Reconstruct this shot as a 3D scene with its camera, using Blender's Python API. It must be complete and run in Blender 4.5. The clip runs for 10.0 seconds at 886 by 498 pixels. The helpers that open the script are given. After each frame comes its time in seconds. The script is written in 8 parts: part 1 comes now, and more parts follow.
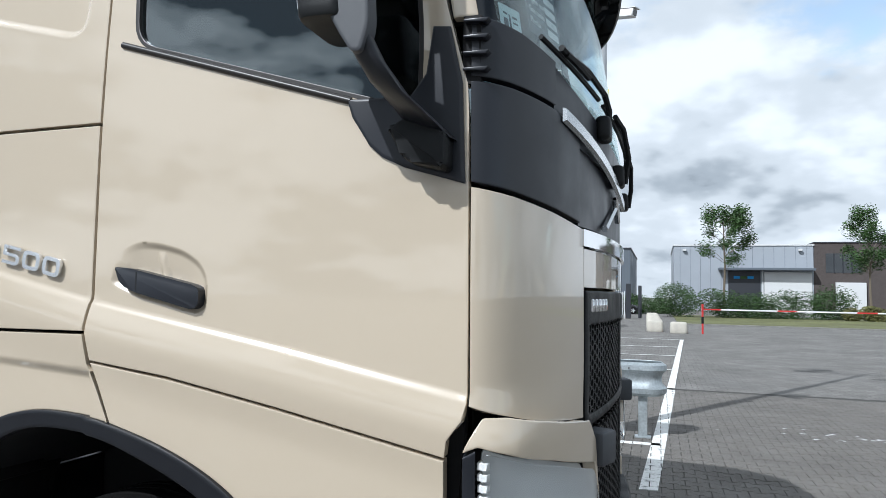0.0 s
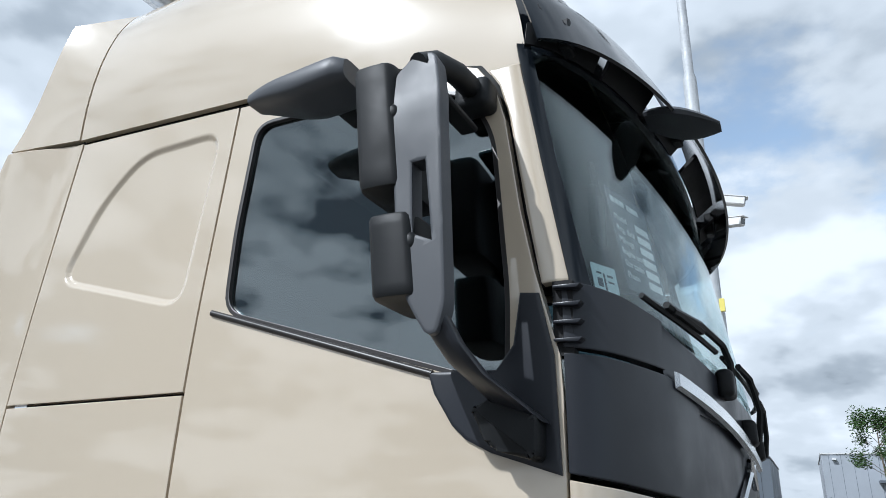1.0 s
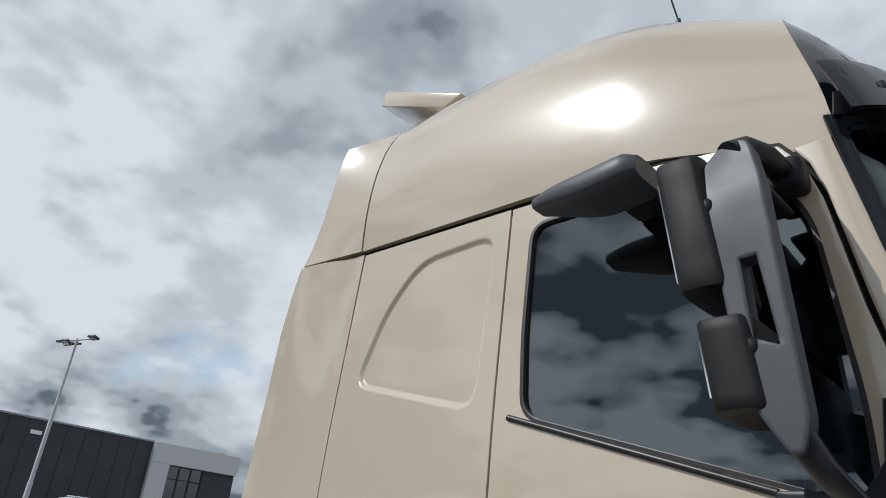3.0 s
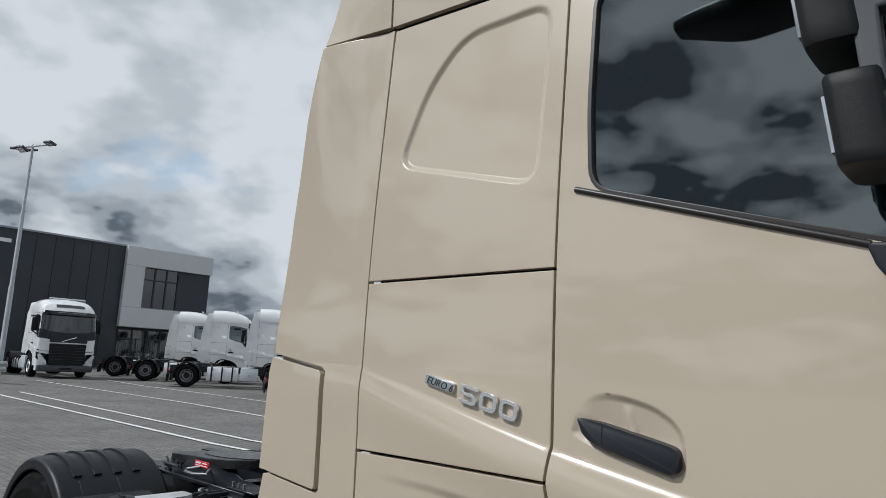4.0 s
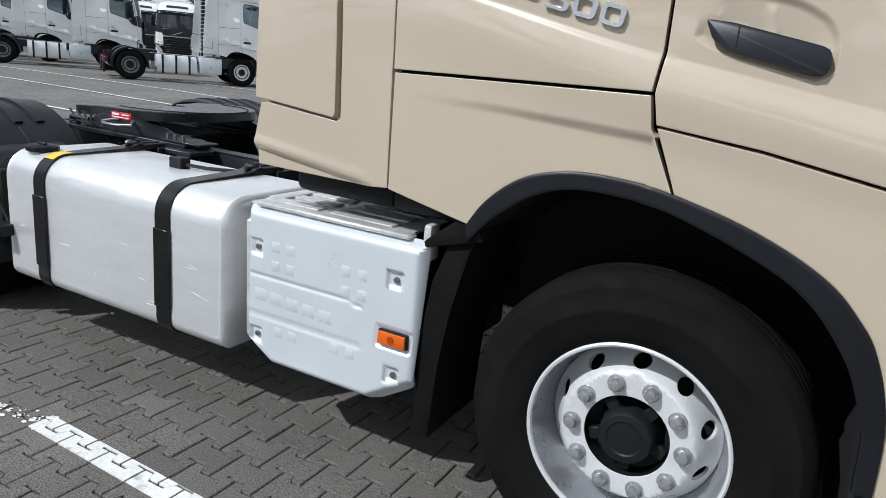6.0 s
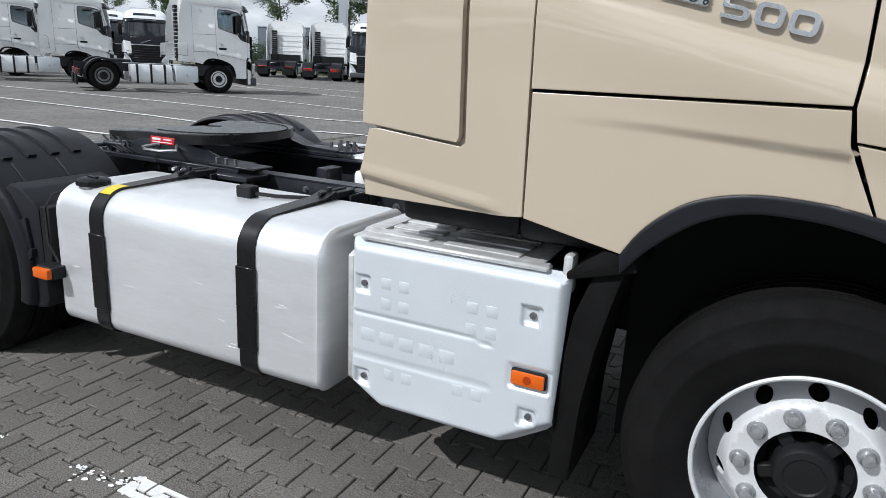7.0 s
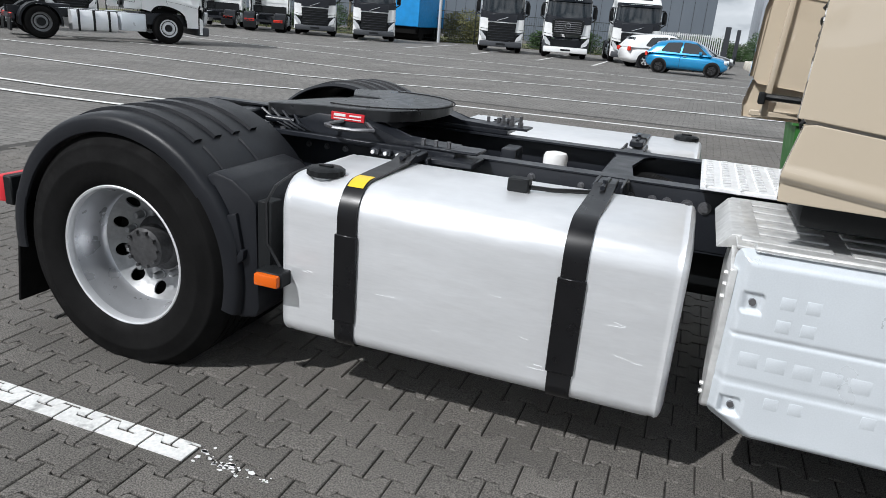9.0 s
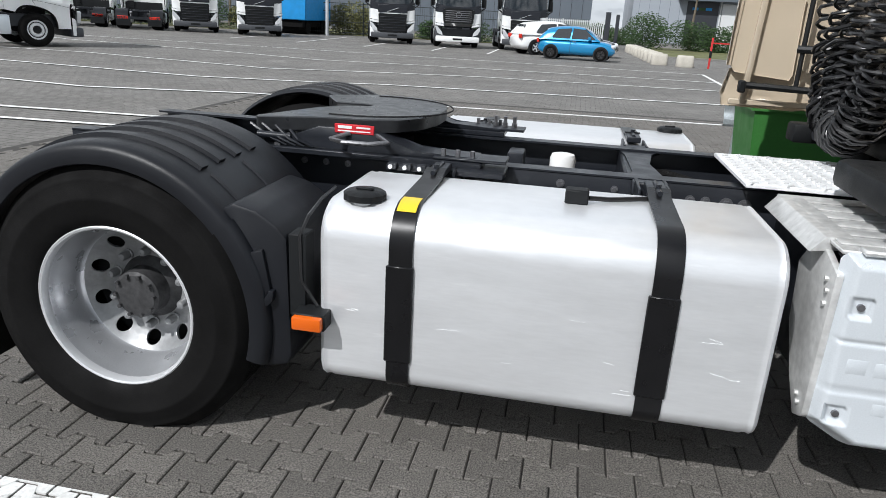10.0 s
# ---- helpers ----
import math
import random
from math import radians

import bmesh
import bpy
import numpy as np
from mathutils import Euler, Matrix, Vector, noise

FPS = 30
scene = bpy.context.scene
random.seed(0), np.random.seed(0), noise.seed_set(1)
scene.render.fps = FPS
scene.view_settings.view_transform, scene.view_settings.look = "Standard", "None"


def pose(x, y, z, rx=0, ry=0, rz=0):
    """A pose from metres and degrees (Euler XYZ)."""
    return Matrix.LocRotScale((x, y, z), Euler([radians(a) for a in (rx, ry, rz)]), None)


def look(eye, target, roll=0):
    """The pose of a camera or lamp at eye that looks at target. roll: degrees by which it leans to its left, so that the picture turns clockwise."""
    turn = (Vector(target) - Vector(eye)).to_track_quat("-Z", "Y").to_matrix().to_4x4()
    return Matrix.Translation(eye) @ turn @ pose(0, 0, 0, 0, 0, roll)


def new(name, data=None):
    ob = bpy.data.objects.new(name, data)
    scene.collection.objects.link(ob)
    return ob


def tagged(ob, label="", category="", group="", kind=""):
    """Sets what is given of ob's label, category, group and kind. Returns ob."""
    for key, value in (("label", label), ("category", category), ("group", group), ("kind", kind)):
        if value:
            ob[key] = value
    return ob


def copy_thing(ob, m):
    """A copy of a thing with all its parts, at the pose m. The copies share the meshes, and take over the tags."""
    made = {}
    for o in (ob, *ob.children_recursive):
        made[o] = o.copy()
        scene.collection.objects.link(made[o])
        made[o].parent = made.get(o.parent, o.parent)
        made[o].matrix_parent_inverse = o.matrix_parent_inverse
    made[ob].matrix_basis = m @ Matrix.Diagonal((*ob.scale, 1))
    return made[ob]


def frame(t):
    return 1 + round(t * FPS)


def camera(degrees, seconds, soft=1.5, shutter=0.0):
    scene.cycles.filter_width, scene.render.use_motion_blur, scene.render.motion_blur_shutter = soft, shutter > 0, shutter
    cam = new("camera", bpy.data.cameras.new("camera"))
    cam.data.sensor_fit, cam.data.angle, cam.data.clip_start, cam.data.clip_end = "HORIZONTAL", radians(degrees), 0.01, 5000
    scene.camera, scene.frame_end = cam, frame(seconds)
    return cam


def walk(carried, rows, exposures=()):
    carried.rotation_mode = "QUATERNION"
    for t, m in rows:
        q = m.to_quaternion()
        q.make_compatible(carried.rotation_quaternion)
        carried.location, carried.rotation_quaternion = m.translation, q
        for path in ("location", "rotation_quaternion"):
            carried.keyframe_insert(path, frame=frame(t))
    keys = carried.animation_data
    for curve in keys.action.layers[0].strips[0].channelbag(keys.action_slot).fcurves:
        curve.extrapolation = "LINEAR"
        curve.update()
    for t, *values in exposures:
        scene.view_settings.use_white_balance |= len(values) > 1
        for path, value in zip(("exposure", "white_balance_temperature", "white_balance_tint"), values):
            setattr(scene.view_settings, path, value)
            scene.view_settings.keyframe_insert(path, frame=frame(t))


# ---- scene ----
from mathutils import geometry

cam = camera(65.7, 10.0, soft=0.5)
PATH = [
    (0, (1.488, -2.818, 1.591), (0.887, -0.914, 1.718), 1.1),
    (0.5, (1.487, -2.69, 1.716), (0.696, -0.911, 2.176), 1.1),
    (1, (1.485, -2.662, 1.797), (0.626, -0.994, 2.487), 1.8),
    (1.5, (1.512, -2.678, 1.891), (0.613, -1.077, 2.684), 1.7),
    (2, (1.503, -2.723, 1.917), (0.563, -1.248, 2.886), 1.4),
    (2.5, (1.439, -2.751, 1.909), (0.338, -1.409, 2.902), 3.2),
    (3, (1.287, -2.79, 1.859), (-0.018, -1.542, 2.718), 5.5),
    (3.2, (1.217, -2.847, 1.845), (-0.134, -1.568, 2.578), 5.5),
    (4.3, (0.967, -2.944, 1.735), (-0.33, -1.436, 1.946), 2.6),
    (4.5, (0.934, -2.934, 1.696), (-0.367, -1.421, 1.835), 2.6),
    (5, (0.785, -2.905, 1.595), (-0.491, -1.371, 1.463), 3.2),
    (5.5, (0.607, -2.941, 1.487), (-0.511, -1.317, 1.154), 5.0),
    (5.7, (0.495, -3.008, 1.482), (-0.501, -1.339, 1.013), 5.7),
    (6.8, (-0.082, -3.133, 1.505), (-0.866, -1.372, 0.97), 3.7),
    (7, (-0.201, -3.137, 1.514), (-1.032, -1.395, 0.99), 3.0),
    (7.5, (-0.55, -3.214, 1.501), (-1.382, -1.472, 0.979), 3.3),
    (8, (-0.904, -3.236, 1.483), (-1.667, -1.476, 0.917), 3.0),
    (8.5, (-1.292, -3.24, 1.492), (-2.089, -1.511, 0.882), 2.7),
    (9, (-1.651, -3.333, 1.493), (-2.27, -1.539, 0.862), 4.6),
    (9.5, (-1.961, -3.284, 1.468), (-2.424, -1.449, 0.822), 4.2),
    (10, (-2.256, -3.233, 1.492), (-2.587, -1.366, 0.856), 3.1),
]
walk(cam, [(t, look(eye, target, roll)) for t, eye, target, roll in PATH], exposures=[(0, 0.2, 5850, 8), (1.2, 0.14, 5750, 8), (2.3, -0.10, 5950, 8), (2.9, -0.34, 6050, 9), (3.3, -0.38, 6050, 9), (4.5, -0.45, 6050, 9), (5.5, -0.18, 6000, 9), (7.0, 0.0, 6050, 10), (8.0, -0.08, 6100, 10), (10, 0.10, 6200, 10)])

# ---- world, sun ----
SUN = Vector((-0.47, -0.83, 0.96)).normalized()
world = bpy.data.worlds.new("world")
scene.world = world
world.use_nodes = True
wt = world.node_tree
wt.nodes.clear()


def wn(kind, **sets):
    n = wt.nodes.new(kind)
    for k, v in sets.items():
        n.inputs[k].default_value = v
    return n


def wl(a, b):
    wt.links.new(a, b)


def wmath(op, a, b=None, c=None, clamp=False):
    n = wt.nodes.new("ShaderNodeMath")
    n.operation, n.use_clamp = op, clamp
    for i, v in enumerate((a, b, c)):
        if v is None:
            continue
        if isinstance(v, (int, float)):
            n.inputs[i].default_value = v
        else:
            wl(v, n.inputs[i])
    return n.outputs[0]


def build_sky():
    """Blue sky with broken cumulus on a flat cloud deck."""
    sky = wt.nodes.new("ShaderNodeTexSky")
    sky.sky_type, sky.sun_disc = "NISHITA", False
    sky.dust_density, sky.ozone_density, sky.air_density = 0.0, 5.0, 1.3
    sky.sun_elevation = math.asin(SUN.z)
    sky.sun_rotation = math.atan2(SUN.x, SUN.y)
    coord = wt.nodes.new("ShaderNodeTexCoord")
    sep = wt.nodes.new("ShaderNodeSeparateXYZ")
    wl(coord.outputs["Generated"], sep.inputs[0])
    up = wmath("MAXIMUM", sep.outputs[2], 0.0)
    den = wmath("ADD", up, 0.42)
    px, py = wmath("DIVIDE", sep.outputs[0], den), wmath("DIVIDE", sep.outputs[1], den)
    comb = wt.nodes.new("ShaderNodeCombineXYZ")
    wl(px, comb.inputs[0]), wl(py, comb.inputs[1]), wl(wmath("MULTIPLY", up, 0.9), comb.inputs[2])

    def cloud_noise(shift, scale, detail, rough, distort):
        m = wn("ShaderNodeMapping", Location=shift)
        wl(comb.outputs[0], m.inputs[0])
        n = wn("ShaderNodeTexNoise", Scale=scale, Detail=detail, Roughness=rough, Distortion=distort)
        wl(m.outputs[0], n.inputs["Vector"])
        return n.outputs["Fac"]
    big = cloud_noise((3.1, 1.7, 0.4), 0.9, 2, 0.45, 0.0)
    fine = cloud_noise((7.7, 2.2, 0.0), 2.6, 7, 0.56, 0.0)
    thick = cloud_noise((1.3, 5.2, 2.0), 1.5, 3.5, 0.5, 0.0)

    def puffs(shift):
        m = wn("ShaderNodeMapping", Location=shift)
        wl(comb.outputs[0], m.inputs[0])
        vor = wn("ShaderNodeTexVoronoi", Scale=4.2, Detail=3.0, Roughness=0.55)
        vor.feature, vor.normalize = "SMOOTH_F1", True
        vor.inputs["Smoothness"].default_value = 0.7
        wl(m.outputs[0], vor.inputs["Vector"])
        return wmath("SUBTRACT", 0.85, vor.outputs["Distance"])
    puff, puff_lit = puffs((0, 0, 0)), puffs((0.03, 0.06, -0.03))
    dens = wmath("ADD", wmath("ADD", wmath("MULTIPLY", big, 0.55), wmath("MULTIPLY", fine, 0.42)), wmath("MULTIPLY", puff, 0.20))
    mask = wn("ShaderNodeMapRange", **{"From Min": 0.440, "From Max": 0.515})
    mask.interpolation_type = "SMOOTHSTEP"
    wl(dens, mask.inputs[0])
    edge = wmath("SUBTRACT", puff, puff_lit)
    bulge = wmath("MULTIPLY_ADD", wmath("SUBTRACT", fine, 0.5), 1.2, wmath("MULTIPLY", edge, 2.0))
    toward = wt.nodes.new("ShaderNodeVectorMath")
    toward.operation = "DOT_PRODUCT"
    toward.inputs[1].default_value = (SUN.x, SUN.y, 0.0)
    wl(coord.outputs["Generated"], toward.inputs[0])
    against = wmath("MULTIPLY", toward.outputs["Value"], 1.5, clamp=True)
    shade = wmath("ADD", bulge, wmath("MULTIPLY_ADD", thick, -2.5, 1.89))
    shade = wmath("ADD", wmath("MULTIPLY", wmath("SUBTRACT", shade, 0.62), wmath("MULTIPLY_ADD", against, 2.2, 1.0)), wmath("MULTIPLY_ADD", against, -0.24, 0.62))
    ramp = wt.nodes.new("ShaderNodeValToRGB")
    ramp.color_ramp.interpolation = "EASE"
    ramp.color_ramp.elements[0].position, ramp.color_ramp.elements[0].color = 0.0, (0.15, 0.175, 0.20, 1)
    ramp.color_ramp.elements[1].position, ramp.color_ramp.elements[1].color = 1.0, (0.88, 0.90, 0.915, 1)
    mid = ramp.color_ramp.elements.new(0.22)
    mid.color = (0.40, 0.435, 0.465, 1)
    mid = ramp.color_ramp.elements.new(0.55)
    mid.color = (0.64, 0.67, 0.69, 1)
    wl(shade, ramp.inputs[0])
    blue = wn("ShaderNodeBackground", Strength=0.16)
    white = wn("ShaderNodeBackground", Strength=CLOUD)
    deep = wn("ShaderNodeHueSaturation", Saturation=0.62, Hue=0.488)
    wl(sky.outputs[0], deep.inputs["Color"]), wl(deep.outputs[0], blue.inputs[0]), wl(ramp.outputs[0], white.inputs[0])
    mix = wt.nodes.new("ShaderNodeMixShader")
    wl(mask.outputs[0], mix.inputs[0]), wl(blue.outputs[0], mix.inputs[1]), wl(white.outputs[0], mix.inputs[2])
    out = wt.nodes.new("ShaderNodeOutputWorld")
    wl(mix.outputs[0], out.inputs[0])


CLOUD = 1.02
build_sky()
sun = new("sun", bpy.data.lights.new("sun", "SUN"))
sun.data.energy, sun.data.angle, sun.data.color = 3.9, radians(0.6), (1.0, 0.975, 0.94)
sun.matrix_world = look(SUN * 30, (0, 0, 0))


# ---- materials ----
def mat(name, color, rough=0.5, metal=0.0, grain=0.0, scale=60.0, bump=0.0, stain=0.0, stain_scale=3.0, coat=0.0,
        spec=0.5, glass=0.0, ior=1.5, emit=0.0, random_tone=0.0, stretch=None, dirt=None):
    """A surface with fine grain, larger stains and a little relief."""
    m = bpy.data.materials.new(name)
    m.use_nodes = True
    t = m.node_tree
    b = t.nodes["Principled BSDF"]
    b.inputs["Roughness"].default_value, b.inputs["Metallic"].default_value = rough, metal
    b.inputs["Specular IOR Level"].default_value = spec
    b.inputs["Coat Weight"].default_value, b.inputs["Coat Roughness"].default_value, b.inputs["Coat IOR"].default_value = coat, 0.03, 1.6
    b.inputs["Transmission Weight"].default_value, b.inputs["IOR"].default_value = glass, ior
    if emit:
        b.inputs["Emission Color"].default_value, b.inputs["Emission Strength"].default_value = (*color, 1), emit
    b.inputs["Base Color"].default_value = (*color, 1)
    coord = t.nodes.new("ShaderNodeTexCoord")
    src = coord.outputs["Object"]
    if stretch:
        mp = t.nodes.new("ShaderNodeMapping")
        mp.inputs["Scale"].default_value = stretch
        t.links.new(src, mp.inputs[0])
        src = mp.outputs[0]

    def noise_node(sc, detail=6):
        n = t.nodes.new("ShaderNodeTexNoise")
        n.inputs["Scale"].default_value, n.inputs["Detail"].default_value = sc, detail
        t.links.new(src, n.inputs["Vector"])
        return n.outputs["Fac"]

    def scaled(fac, lo, hi):
        r = t.nodes.new("ShaderNodeMapRange")
        r.inputs["From Min"].default_value, r.inputs["From Max"].default_value = 0.3, 0.7
        r.inputs["To Min"].default_value, r.inputs["To Max"].default_value = lo, hi
        t.links.new(fac, r.inputs[0])
        return r.outputs[0]
    tone = None

    def times(a, c):
        if a is None:
            return c
        n = t.nodes.new("ShaderNodeMath")
        n.operation = "MULTIPLY"
        t.links.new(a, n.inputs[0]), t.links.new(c, n.inputs[1])
        return n.outputs[0]
    if grain:
        tone = times(tone, scaled(noise_node(scale), 1 - grain, 1 + grain))
    if stain:
        tone = times(tone, scaled(noise_node(stain_scale), 1 - stain, 1 + stain * 0.6))
    if random_tone:
        info = t.nodes.new("ShaderNodeObjectInfo")
        r = t.nodes.new("ShaderNodeMapRange")
        r.inputs["To Min"].default_value, r.inputs["To Max"].default_value = 1 - random_tone, 1 + random_tone
        t.links.new(info.outputs["Random"], r.inputs[0])
        tone = times(tone, r.outputs[0])
    if tone is not None:
        v = t.nodes.new("ShaderNodeVectorMath")
        v.operation = "SCALE"
        v.inputs[0].default_value = color
        t.links.new(tone, v.inputs["Scale"])
        t.links.new(v.outputs[0], b.inputs["Base Color"])
        last = v.outputs[0]
        if dirt:
            mx = t.nodes.new("ShaderNodeMix")
            mx.data_type = "RGBA"
            mx.inputs["B"].default_value = (*dirt[0], 1)
            f = t.nodes.new("ShaderNodeMapRange")
            f.inputs["From Min"].default_value, f.inputs["From Max"].default_value = dirt[1], dirt[1] + 0.12
            t.links.new(noise_node(dirt[2], 9), f.inputs[0])
            t.links.new(f.outputs[0], mx.inputs["Factor"]), t.links.new(last, mx.inputs["A"])
            t.links.new(mx.outputs["Result"], b.inputs["Base Color"])
        t.links.new(scaled(noise_node(stain_scale * 2.3), max(0.02, rough * 0.8), min(1, rough * 1.25)), b.inputs["Roughness"])
    if bump:
        n = t.nodes.new("ShaderNodeBump")
        n.inputs["Strength"].default_value, n.inputs["Distance"].default_value = bump, 0.004
        t.links.new(noise_node(scale * 1.3), n.inputs["Height"])
        t.links.new(n.outputs[0], b.inputs["Normal"])
    return m


PAINT = mat("beige_paint", (0.522, 0.442, 0.336), 0.26, spec=0.45, coat=1.0, bump=0.018, scale=160)
PAINT.node_tree.nodes["Principled BSDF"].inputs["Coat Roughness"].default_value = 0.025
PAINT.node_tree.nodes["Principled BSDF"].inputs["Coat IOR"].default_value = 1.75
GREY_PAINT = mat("dark_grey_paint", (0.016, 0.0180, 0.0235), 0.36, spec=0.4, grain=0.05, scale=800)
GREY_PLASTIC = mat("grey_plastic", (0.052, 0.056, 0.064), 0.5, grain=0.08, scale=900, bump=0.12)
BLACK_PLASTIC = mat("black_plastic", (0.009, 0.010, 0.011), 0.50, spec=0.25, grain=0.15, scale=500, bump=0.15, stain=0.15)
GUARD_PLASTIC = mat("mudguard_plastic", (0.0095, 0.0105, 0.0135), 0.40, spec=0.30, grain=0.1, scale=700, bump=0.1, stain=0.2)
RUBBER = mat("tyre_rubber", (0.0080, 0.0078, 0.0078), 0.78, spec=0.09, grain=0.2, scale=200, bump=0.2, stain=0.25, stain_scale=6)
TRIM_RUBBER = mat("window_rubber", (0.020, 0.017, 0.016), 0.40)
DARK = mat("dark_void", (0.006, 0.006, 0.007), 0.8)
FRAME = mat("frame_paint", (0.015, 0.017, 0.022), 0.36, spec=0.4, grain=0.1, scale=150, stain=0.25, stain_scale=5, bump=0.08)
STRAP = mat("strap_paint", (0.006, 0.006, 0.007), 0.30, spec=0.35, grain=0.1, scale=150, stain=0.2, stain_scale=5)
GREASE = mat("greased_plate", (0.016, 0.017, 0.019), 0.32, grain=0.2, scale=40, stain=0.3, stain_scale=8, bump=0.25)
ALU = mat("brushed_aluminium", (0.76, 0.77, 0.785), 0.36, 0.5, grain=0.025, scale=9, stretch=(2, 2, 12), stain=0.05, stain_scale=1.5, bump=0.008, dirt=((0.84, 0.85, 0.86), 0.66, 2.6))
ALU_COVER = mat("painted_aluminium", (0.66, 0.70, 0.735), 0.34, 0.25, grain=0.03, scale=200, stain=0.05, stain_scale=3)
ALU_PALE = mat("pale_aluminium", (0.80, 0.81, 0.82), 0.50, 0.15, grain=0.06, scale=40, stain=0.10, stain_scale=6)
ALU_DULL = mat("dull_aluminium", (0.60, 0.60, 0.59), 0.42, 0.4, grain=0.15, scale=30, stain=0.2, stain_scale=5, bump=0.15)
RIM = mat("silver_rim", (0.72, 0.73, 0.74), 0.33, 0.25, grain=0.04, scale=200, stain=0.08, stain_scale=5)
# darker copy of RIM; the shade inside the barrels is in its colour
SHADED_RIM = mat("deep_silver_rim", (0.47, 0.48, 0.50), 0.30, 0.65, grain=0.06, scale=200, stain=0.1, stain_scale=5)
# dusty mottling, and a dark tone for the shade deep in the dish
DUSTY_SHADED_RIM = mat("dusty_shaded_rim", (0.30, 0.305, 0.31), 0.40, 0.45, grain=0.10, scale=60, stain=0.2, stain_scale=9)
HUB = mat("dusty_hub", (0.050, 0.050, 0.052), 0.6, 0.2, grain=0.3, scale=60, stain=0.3, stain_scale=12)
CHROME = mat("chrome", (0.78, 0.79, 0.80), 0.08, 1.0)
SILVER = mat("silver_trim", (0.80, 0.81, 0.82), 0.17, 0.8)
STEEL = mat("bolt_steel", (0.20, 0.20, 0.21), 0.4, 0.8, grain=0.2, scale=80)
NUT = mat("nut_steel", (0.38, 0.39, 0.40), 0.30, 0.6, grain=0.15, scale=120)
GALV = mat("galvanised_steel", (0.42, 0.46, 0.48), 0.42, 0.6, grain=0.15, scale=40, stain=0.15, stain_scale=6)
AMBER = mat("amber_lens", (0.66, 0.115, 0.006), 0.15, spec=0.5)
DEEP_AMBER = mat("deep_amber", (0.36, 0.045, 0.004), 0.2)
RED = mat("red_label", (0.55, 0.02, 0.03), 0.4)
WHITE = mat("white_plastic", (0.78, 0.78, 0.77), 0.35, grain=0.02, stain=0.04)
YELLOW = mat("yellow_label", (0.80, 0.55, 0.02), 0.4)


def pane_material(name, tint, f0):
    """Clear sheet glass: a mirror-like gloss by angle over a tinted see-through."""
    m = bpy.data.materials.new(name)
    m.use_nodes = True
    t = m.node_tree
    t.nodes.clear()
    out, mix = t.nodes.new("ShaderNodeOutputMaterial"), t.nodes.new("ShaderNodeMixShader")
    clear, gloss, face = t.nodes.new("ShaderNodeBsdfTransparent"), t.nodes.new("ShaderNodeBsdfGlossy"), t.nodes.new("ShaderNodeLayerWeight")
    clear.inputs["Color"].default_value = (*tint, 1)
    gloss.inputs["Roughness"].default_value = 0.0
    gloss.inputs["Color"].default_value = (0.90, 0.97, 0.98, 1)
    power, scale = t.nodes.new("ShaderNodeMath"), t.nodes.new("ShaderNodeMath")
    power.operation, scale.operation = "POWER", "MULTIPLY_ADD"
    power.inputs[1].default_value, scale.inputs[1].default_value, scale.inputs[2].default_value = 3.5, 0.5, f0
    t.links.new(face.outputs["Facing"], power.inputs[0]), t.links.new(power.outputs[0], scale.inputs[0])
    t.links.new(scale.outputs[0], mix.inputs[0]), t.links.new(clear.outputs[0], mix.inputs[1]), t.links.new(gloss.outputs[0], mix.inputs[2])
    t.links.new(mix.outputs[0], out.inputs[0])
    return m


GLASS = pane_material("cab_glass", (0.22, 0.29, 0.31), 0.17)
SCREEN_GLASS = pane_material("screen_glass", (0.86, 0.91, 0.91), 0.05)
SMOKED = mat("smoked_visor", (0.006, 0.008, 0.011), 0.10, spec=0.5)
LENS = mat("headlamp_lens", (0.88, 0.92, 0.94), 0.03, glass=1.0, ior=1.45)
REFLECTOR = mat("lamp_reflector", (0.66, 0.68, 0.69), 0.30, 0.35)
LINE = mat("road_paint", (0.74, 0.74, 0.72), 0.6, grain=0.12, scale=70, stain=0.10, stain_scale=5, bump=0.3, dirt=((0.10, 0.10, 0.10), 0.60, 9.0))
CONCRETE = mat("concrete", (0.50, 0.47, 0.41), 0.8, grain=0.1, scale=60, stain=0.15, stain_scale=3, bump=0.3)
CABLE = mat("black_cable", (0.012, 0.012, 0.013), 0.28, spec=0.6)
GREEN = mat("green_plastic", (0.035, 0.16, 0.03), 0.5, grain=0.06, stain=0.1)
INTERIOR = mat("cab_interior", (0.012, 0.012, 0.012), 0.75, grain=0.1)
SEAT = mat("seat_fabric", (0.02, 0.019, 0.019), 0.9, grain=0.2, scale=300)


# ---- mesh helpers ----
def thing(name, at, label, category, group="", kind=""):
    ob = new(name)
    ob.empty_display_size = 0.2
    ob.location = at
    return tagged(ob, label, category, group, kind)


def base_of(ob):
    return Vector(ob.location) if ob.data is None else Vector((0, 0, 0))


def finish(bm, name, material, angle=38):
    me = bpy.data.meshes.new(name)
    bmesh.ops.recalc_face_normals(bm, faces=bm.faces)
    bm.to_mesh(me)
    bm.free()
    me.polygons.foreach_set("use_smooth", [True] * len(me.polygons))
    me.set_sharp_from_angle(angle=radians(angle))
    me.materials.append(material)
    if "pressed" in me.attributes:
        pressed_normals(me)
    return me


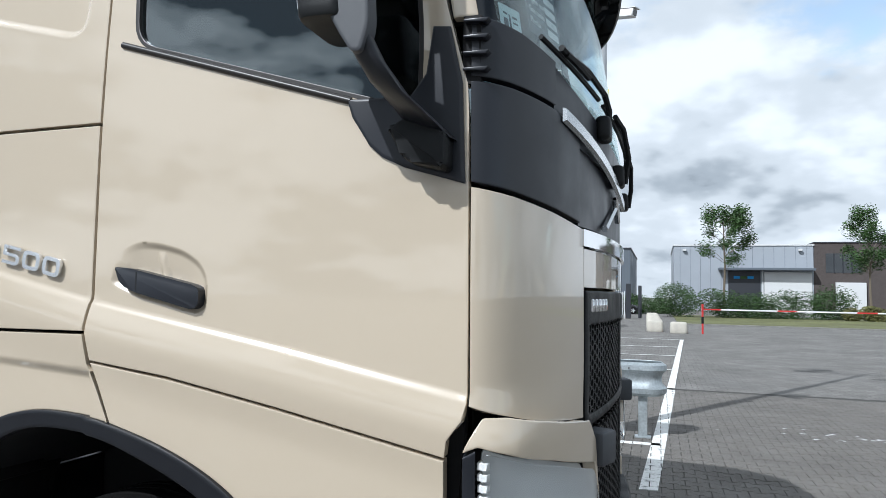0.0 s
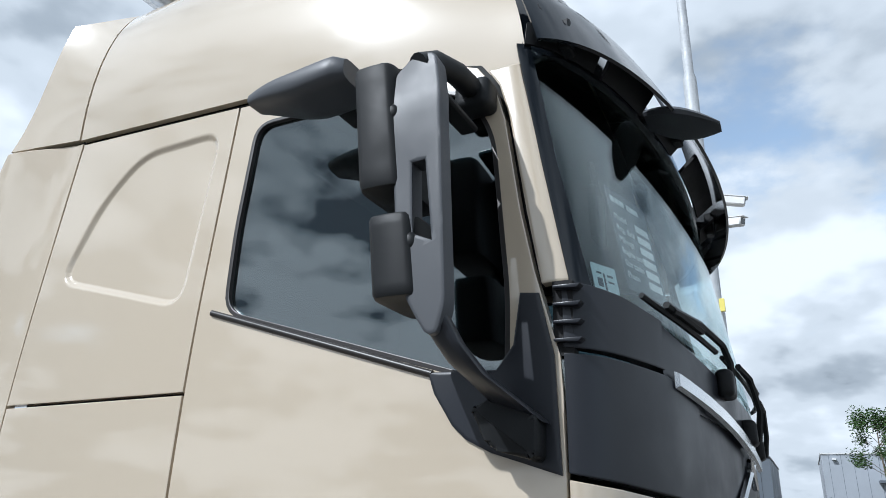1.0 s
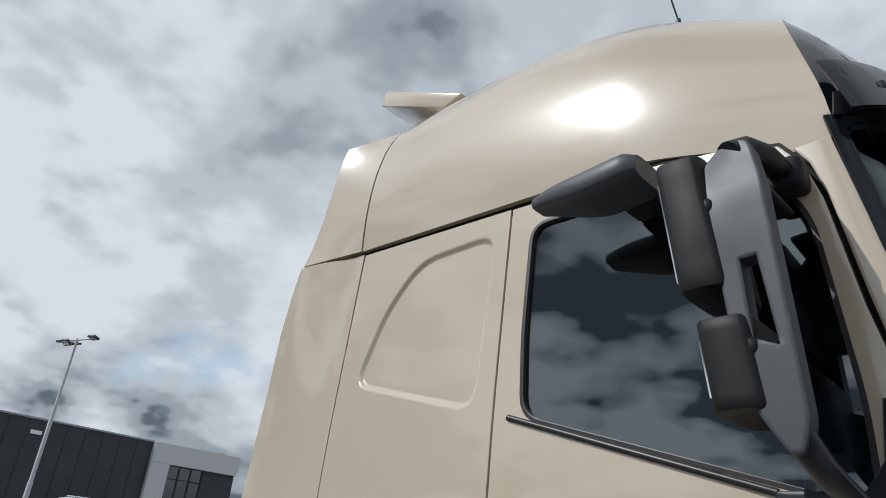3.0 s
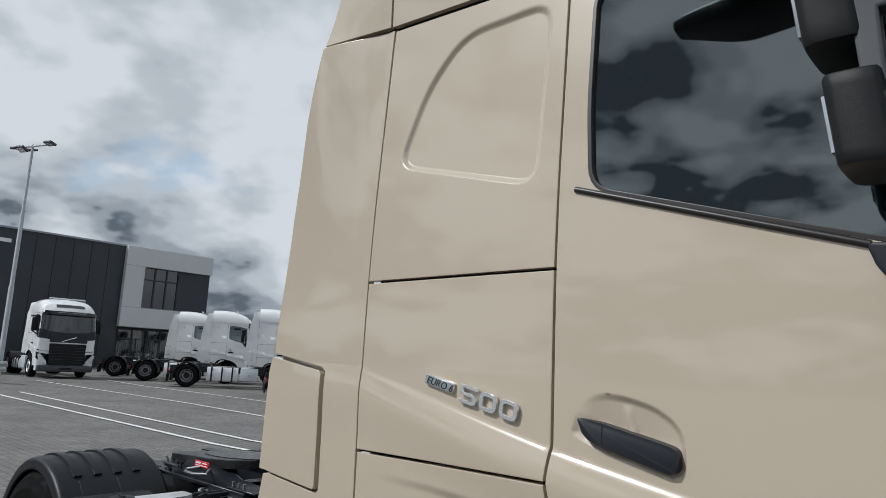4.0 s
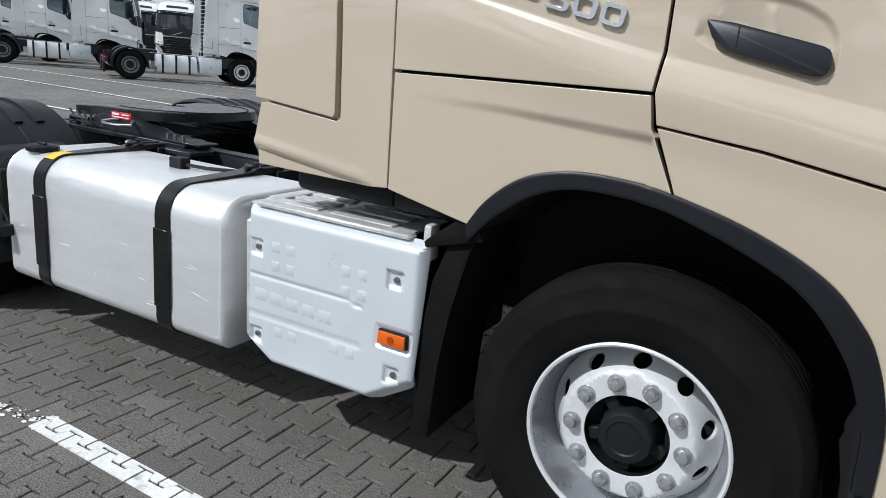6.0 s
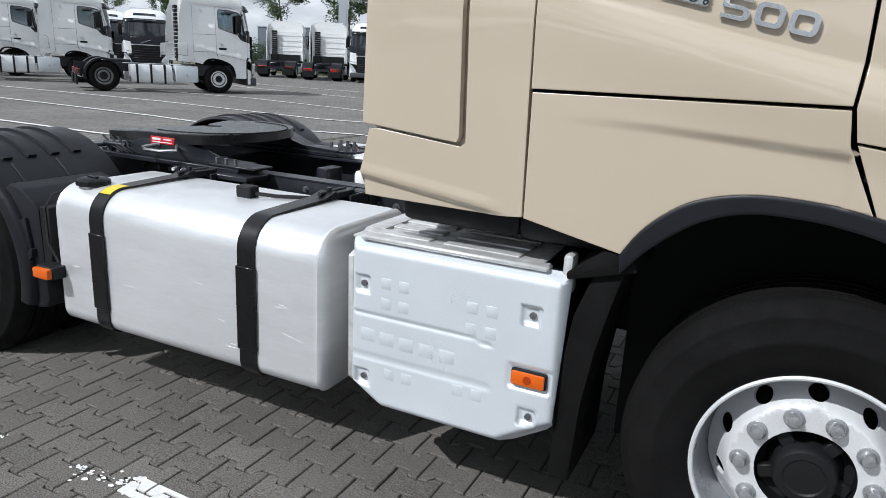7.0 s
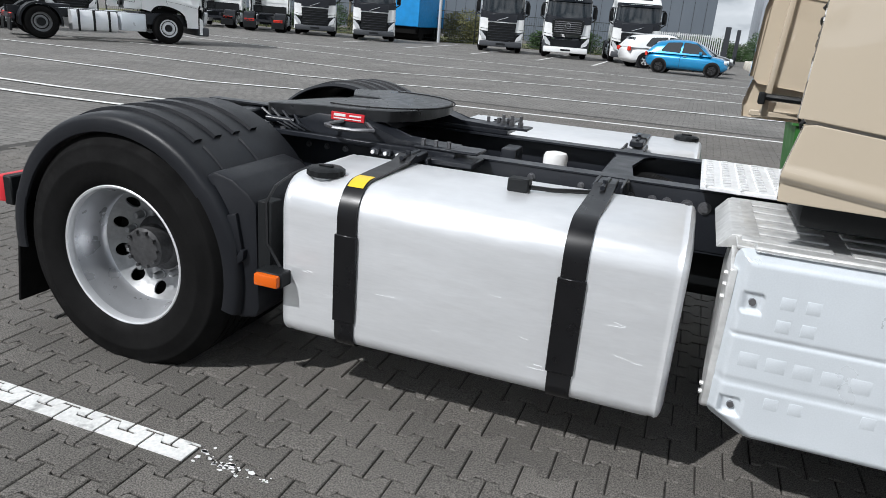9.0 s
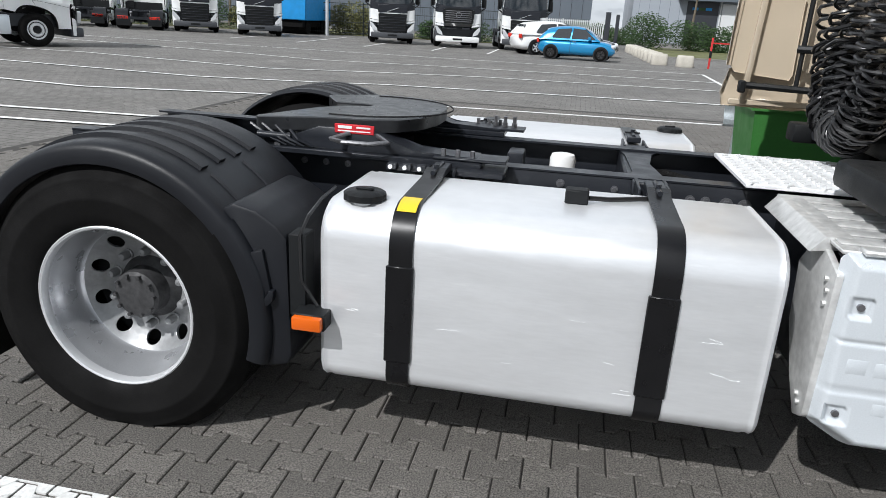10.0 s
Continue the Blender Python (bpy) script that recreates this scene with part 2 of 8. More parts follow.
def pressed_normals(me):
    """Shades a panel by the true curve of its sheet."""
    nv, nl, nf = len(me.vertices), len(me.loops), len(me.polygons)
    sn, fn = np.zeros(nv * 3), np.zeros(nf * 3)
    vi, tot = np.zeros(nl, int), np.zeros(nf, int)
    me.attributes["pressed"].data.foreach_get("vector", sn)
    me.polygons.foreach_get("normal", fn)
    me.loops.foreach_get("vertex_index", vi)
    me.polygons.foreach_get("loop_total", tot)
    ln, lf = sn.reshape(-1, 3)[vi], np.repeat(fn.reshape(-1, 3), tot, axis=0)
    d = (ln * lf).sum(1)
    ln = np.where((np.abs(d) > 0.5)[:, None], ln * np.sign(d)[:, None], 0.0)
    me.attributes.remove(me.attributes["pressed"])
    me.normals_split_custom_set(ln.tolist())


def part(name, bm, material, parent, label="", angle=38):
    """One mesh, built in world places, under a thing or under a part of it."""
    ob = new(name, finish(bm, name, material, angle))
    ob.parent = parent
    ob.matrix_parent_inverse = Matrix.Translation(-base_of(parent))
    return tagged(ob, label) if label else ob


def solo(name, bm, material, label, category, group="", kind="", angle=38):
    """A thing that is one mesh."""
    return tagged(new(name, finish(bm, name, material, angle)), label, category, group, kind)


def box(bm, x0, x1, y0, y1, z0, z1, bevel=0.0, seg=2, m=None):
    r = bmesh.ops.create_cube(bm, size=1)
    bmesh.ops.transform(bm, matrix=Matrix.Translation(((x0 + x1) / 2, (y0 + y1) / 2, (z0 + z1) / 2)) @
                        Matrix.Diagonal((x1 - x0, y1 - y0, z1 - z0, 1)), verts=r["verts"])
    vs = r["verts"]
    if bevel:
        es = list({e for v in vs for e in v.link_edges})
        out = bmesh.ops.bevel(bm, geom=es, offset=bevel, segments=seg, affect="EDGES", profile=0.5)
        vs = list({v for v in out["verts"]} | {v for v in vs if v.is_valid})
    if m is not None:
        bmesh.ops.transform(bm, matrix=m, verts=[v for v in vs if v.is_valid])
    return bm


def frame_of(d):
    d = d.normalized()
    a = Vector((0, 0, 1)) if abs(d.z) < 0.9 else Vector((1, 0, 0))
    u = d.cross(a).normalized()
    return u, d.cross(u).normalized()


def cyl(bm, p0, p1, r, n=16, r2=None):
    p0, p1 = Vector(p0), Vector(p1)
    u, v = frame_of(p1 - p0)
    r2 = r if r2 is None else r2
    a = [bm.verts.new(p0 + (u * math.cos(k * math.tau / n) + v * math.sin(k * math.tau / n)) * r) for k in range(n)]
    b = [bm.verts.new(p1 + (u * math.cos(k * math.tau / n) + v * math.sin(k * math.tau / n)) * r2) for k in range(n)]
    for k in range(n):
        bm.faces.new((a[k], a[(k + 1) % n], b[(k + 1) % n], b[k]))
    bm.faces.new(a), bm.faces.new(b[::-1])
    return bm


def tube(bm, pts, r, n=8, closed=False):
    pts = [Vector(p) for p in pts]
    rings = []
    u = None
    for i, p in enumerate(pts):
        d = (pts[min(i + 1, len(pts) - 1)] - pts[max(i - 1, 0)]).normalized()
        if u is None:
            u, v = frame_of(d)
        else:
            u = (u - d * u.dot(d)).normalized()
            v = d.cross(u)
        rings.append([bm.verts.new(p + (u * math.cos(k * math.tau / n) + v * math.sin(k * math.tau / n)) * r) for k in range(n)])
    for a, b in zip(rings, rings[1:]):
        for k in range(n):
            bm.faces.new((a[k], a[(k + 1) % n], b[(k + 1) % n], b[k]))
    bm.faces.new(rings[0]), bm.faces.new(rings[-1][::-1])
    return bm


def lathe(bm, prof, centre, n=64, axis=1, cap=False):
    """Turns (radius, along) round the axis through centre."""
    c = Vector(centre)
    rings = []
    for r, a in prof:
        ring = []
        for k in range(n):
            q = k * math.tau / n
            p = [0, 0, 0]
            p[axis] = a
            p[(axis + 1) % 3], p[(axis + 2) % 3] = r * math.cos(q), r * math.sin(q)
            ring.append(bm.verts.new(c + Vector(p)))
        rings.append(ring)
    for a, b in zip(rings, rings[1:]):
        for k in range(n):
            bm.faces.new((a[k], a[(k + 1) % n], b[(k + 1) % n], b[k]))
    if cap:
        bm.faces.new(rings[0]), bm.faces.new(rings[-1][::-1])
    return bm


def prism(bm, poly, lo, hi, axis=1, bevel=0.0, seg=2):
    """A flat outline pushed along an axis; poly holds the two other coordinates in xyz order."""
    def at(p, h):
        q = list(p)
        q.insert(axis, h)
        return Vector(q)
    a = [bm.verts.new(at(p, lo)) for p in poly]
    b = [bm.verts.new(at(p, hi)) for p in poly]
    n = len(poly)
    fs = [bm.faces.new((a[k], a[(k + 1) % n], b[(k + 1) % n], b[k])) for k in range(n)]
    fs += [bm.faces.new(a), bm.faces.new(b[::-1])]
    if bevel:
        es = list({e for f in fs for e in f.edges})
        bmesh.ops.bevel(bm, geom=es, offset=bevel, segments=seg, affect="EDGES", profile=0.5)
    return bm


def rounded(poly, r, n=5):
    """An outline with its corners rounded."""
    out = []
    k = len(poly)
    for i in range(k):
        p, a, b = Vector(poly[i]), Vector(poly[i - 1]), Vector(poly[(i + 1) % k])
        rr = min(r, (a - p).length * 0.45, (b - p).length * 0.45)
        s, e = p + (a - p).normalized() * rr, p + (b - p).normalized() * rr
        for j in range(n + 1):
            t = j / n
            out.append(tuple(s * (1 - t) ** 2 + p * 2 * t * (1 - t) + e * t * t))
    return out


def dense(poly, step):
    out = []
    for i, p in enumerate(poly):
        q = poly[(i + 1) % len(poly)]
        n = max(1, int(math.dist(p, q) / step + 0.5))
        out += [(p[0] + (q[0] - p[0]) * j / n, p[1] + (q[1] - p[1]) * j / n) for j in range(n)]
    return out


def inside(px, py, poly):
    r = np.zeros(len(px), bool)
    for (x0, y0), (x1, y1) in zip(poly, poly[1:] + poly[:1]):
        if y0 == y1:
            continue
        c = (y0 > py) != (y1 > py)
        r ^= c & (px < (x1 - x0) * (py - y0) / (y1 - y0) + x0)
    return r


def away(px, py, poly):
    """The distance of points from an outline."""
    best = np.full(len(px), 1e9)
    for (x0, y0), (x1, y1) in zip(poly, poly[1:] + poly[:1]):
        dx, dy = x1 - x0, y1 - y0
        k = np.clip(((px - x0) * dx + (py - y0) * dy) / max(dx * dx + dy * dy, 1e-12), 0, 1)
        best = np.minimum(best, np.hypot(px - x0 - k * dx, py - y0 - k * dy))
    return best


def inset(loop, d):
    n = len(loop)
    area = sum(loop[i][0] * loop[(i + 1) % n][1] - loop[(i + 1) % n][0] * loop[i][1] for i in range(n))
    s = d if area > 0 else -d
    out = []
    for i in range(n):
        a, b = loop[i - 1], loop[(i + 1) % n]
        tx, ty = b[0] - a[0], b[1] - a[1]
        q = math.hypot(tx, ty) or 1
        out.append((loop[i][0] - ty / q * s, loop[i][1] + tx / q * s))
    return out


def thicken(bm, t):
    """Gives an open sheet its thickness, on the inner side of the cab or arch."""
    bm.normal_update()
    bmesh.ops.solidify(bm, geom=bm.faces[:], thickness=t)


def panel(outline, surf, holes=(), step=0.03, thick=0.02, edge=0.006, lift=0.0, bm=None, full=False, lines=()):
    """A sheet with rounded edges and thickness, cut to an outline and laid on a curved surface surf(s, z)."""
    loops = [dense(list(outline), step)] + [dense(list(h), step) for h in holes]
    inner = [inset(loops[0], edge)] + [inset(h, -edge) for h in loops[1:]]
    xs = [p[0] for p in loops[0]]
    zs = [p[1] for p in loops[0]]
    gx, gz = np.meshgrid(np.arange(min(xs), max(xs), step), np.arange(min(zs), max(zs), step))
    gx, gz = gx.ravel(), gz.ravel()
    ok = inside(gx, gz, loops[0])
    for lp in loops:
        ok &= away(gx, gz, lp) > step * 0.55 + edge
    for h in loops[1:]:
        ok &= ~inside(gx, gz, h)
    pts, edges = [], []
    for lp in loops:
        k = len(pts)
        pts += lp
        edges += [(k + i, k + (i + 1) % len(lp)) for i in range(len(lp))]
    rim = len(pts)
    for lp in inner:
        pts += lp
    seams = []
    for ln in lines:
        q = [Vector(a).lerp(Vector(b), j / 8) for a, b in zip(ln, ln[1:]) for j in range(8)] + [Vector(ln[-1])]
        qx, qz = np.array([p.x for p in q]), np.array([p.y for p in q])
        good = inside(qx, qz, loops[0])
        for lp in loops:
            good &= away(qx, qz, lp) > edge * 1.6
        for h in loops[1:]:
            good &= ~inside(qx, qz, h)
        close = ok & (gx > qx.min() - step) & (gx < qx.max() + step) & (gz > qz.min() - step) & (gz < qz.max() + step)
        for i in np.flatnonzero(close):
            if np.min(np.hypot(qx - gx[i], qz - gz[i])) < step * 0.7:
                ok[i] = False
        seams.append([(float(a), float(b)) if g else None for a, b, g in zip(qx, qz, good)])
    pts += list(zip(gx[ok], gz[ok]))
    for sm in seams:
        last = None
        for p in sm:
            if p is None:
                last = None
                continue
            pts.append(p)
            if last is not None:
                edges.append((last, len(pts) - 1))
            last = len(pts) - 1
    vs, _, fs, orig, _, _ = geometry.delaunay_2d_cdt([Vector(p) for p in pts], edges, [], 0, 1e-5)
    rims = {i for i, o in enumerate(orig) if any(j < rim for j in o)}
    cx = np.array([sum(vs[i][0] for i in f) / 3 for f in fs])
    cz = np.array([sum(vs[i][1] for i in f) / 3 for f in fs])
    keep = inside(cx, cz, loops[0])
    for h in loops[1:]:
        keep &= ~inside(cx, cz, h)
    bm = bm or bmesh.new()
    layer = bm.verts.layers.float_vector.get("pressed") or bm.verts.layers.float_vector.new("pressed")

    def normal_at(p):
        a, b, c, d = (Vector(surf(p[0] + i, p[1] + j)) for i, j in ((-1e-3, 0), (1e-3, 0), (0, -1e-3), (0, 1e-3)))
        n = (b - a).cross(d - c)
        return n.normalized() if n.length > 1e-12 else Vector((0, 0, 0))

    def place(p, d):
        return Vector(surf(p[0], p[1])) + normal_at(p) * d
    made = []
    for i, p in enumerate(vs):
        n = normal_at(p)
        v = bm.verts.new(Vector(surf(p[0], p[1])) + n * (lift - (edge * 0.6 if i in rims else 0)))
        if i not in rims:
            v[layer] = n
        made.append(v)
    count = {}
    for f, k in zip(fs, keep):
        if k:
            bm.faces.new([made[i] for i in f])
            for i in range(3):
                e = (f[i], f[(i + 1) % 3])
                count[frozenset(e)] = count.get(frozenset(e), 0) + 1
    back = {}
    for e, c in count.items():
        if c == 1:
            for i in e:
                if i not in back:
                    back[i] = bm.verts.new(place(vs[i], lift - thick))
            i, j = tuple(e)
            bm.faces.new((made[i], made[j], back[j], back[i]))
    if full:
        for f, k in zip(fs, keep):
            if k:
                for i in f:
                    if i not in back:
                        back[i] = bm.verts.new(place(vs[i], lift - thick))
                bm.faces.new([back[i] for i in f[::-1]])
    bmesh.ops.delete(bm, geom=[v for v in bm.verts if not v.link_faces], context="VERTS")
    return bm


def lerp_table(x, table):
    return float(np.interp(x, [p[0] for p in table], [p[1] for p in table]))


def eased(table, soft):
    """A smooth curve near the points of a table."""
    a, b = np.array([p[0] for p in table], float), np.array([p[1] for p in table], float)
    h = (a[-1] - a[0]) / 400
    n = int(3 * soft / h) + 1
    x = a[0] + h * np.arange(-n, 401 + n)
    y = np.interp(x, a, b)
    y[:n] = b[0] + (x[:n] - a[0]) * (b[1] - b[0]) / (a[1] - a[0])
    y[401 + n:] = b[-1] + (x[401 + n:] - a[-1]) * (b[-1] - b[-2]) / (a[-1] - a[-2])
    w = np.exp(-0.5 * (np.arange(-n, n + 1) * h / soft) ** 2)
    y = np.convolve(y, w / w.sum(), "valid")
    return lambda q: float(np.interp(q, x[n:401 + n], y))


def facet(d, r, s=None):
    """0 to 1 in a straight rise with rounded ends."""
    def g(u, k):
        return 0.0 if u < -k else (u if u > k else (u + k) ** 2 / (4 * k))
    return g(d, r) - g(d - 1, s or r)


def step3(a, b, x):
    t = min(1.0, max(0.0, (x - a) / (b - a)))
    return t * t * (3 - 2 * t)


# ---- the cab's skin ----
S0, ARC, NOSE = 1.05, 1.36, 0.285
HALF = [(0.5, 1.235), (1.1, 1.245), (1.5, 1.25), (2.0, 1.245), (2.3, 1.235), (2.95, 1.195), (3.05, 1.19), (3.3, 1.17), (3.6, 1.10)]
CREASE = [(-0.86, 1.72), (-0.57, 1.655), (-0.26, 1.58), (-0.05, 1.535), (0.21, 1.49), (0.56, 1.43), (0.87, 1.37), (1.08, 1.33)]
CREASE_LINE = [(x, z + 0.018) for x, z in CREASE]
CREASE_STRIP = tuple([(x, z + d) for x, z in CREASE_LINE] for d in (0.012, 0.006, 0.002, -0.003, -0.007, -0.011, -0.015, -0.022, -0.036, -0.050, -0.064, -0.078))
LOW_CREASE = [(-0.86, 1.395), (-0.5, 1.385), (-0.05, 1.355), (0.3, 1.25), (0.7, 1.13), (1.05, 1.06)]
GRIP = rounded([(0.010, 1.600), (0.018, 1.655), (0.05, 1.695), (0.10, 1.716), (0.17, 1.712), (0.25, 1.693), (0.305, 1.660), (0.330, 1.62), (0.331, 1.540), (0.30, 1.520), (0.11, 1.560), (0.04, 1.585)], 0.03, 4)
GRIP_STRIP = tuple([*inset(GRIP, d), inset(GRIP, d)[0]] for d in (-0.004, 0.001, 0.005, 0.009, 0.013, 0.017, 0.022, 0.030))
LOW_STRIP = tuple([(x, z + d) for x, z in LOW_CREASE[:3]] for d in (0.010, 0.004, -0.001, -0.006, -0.011, -0.016, -0.021, -0.028))
RECESS = rounded([(-0.775, 2.47), (-0.66, 2.77), (-0.50, 2.945), (-0.115, 2.955), (-0.135, 2.315)], 0.10, 6)
RECESS_STRIP = tuple([*inset(RECESS, d), inset(RECESS, d)[0]] for d in (-0.004, 0.002, 0.008, 0.014, 0.020, 0.027))
FOLD_STRIP = tuple([(-1.39, 1.156 + d), (-0.90, 1.0875 + d)] for d in (0.045, 0.030, 0.018, 0.010, 0.003, -0.003, -0.008, -0.013, -0.018, -0.024, -0.032))
HALF_AT, CREASE_AT = eased(HALF, 0.11), eased(CREASE, 0.05)


def lean(z):
    return -0.165 * max(0.0, z - 2.15)


def half(x, z):
    """Half the cab's width at a place of its side, with the pressed lines."""
    w = HALF_AT(z)
    c = CREASE_AT(x) + 0.018
    rise = lerp_table(x, [(-1.40, 0.0), (-1.05, 0.25), (-0.86, 0.38), (-0.40, 0.80), (0.0, 1.0)])
    w += rise * (0.006 * facet((c - z) / 0.014, 0.4) + 0.017 * facet((c - z - 0.006) / 0.066, 0.15, 0.5) - 0.016 * (1 - step3(c - 0.26, c - 0.07, z)))
    if x < -0.042:
        c2 = lerp_table(x, LOW_CREASE)
        w -= 0.013 * facet((c2 - z) / 0.022, 0.3) * step3(-0.84, -0.2, x)
    if 2.2 < z < 3.05 and -0.85 < x < -0.07:
        d = float(away(np.array([x]), np.array([z]), RECESS)[0])
        if inside(np.array([x]), np.array([z]), RECESS)[0]:
            w -= 0.014 * step3(0, 0.025, d)
    if 1.45 < z < 1.82 and -0.03 < x < 0.36 and inside(np.array([x]), np.array([z]), GRIP)[0]:
        d = float(away(np.array([x]), np.array([z]), GRIP)[0])
        fade = max(step3(0.03, 0.17, x), step3(1.67, 1.59, z))
        deep = 0.010 * facet(d / 0.016, 0.3) * fade + 0.012 * facet(d / 0.09, 0.2) * step3(0.02, 0.10, x)
        post = step3(0.018, 0.004, abs(x - 0.176 - 0.2 * (1.66 - z))) * step3(1.695, 1.665, z)
        w -= deep * (1 - 0.30 * post)
    if x < -0.86 and z < 3.1:
        w += 0.02 * step3(0.9, 1.4, -x) * (1 - step3(1.8, 2.6, z))
    return w


def skin(s, z):
    """The near side, going round the corner to the middle of the front."""
    if s <= S0:
        return (s, -half(s, z), z)
    q = min((s - S0) / ARC, 1.0) * math.pi / 2
    return (S0 + NOSE * math.sin(q), -half(S0, z) * math.cos(q), z)


def nose(s, z):
    """The front above the door's gap, which leans back with the windscreen; s from the corner's start."""
    q = min(max(s, 0.0) / ARC, 1.0) * math.pi / 2
    b = lerp_table(z, [(1.0, 1.245), (2.1, 1.243), (2.3, 1.235), (2.95, 1.195), (3.3, 1.13), (3.6, 1.02)])
    return (1.03 + lean(z) + (NOSE + 0.03) * math.sin(q) + min(s, 0.0), -b * math.cos(q), z)


def roof(x, v):
    """The high roof: v runs from the drip line (0) over the top to the far side (2)."""
    vv = v if v <= 1 else 2 - v
    w, h, r = ROOF_W(vv), ROOF_H(vv), ROOF_R(x)
    nar = 1 - 0.05 * step3(0.3, 1.0, x)
    drip = lerp_table(x, [(-0.9, 3.075), (-0.07, 3.045), (0.4, 3.03), (0.7, 2.99), (0.9, 2.955)])
    drip -= lerp_table(x, [(0.5, 0.0), (0.72, 0.012), (0.80, 0.030), (0.86, 0.046), (0.95, 0.05)]) * (1 - step3(0.0, 0.16, vv))
    y = -w * nar if v <= 1 else w * nar
    return (x, y, drip + h * r)


ROOF_PROF = [(0.0, 1.20, 0.0), (0.12, 1.207, 0.17), (0.25, 1.19, 0.385), (0.36, 1.145, 0.575), (0.46, 1.073, 0.715), (0.56, 0.965, 0.815),
             (0.68, 0.79, 0.895), (0.82, 0.48, 0.945), (1.0, 0.0, 0.965)]
ROOF_RISE = [(-1.0, 0.96), (-0.7, 1.0), (-0.4, 1.03), (-0.1, 1.03), (0.15, 0.995), (0.4, 0.915), (0.65, 0.81), (0.85, 0.715), (1.0, 0.64)]


ROOF_W, ROOF_H, ROOF_R = eased([p[:2] for p in ROOF_PROF], 0.045), eased([p[::2] for p in ROOF_PROF], 0.045), eased(ROOF_RISE, 0.10)


def roof_edge(vv):
    return 0.945 - 0.135 * step3(0.0, 0.62, vv) + 0.03 * step3(0.55, 1.0, vv)


def mirrored(bm):
    """Adds the far side's copy of what is in bm."""
    geo = bmesh.ops.duplicate(bm, geom=bm.verts[:] + bm.edges[:] + bm.faces[:])["geom"]
    vs = [g for g in geo if isinstance(g, bmesh.types.BMVert)]
    layer = bm.verts.layers.float_vector.get("pressed")
    for v in vs:
        v.co.y = -v.co.y
        if layer:
            v[layer] = (v[layer].x, -v[layer].y, v[layer].z)
    bmesh.ops.reverse_faces(bm, faces=[g for g in geo if isinstance(g, bmesh.types.BMFace)])
    return bm


def flipped(bm):
    layer = bm.verts.layers.float_vector.get("pressed")
    for v in bm.verts:
        v.co.y = -v.co.y
        if layer:
            v[layer] = (v[layer].x, -v[layer].y, v[layer].z)
    bmesh.ops.reverse_faces(bm, faces=bm.faces[:])
    return bm


ARCH = [(-0.555, 1.02), (-0.51, 1.09), (-0.45, 1.15), (-0.38, 1.195), (-0.29, 1.222), (-0.19, 1.232), (-0.06, 1.226), (0.03, 1.212), (0.15, 1.182), (0.26, 1.145),
        (0.36, 1.10), (0.44, 1.05), (0.50, 0.99), (0.545, 0.93), (0.585, 0.83), (0.61, 0.72), (0.62, 0.55)]


def catmull(pts, n):
    """A smooth line through the points, n pieces to each gap."""
    out = []
    for i in range(len(pts) - 1):
        p = [Vector(pts[max(0, min(len(pts) - 1, i + k))]) for k in (-1, 0, 1, 2)]
        for j in range(n):
            t = j / n
            q = 0.5 * (2 * p[1] + (p[2] - p[0]) * t + (2 * p[0] - 5 * p[1] + 4 * p[2] - p[3]) * t * t + (3 * p[1] - p[0] - 3 * p[2] + p[3]) * t ** 3)
            out.append((q.x, q.y))
    return out + [tuple(pts[-1])]


ARCH = catmull(ARCH, 4)
WINDOW = rounded([(0.045, 2.288), (0.028, 2.55), (0.032, 2.935), (0.36, 2.932), (0.60, 2.90), (0.79, 2.855), (0.876, 2.70), (0.926, 2.25), (0.926, 2.035), (0.75, 2.085)], 0.07, 5)


def side_panels():
    """(name, outline, holes) of the beige sheets of one side."""
    door = [(-0.056, 3.022), (-0.056, 2.29), (-0.054, 2.06), (-0.046, 1.565), (-0.055, 1.46), (-0.040, 1.382), (0.22, 1.352), (0.56, 1.292),
            (1.008, 1.205), (1.014, 1.245), (1.079, 1.335), (1.075, 1.53), (1.061, 1.85), (1.045, 2.10), (0.988, 2.30), (0.952, 2.46), (0.905, 2.74), (0.872, 2.85),
            (0.82, 2.925), (0.72, 2.965), (0.50, 2.995), (0.36, 3.007)]
    fender = [(-0.037, 1.374), (0.22, 1.343), (0.56, 1.283), (1.006, 1.196), (1.0, 0.55)] + ARCH[::-1][:33] + [(0.032, 1.212)]
    low = [(-0.848, 1.446), (-0.064, 1.454), (-0.052, 1.372), (0.024, 1.213)] + ARCH[:29][::-1] + [(-0.846, 1.082)]
    midp = [(-0.852, 1.456), (-0.064, 1.464), (-0.056, 1.565), (-0.063, 2.056), (-0.856, 2.042)]
    upper = [(-0.857, 2.052), (-0.063, 2.066), (-0.065, 3.025), (-0.30, 3.035), (-0.858, 3.058)]
    fair = [(-0.868, 3.066), (-0.862, 2.05), (-0.858, 1.45), (-0.852, 1.084), (-0.95, 1.075), (-1.395, 1.085), (-1.405, 1.16), (-1.375, 1.30), (-1.345, 1.305), (-1.06, 1.272),
            (-1.045, 1.285), (-1.055, 1.715), (-1.075, 1.73), (-1.365, 1.772), (-1.37, 1.80), (-1.335, 2.33), (-1.285, 2.75), (-1.222, 3.058), (-1.05, 3.064)]
    lid = [(-1.395, 1.318), (-1.350, 1.315), (-1.072, 1.284), (-1.064, 1.300), (-1.072, 1.705), (-1.085, 1.717), (-1.372, 1.758), (-1.385, 1.70)]
    return {"door": (door, (WINDOW,)), "wing_panel": (fender, ()), "lower_side_panel": (low, ()), "middle_side_panel": (midp, ()),
            "upper_side_panel": (upper, ()), "side_fairing": (fair, ()), "fairing_lid": (lid, ())}


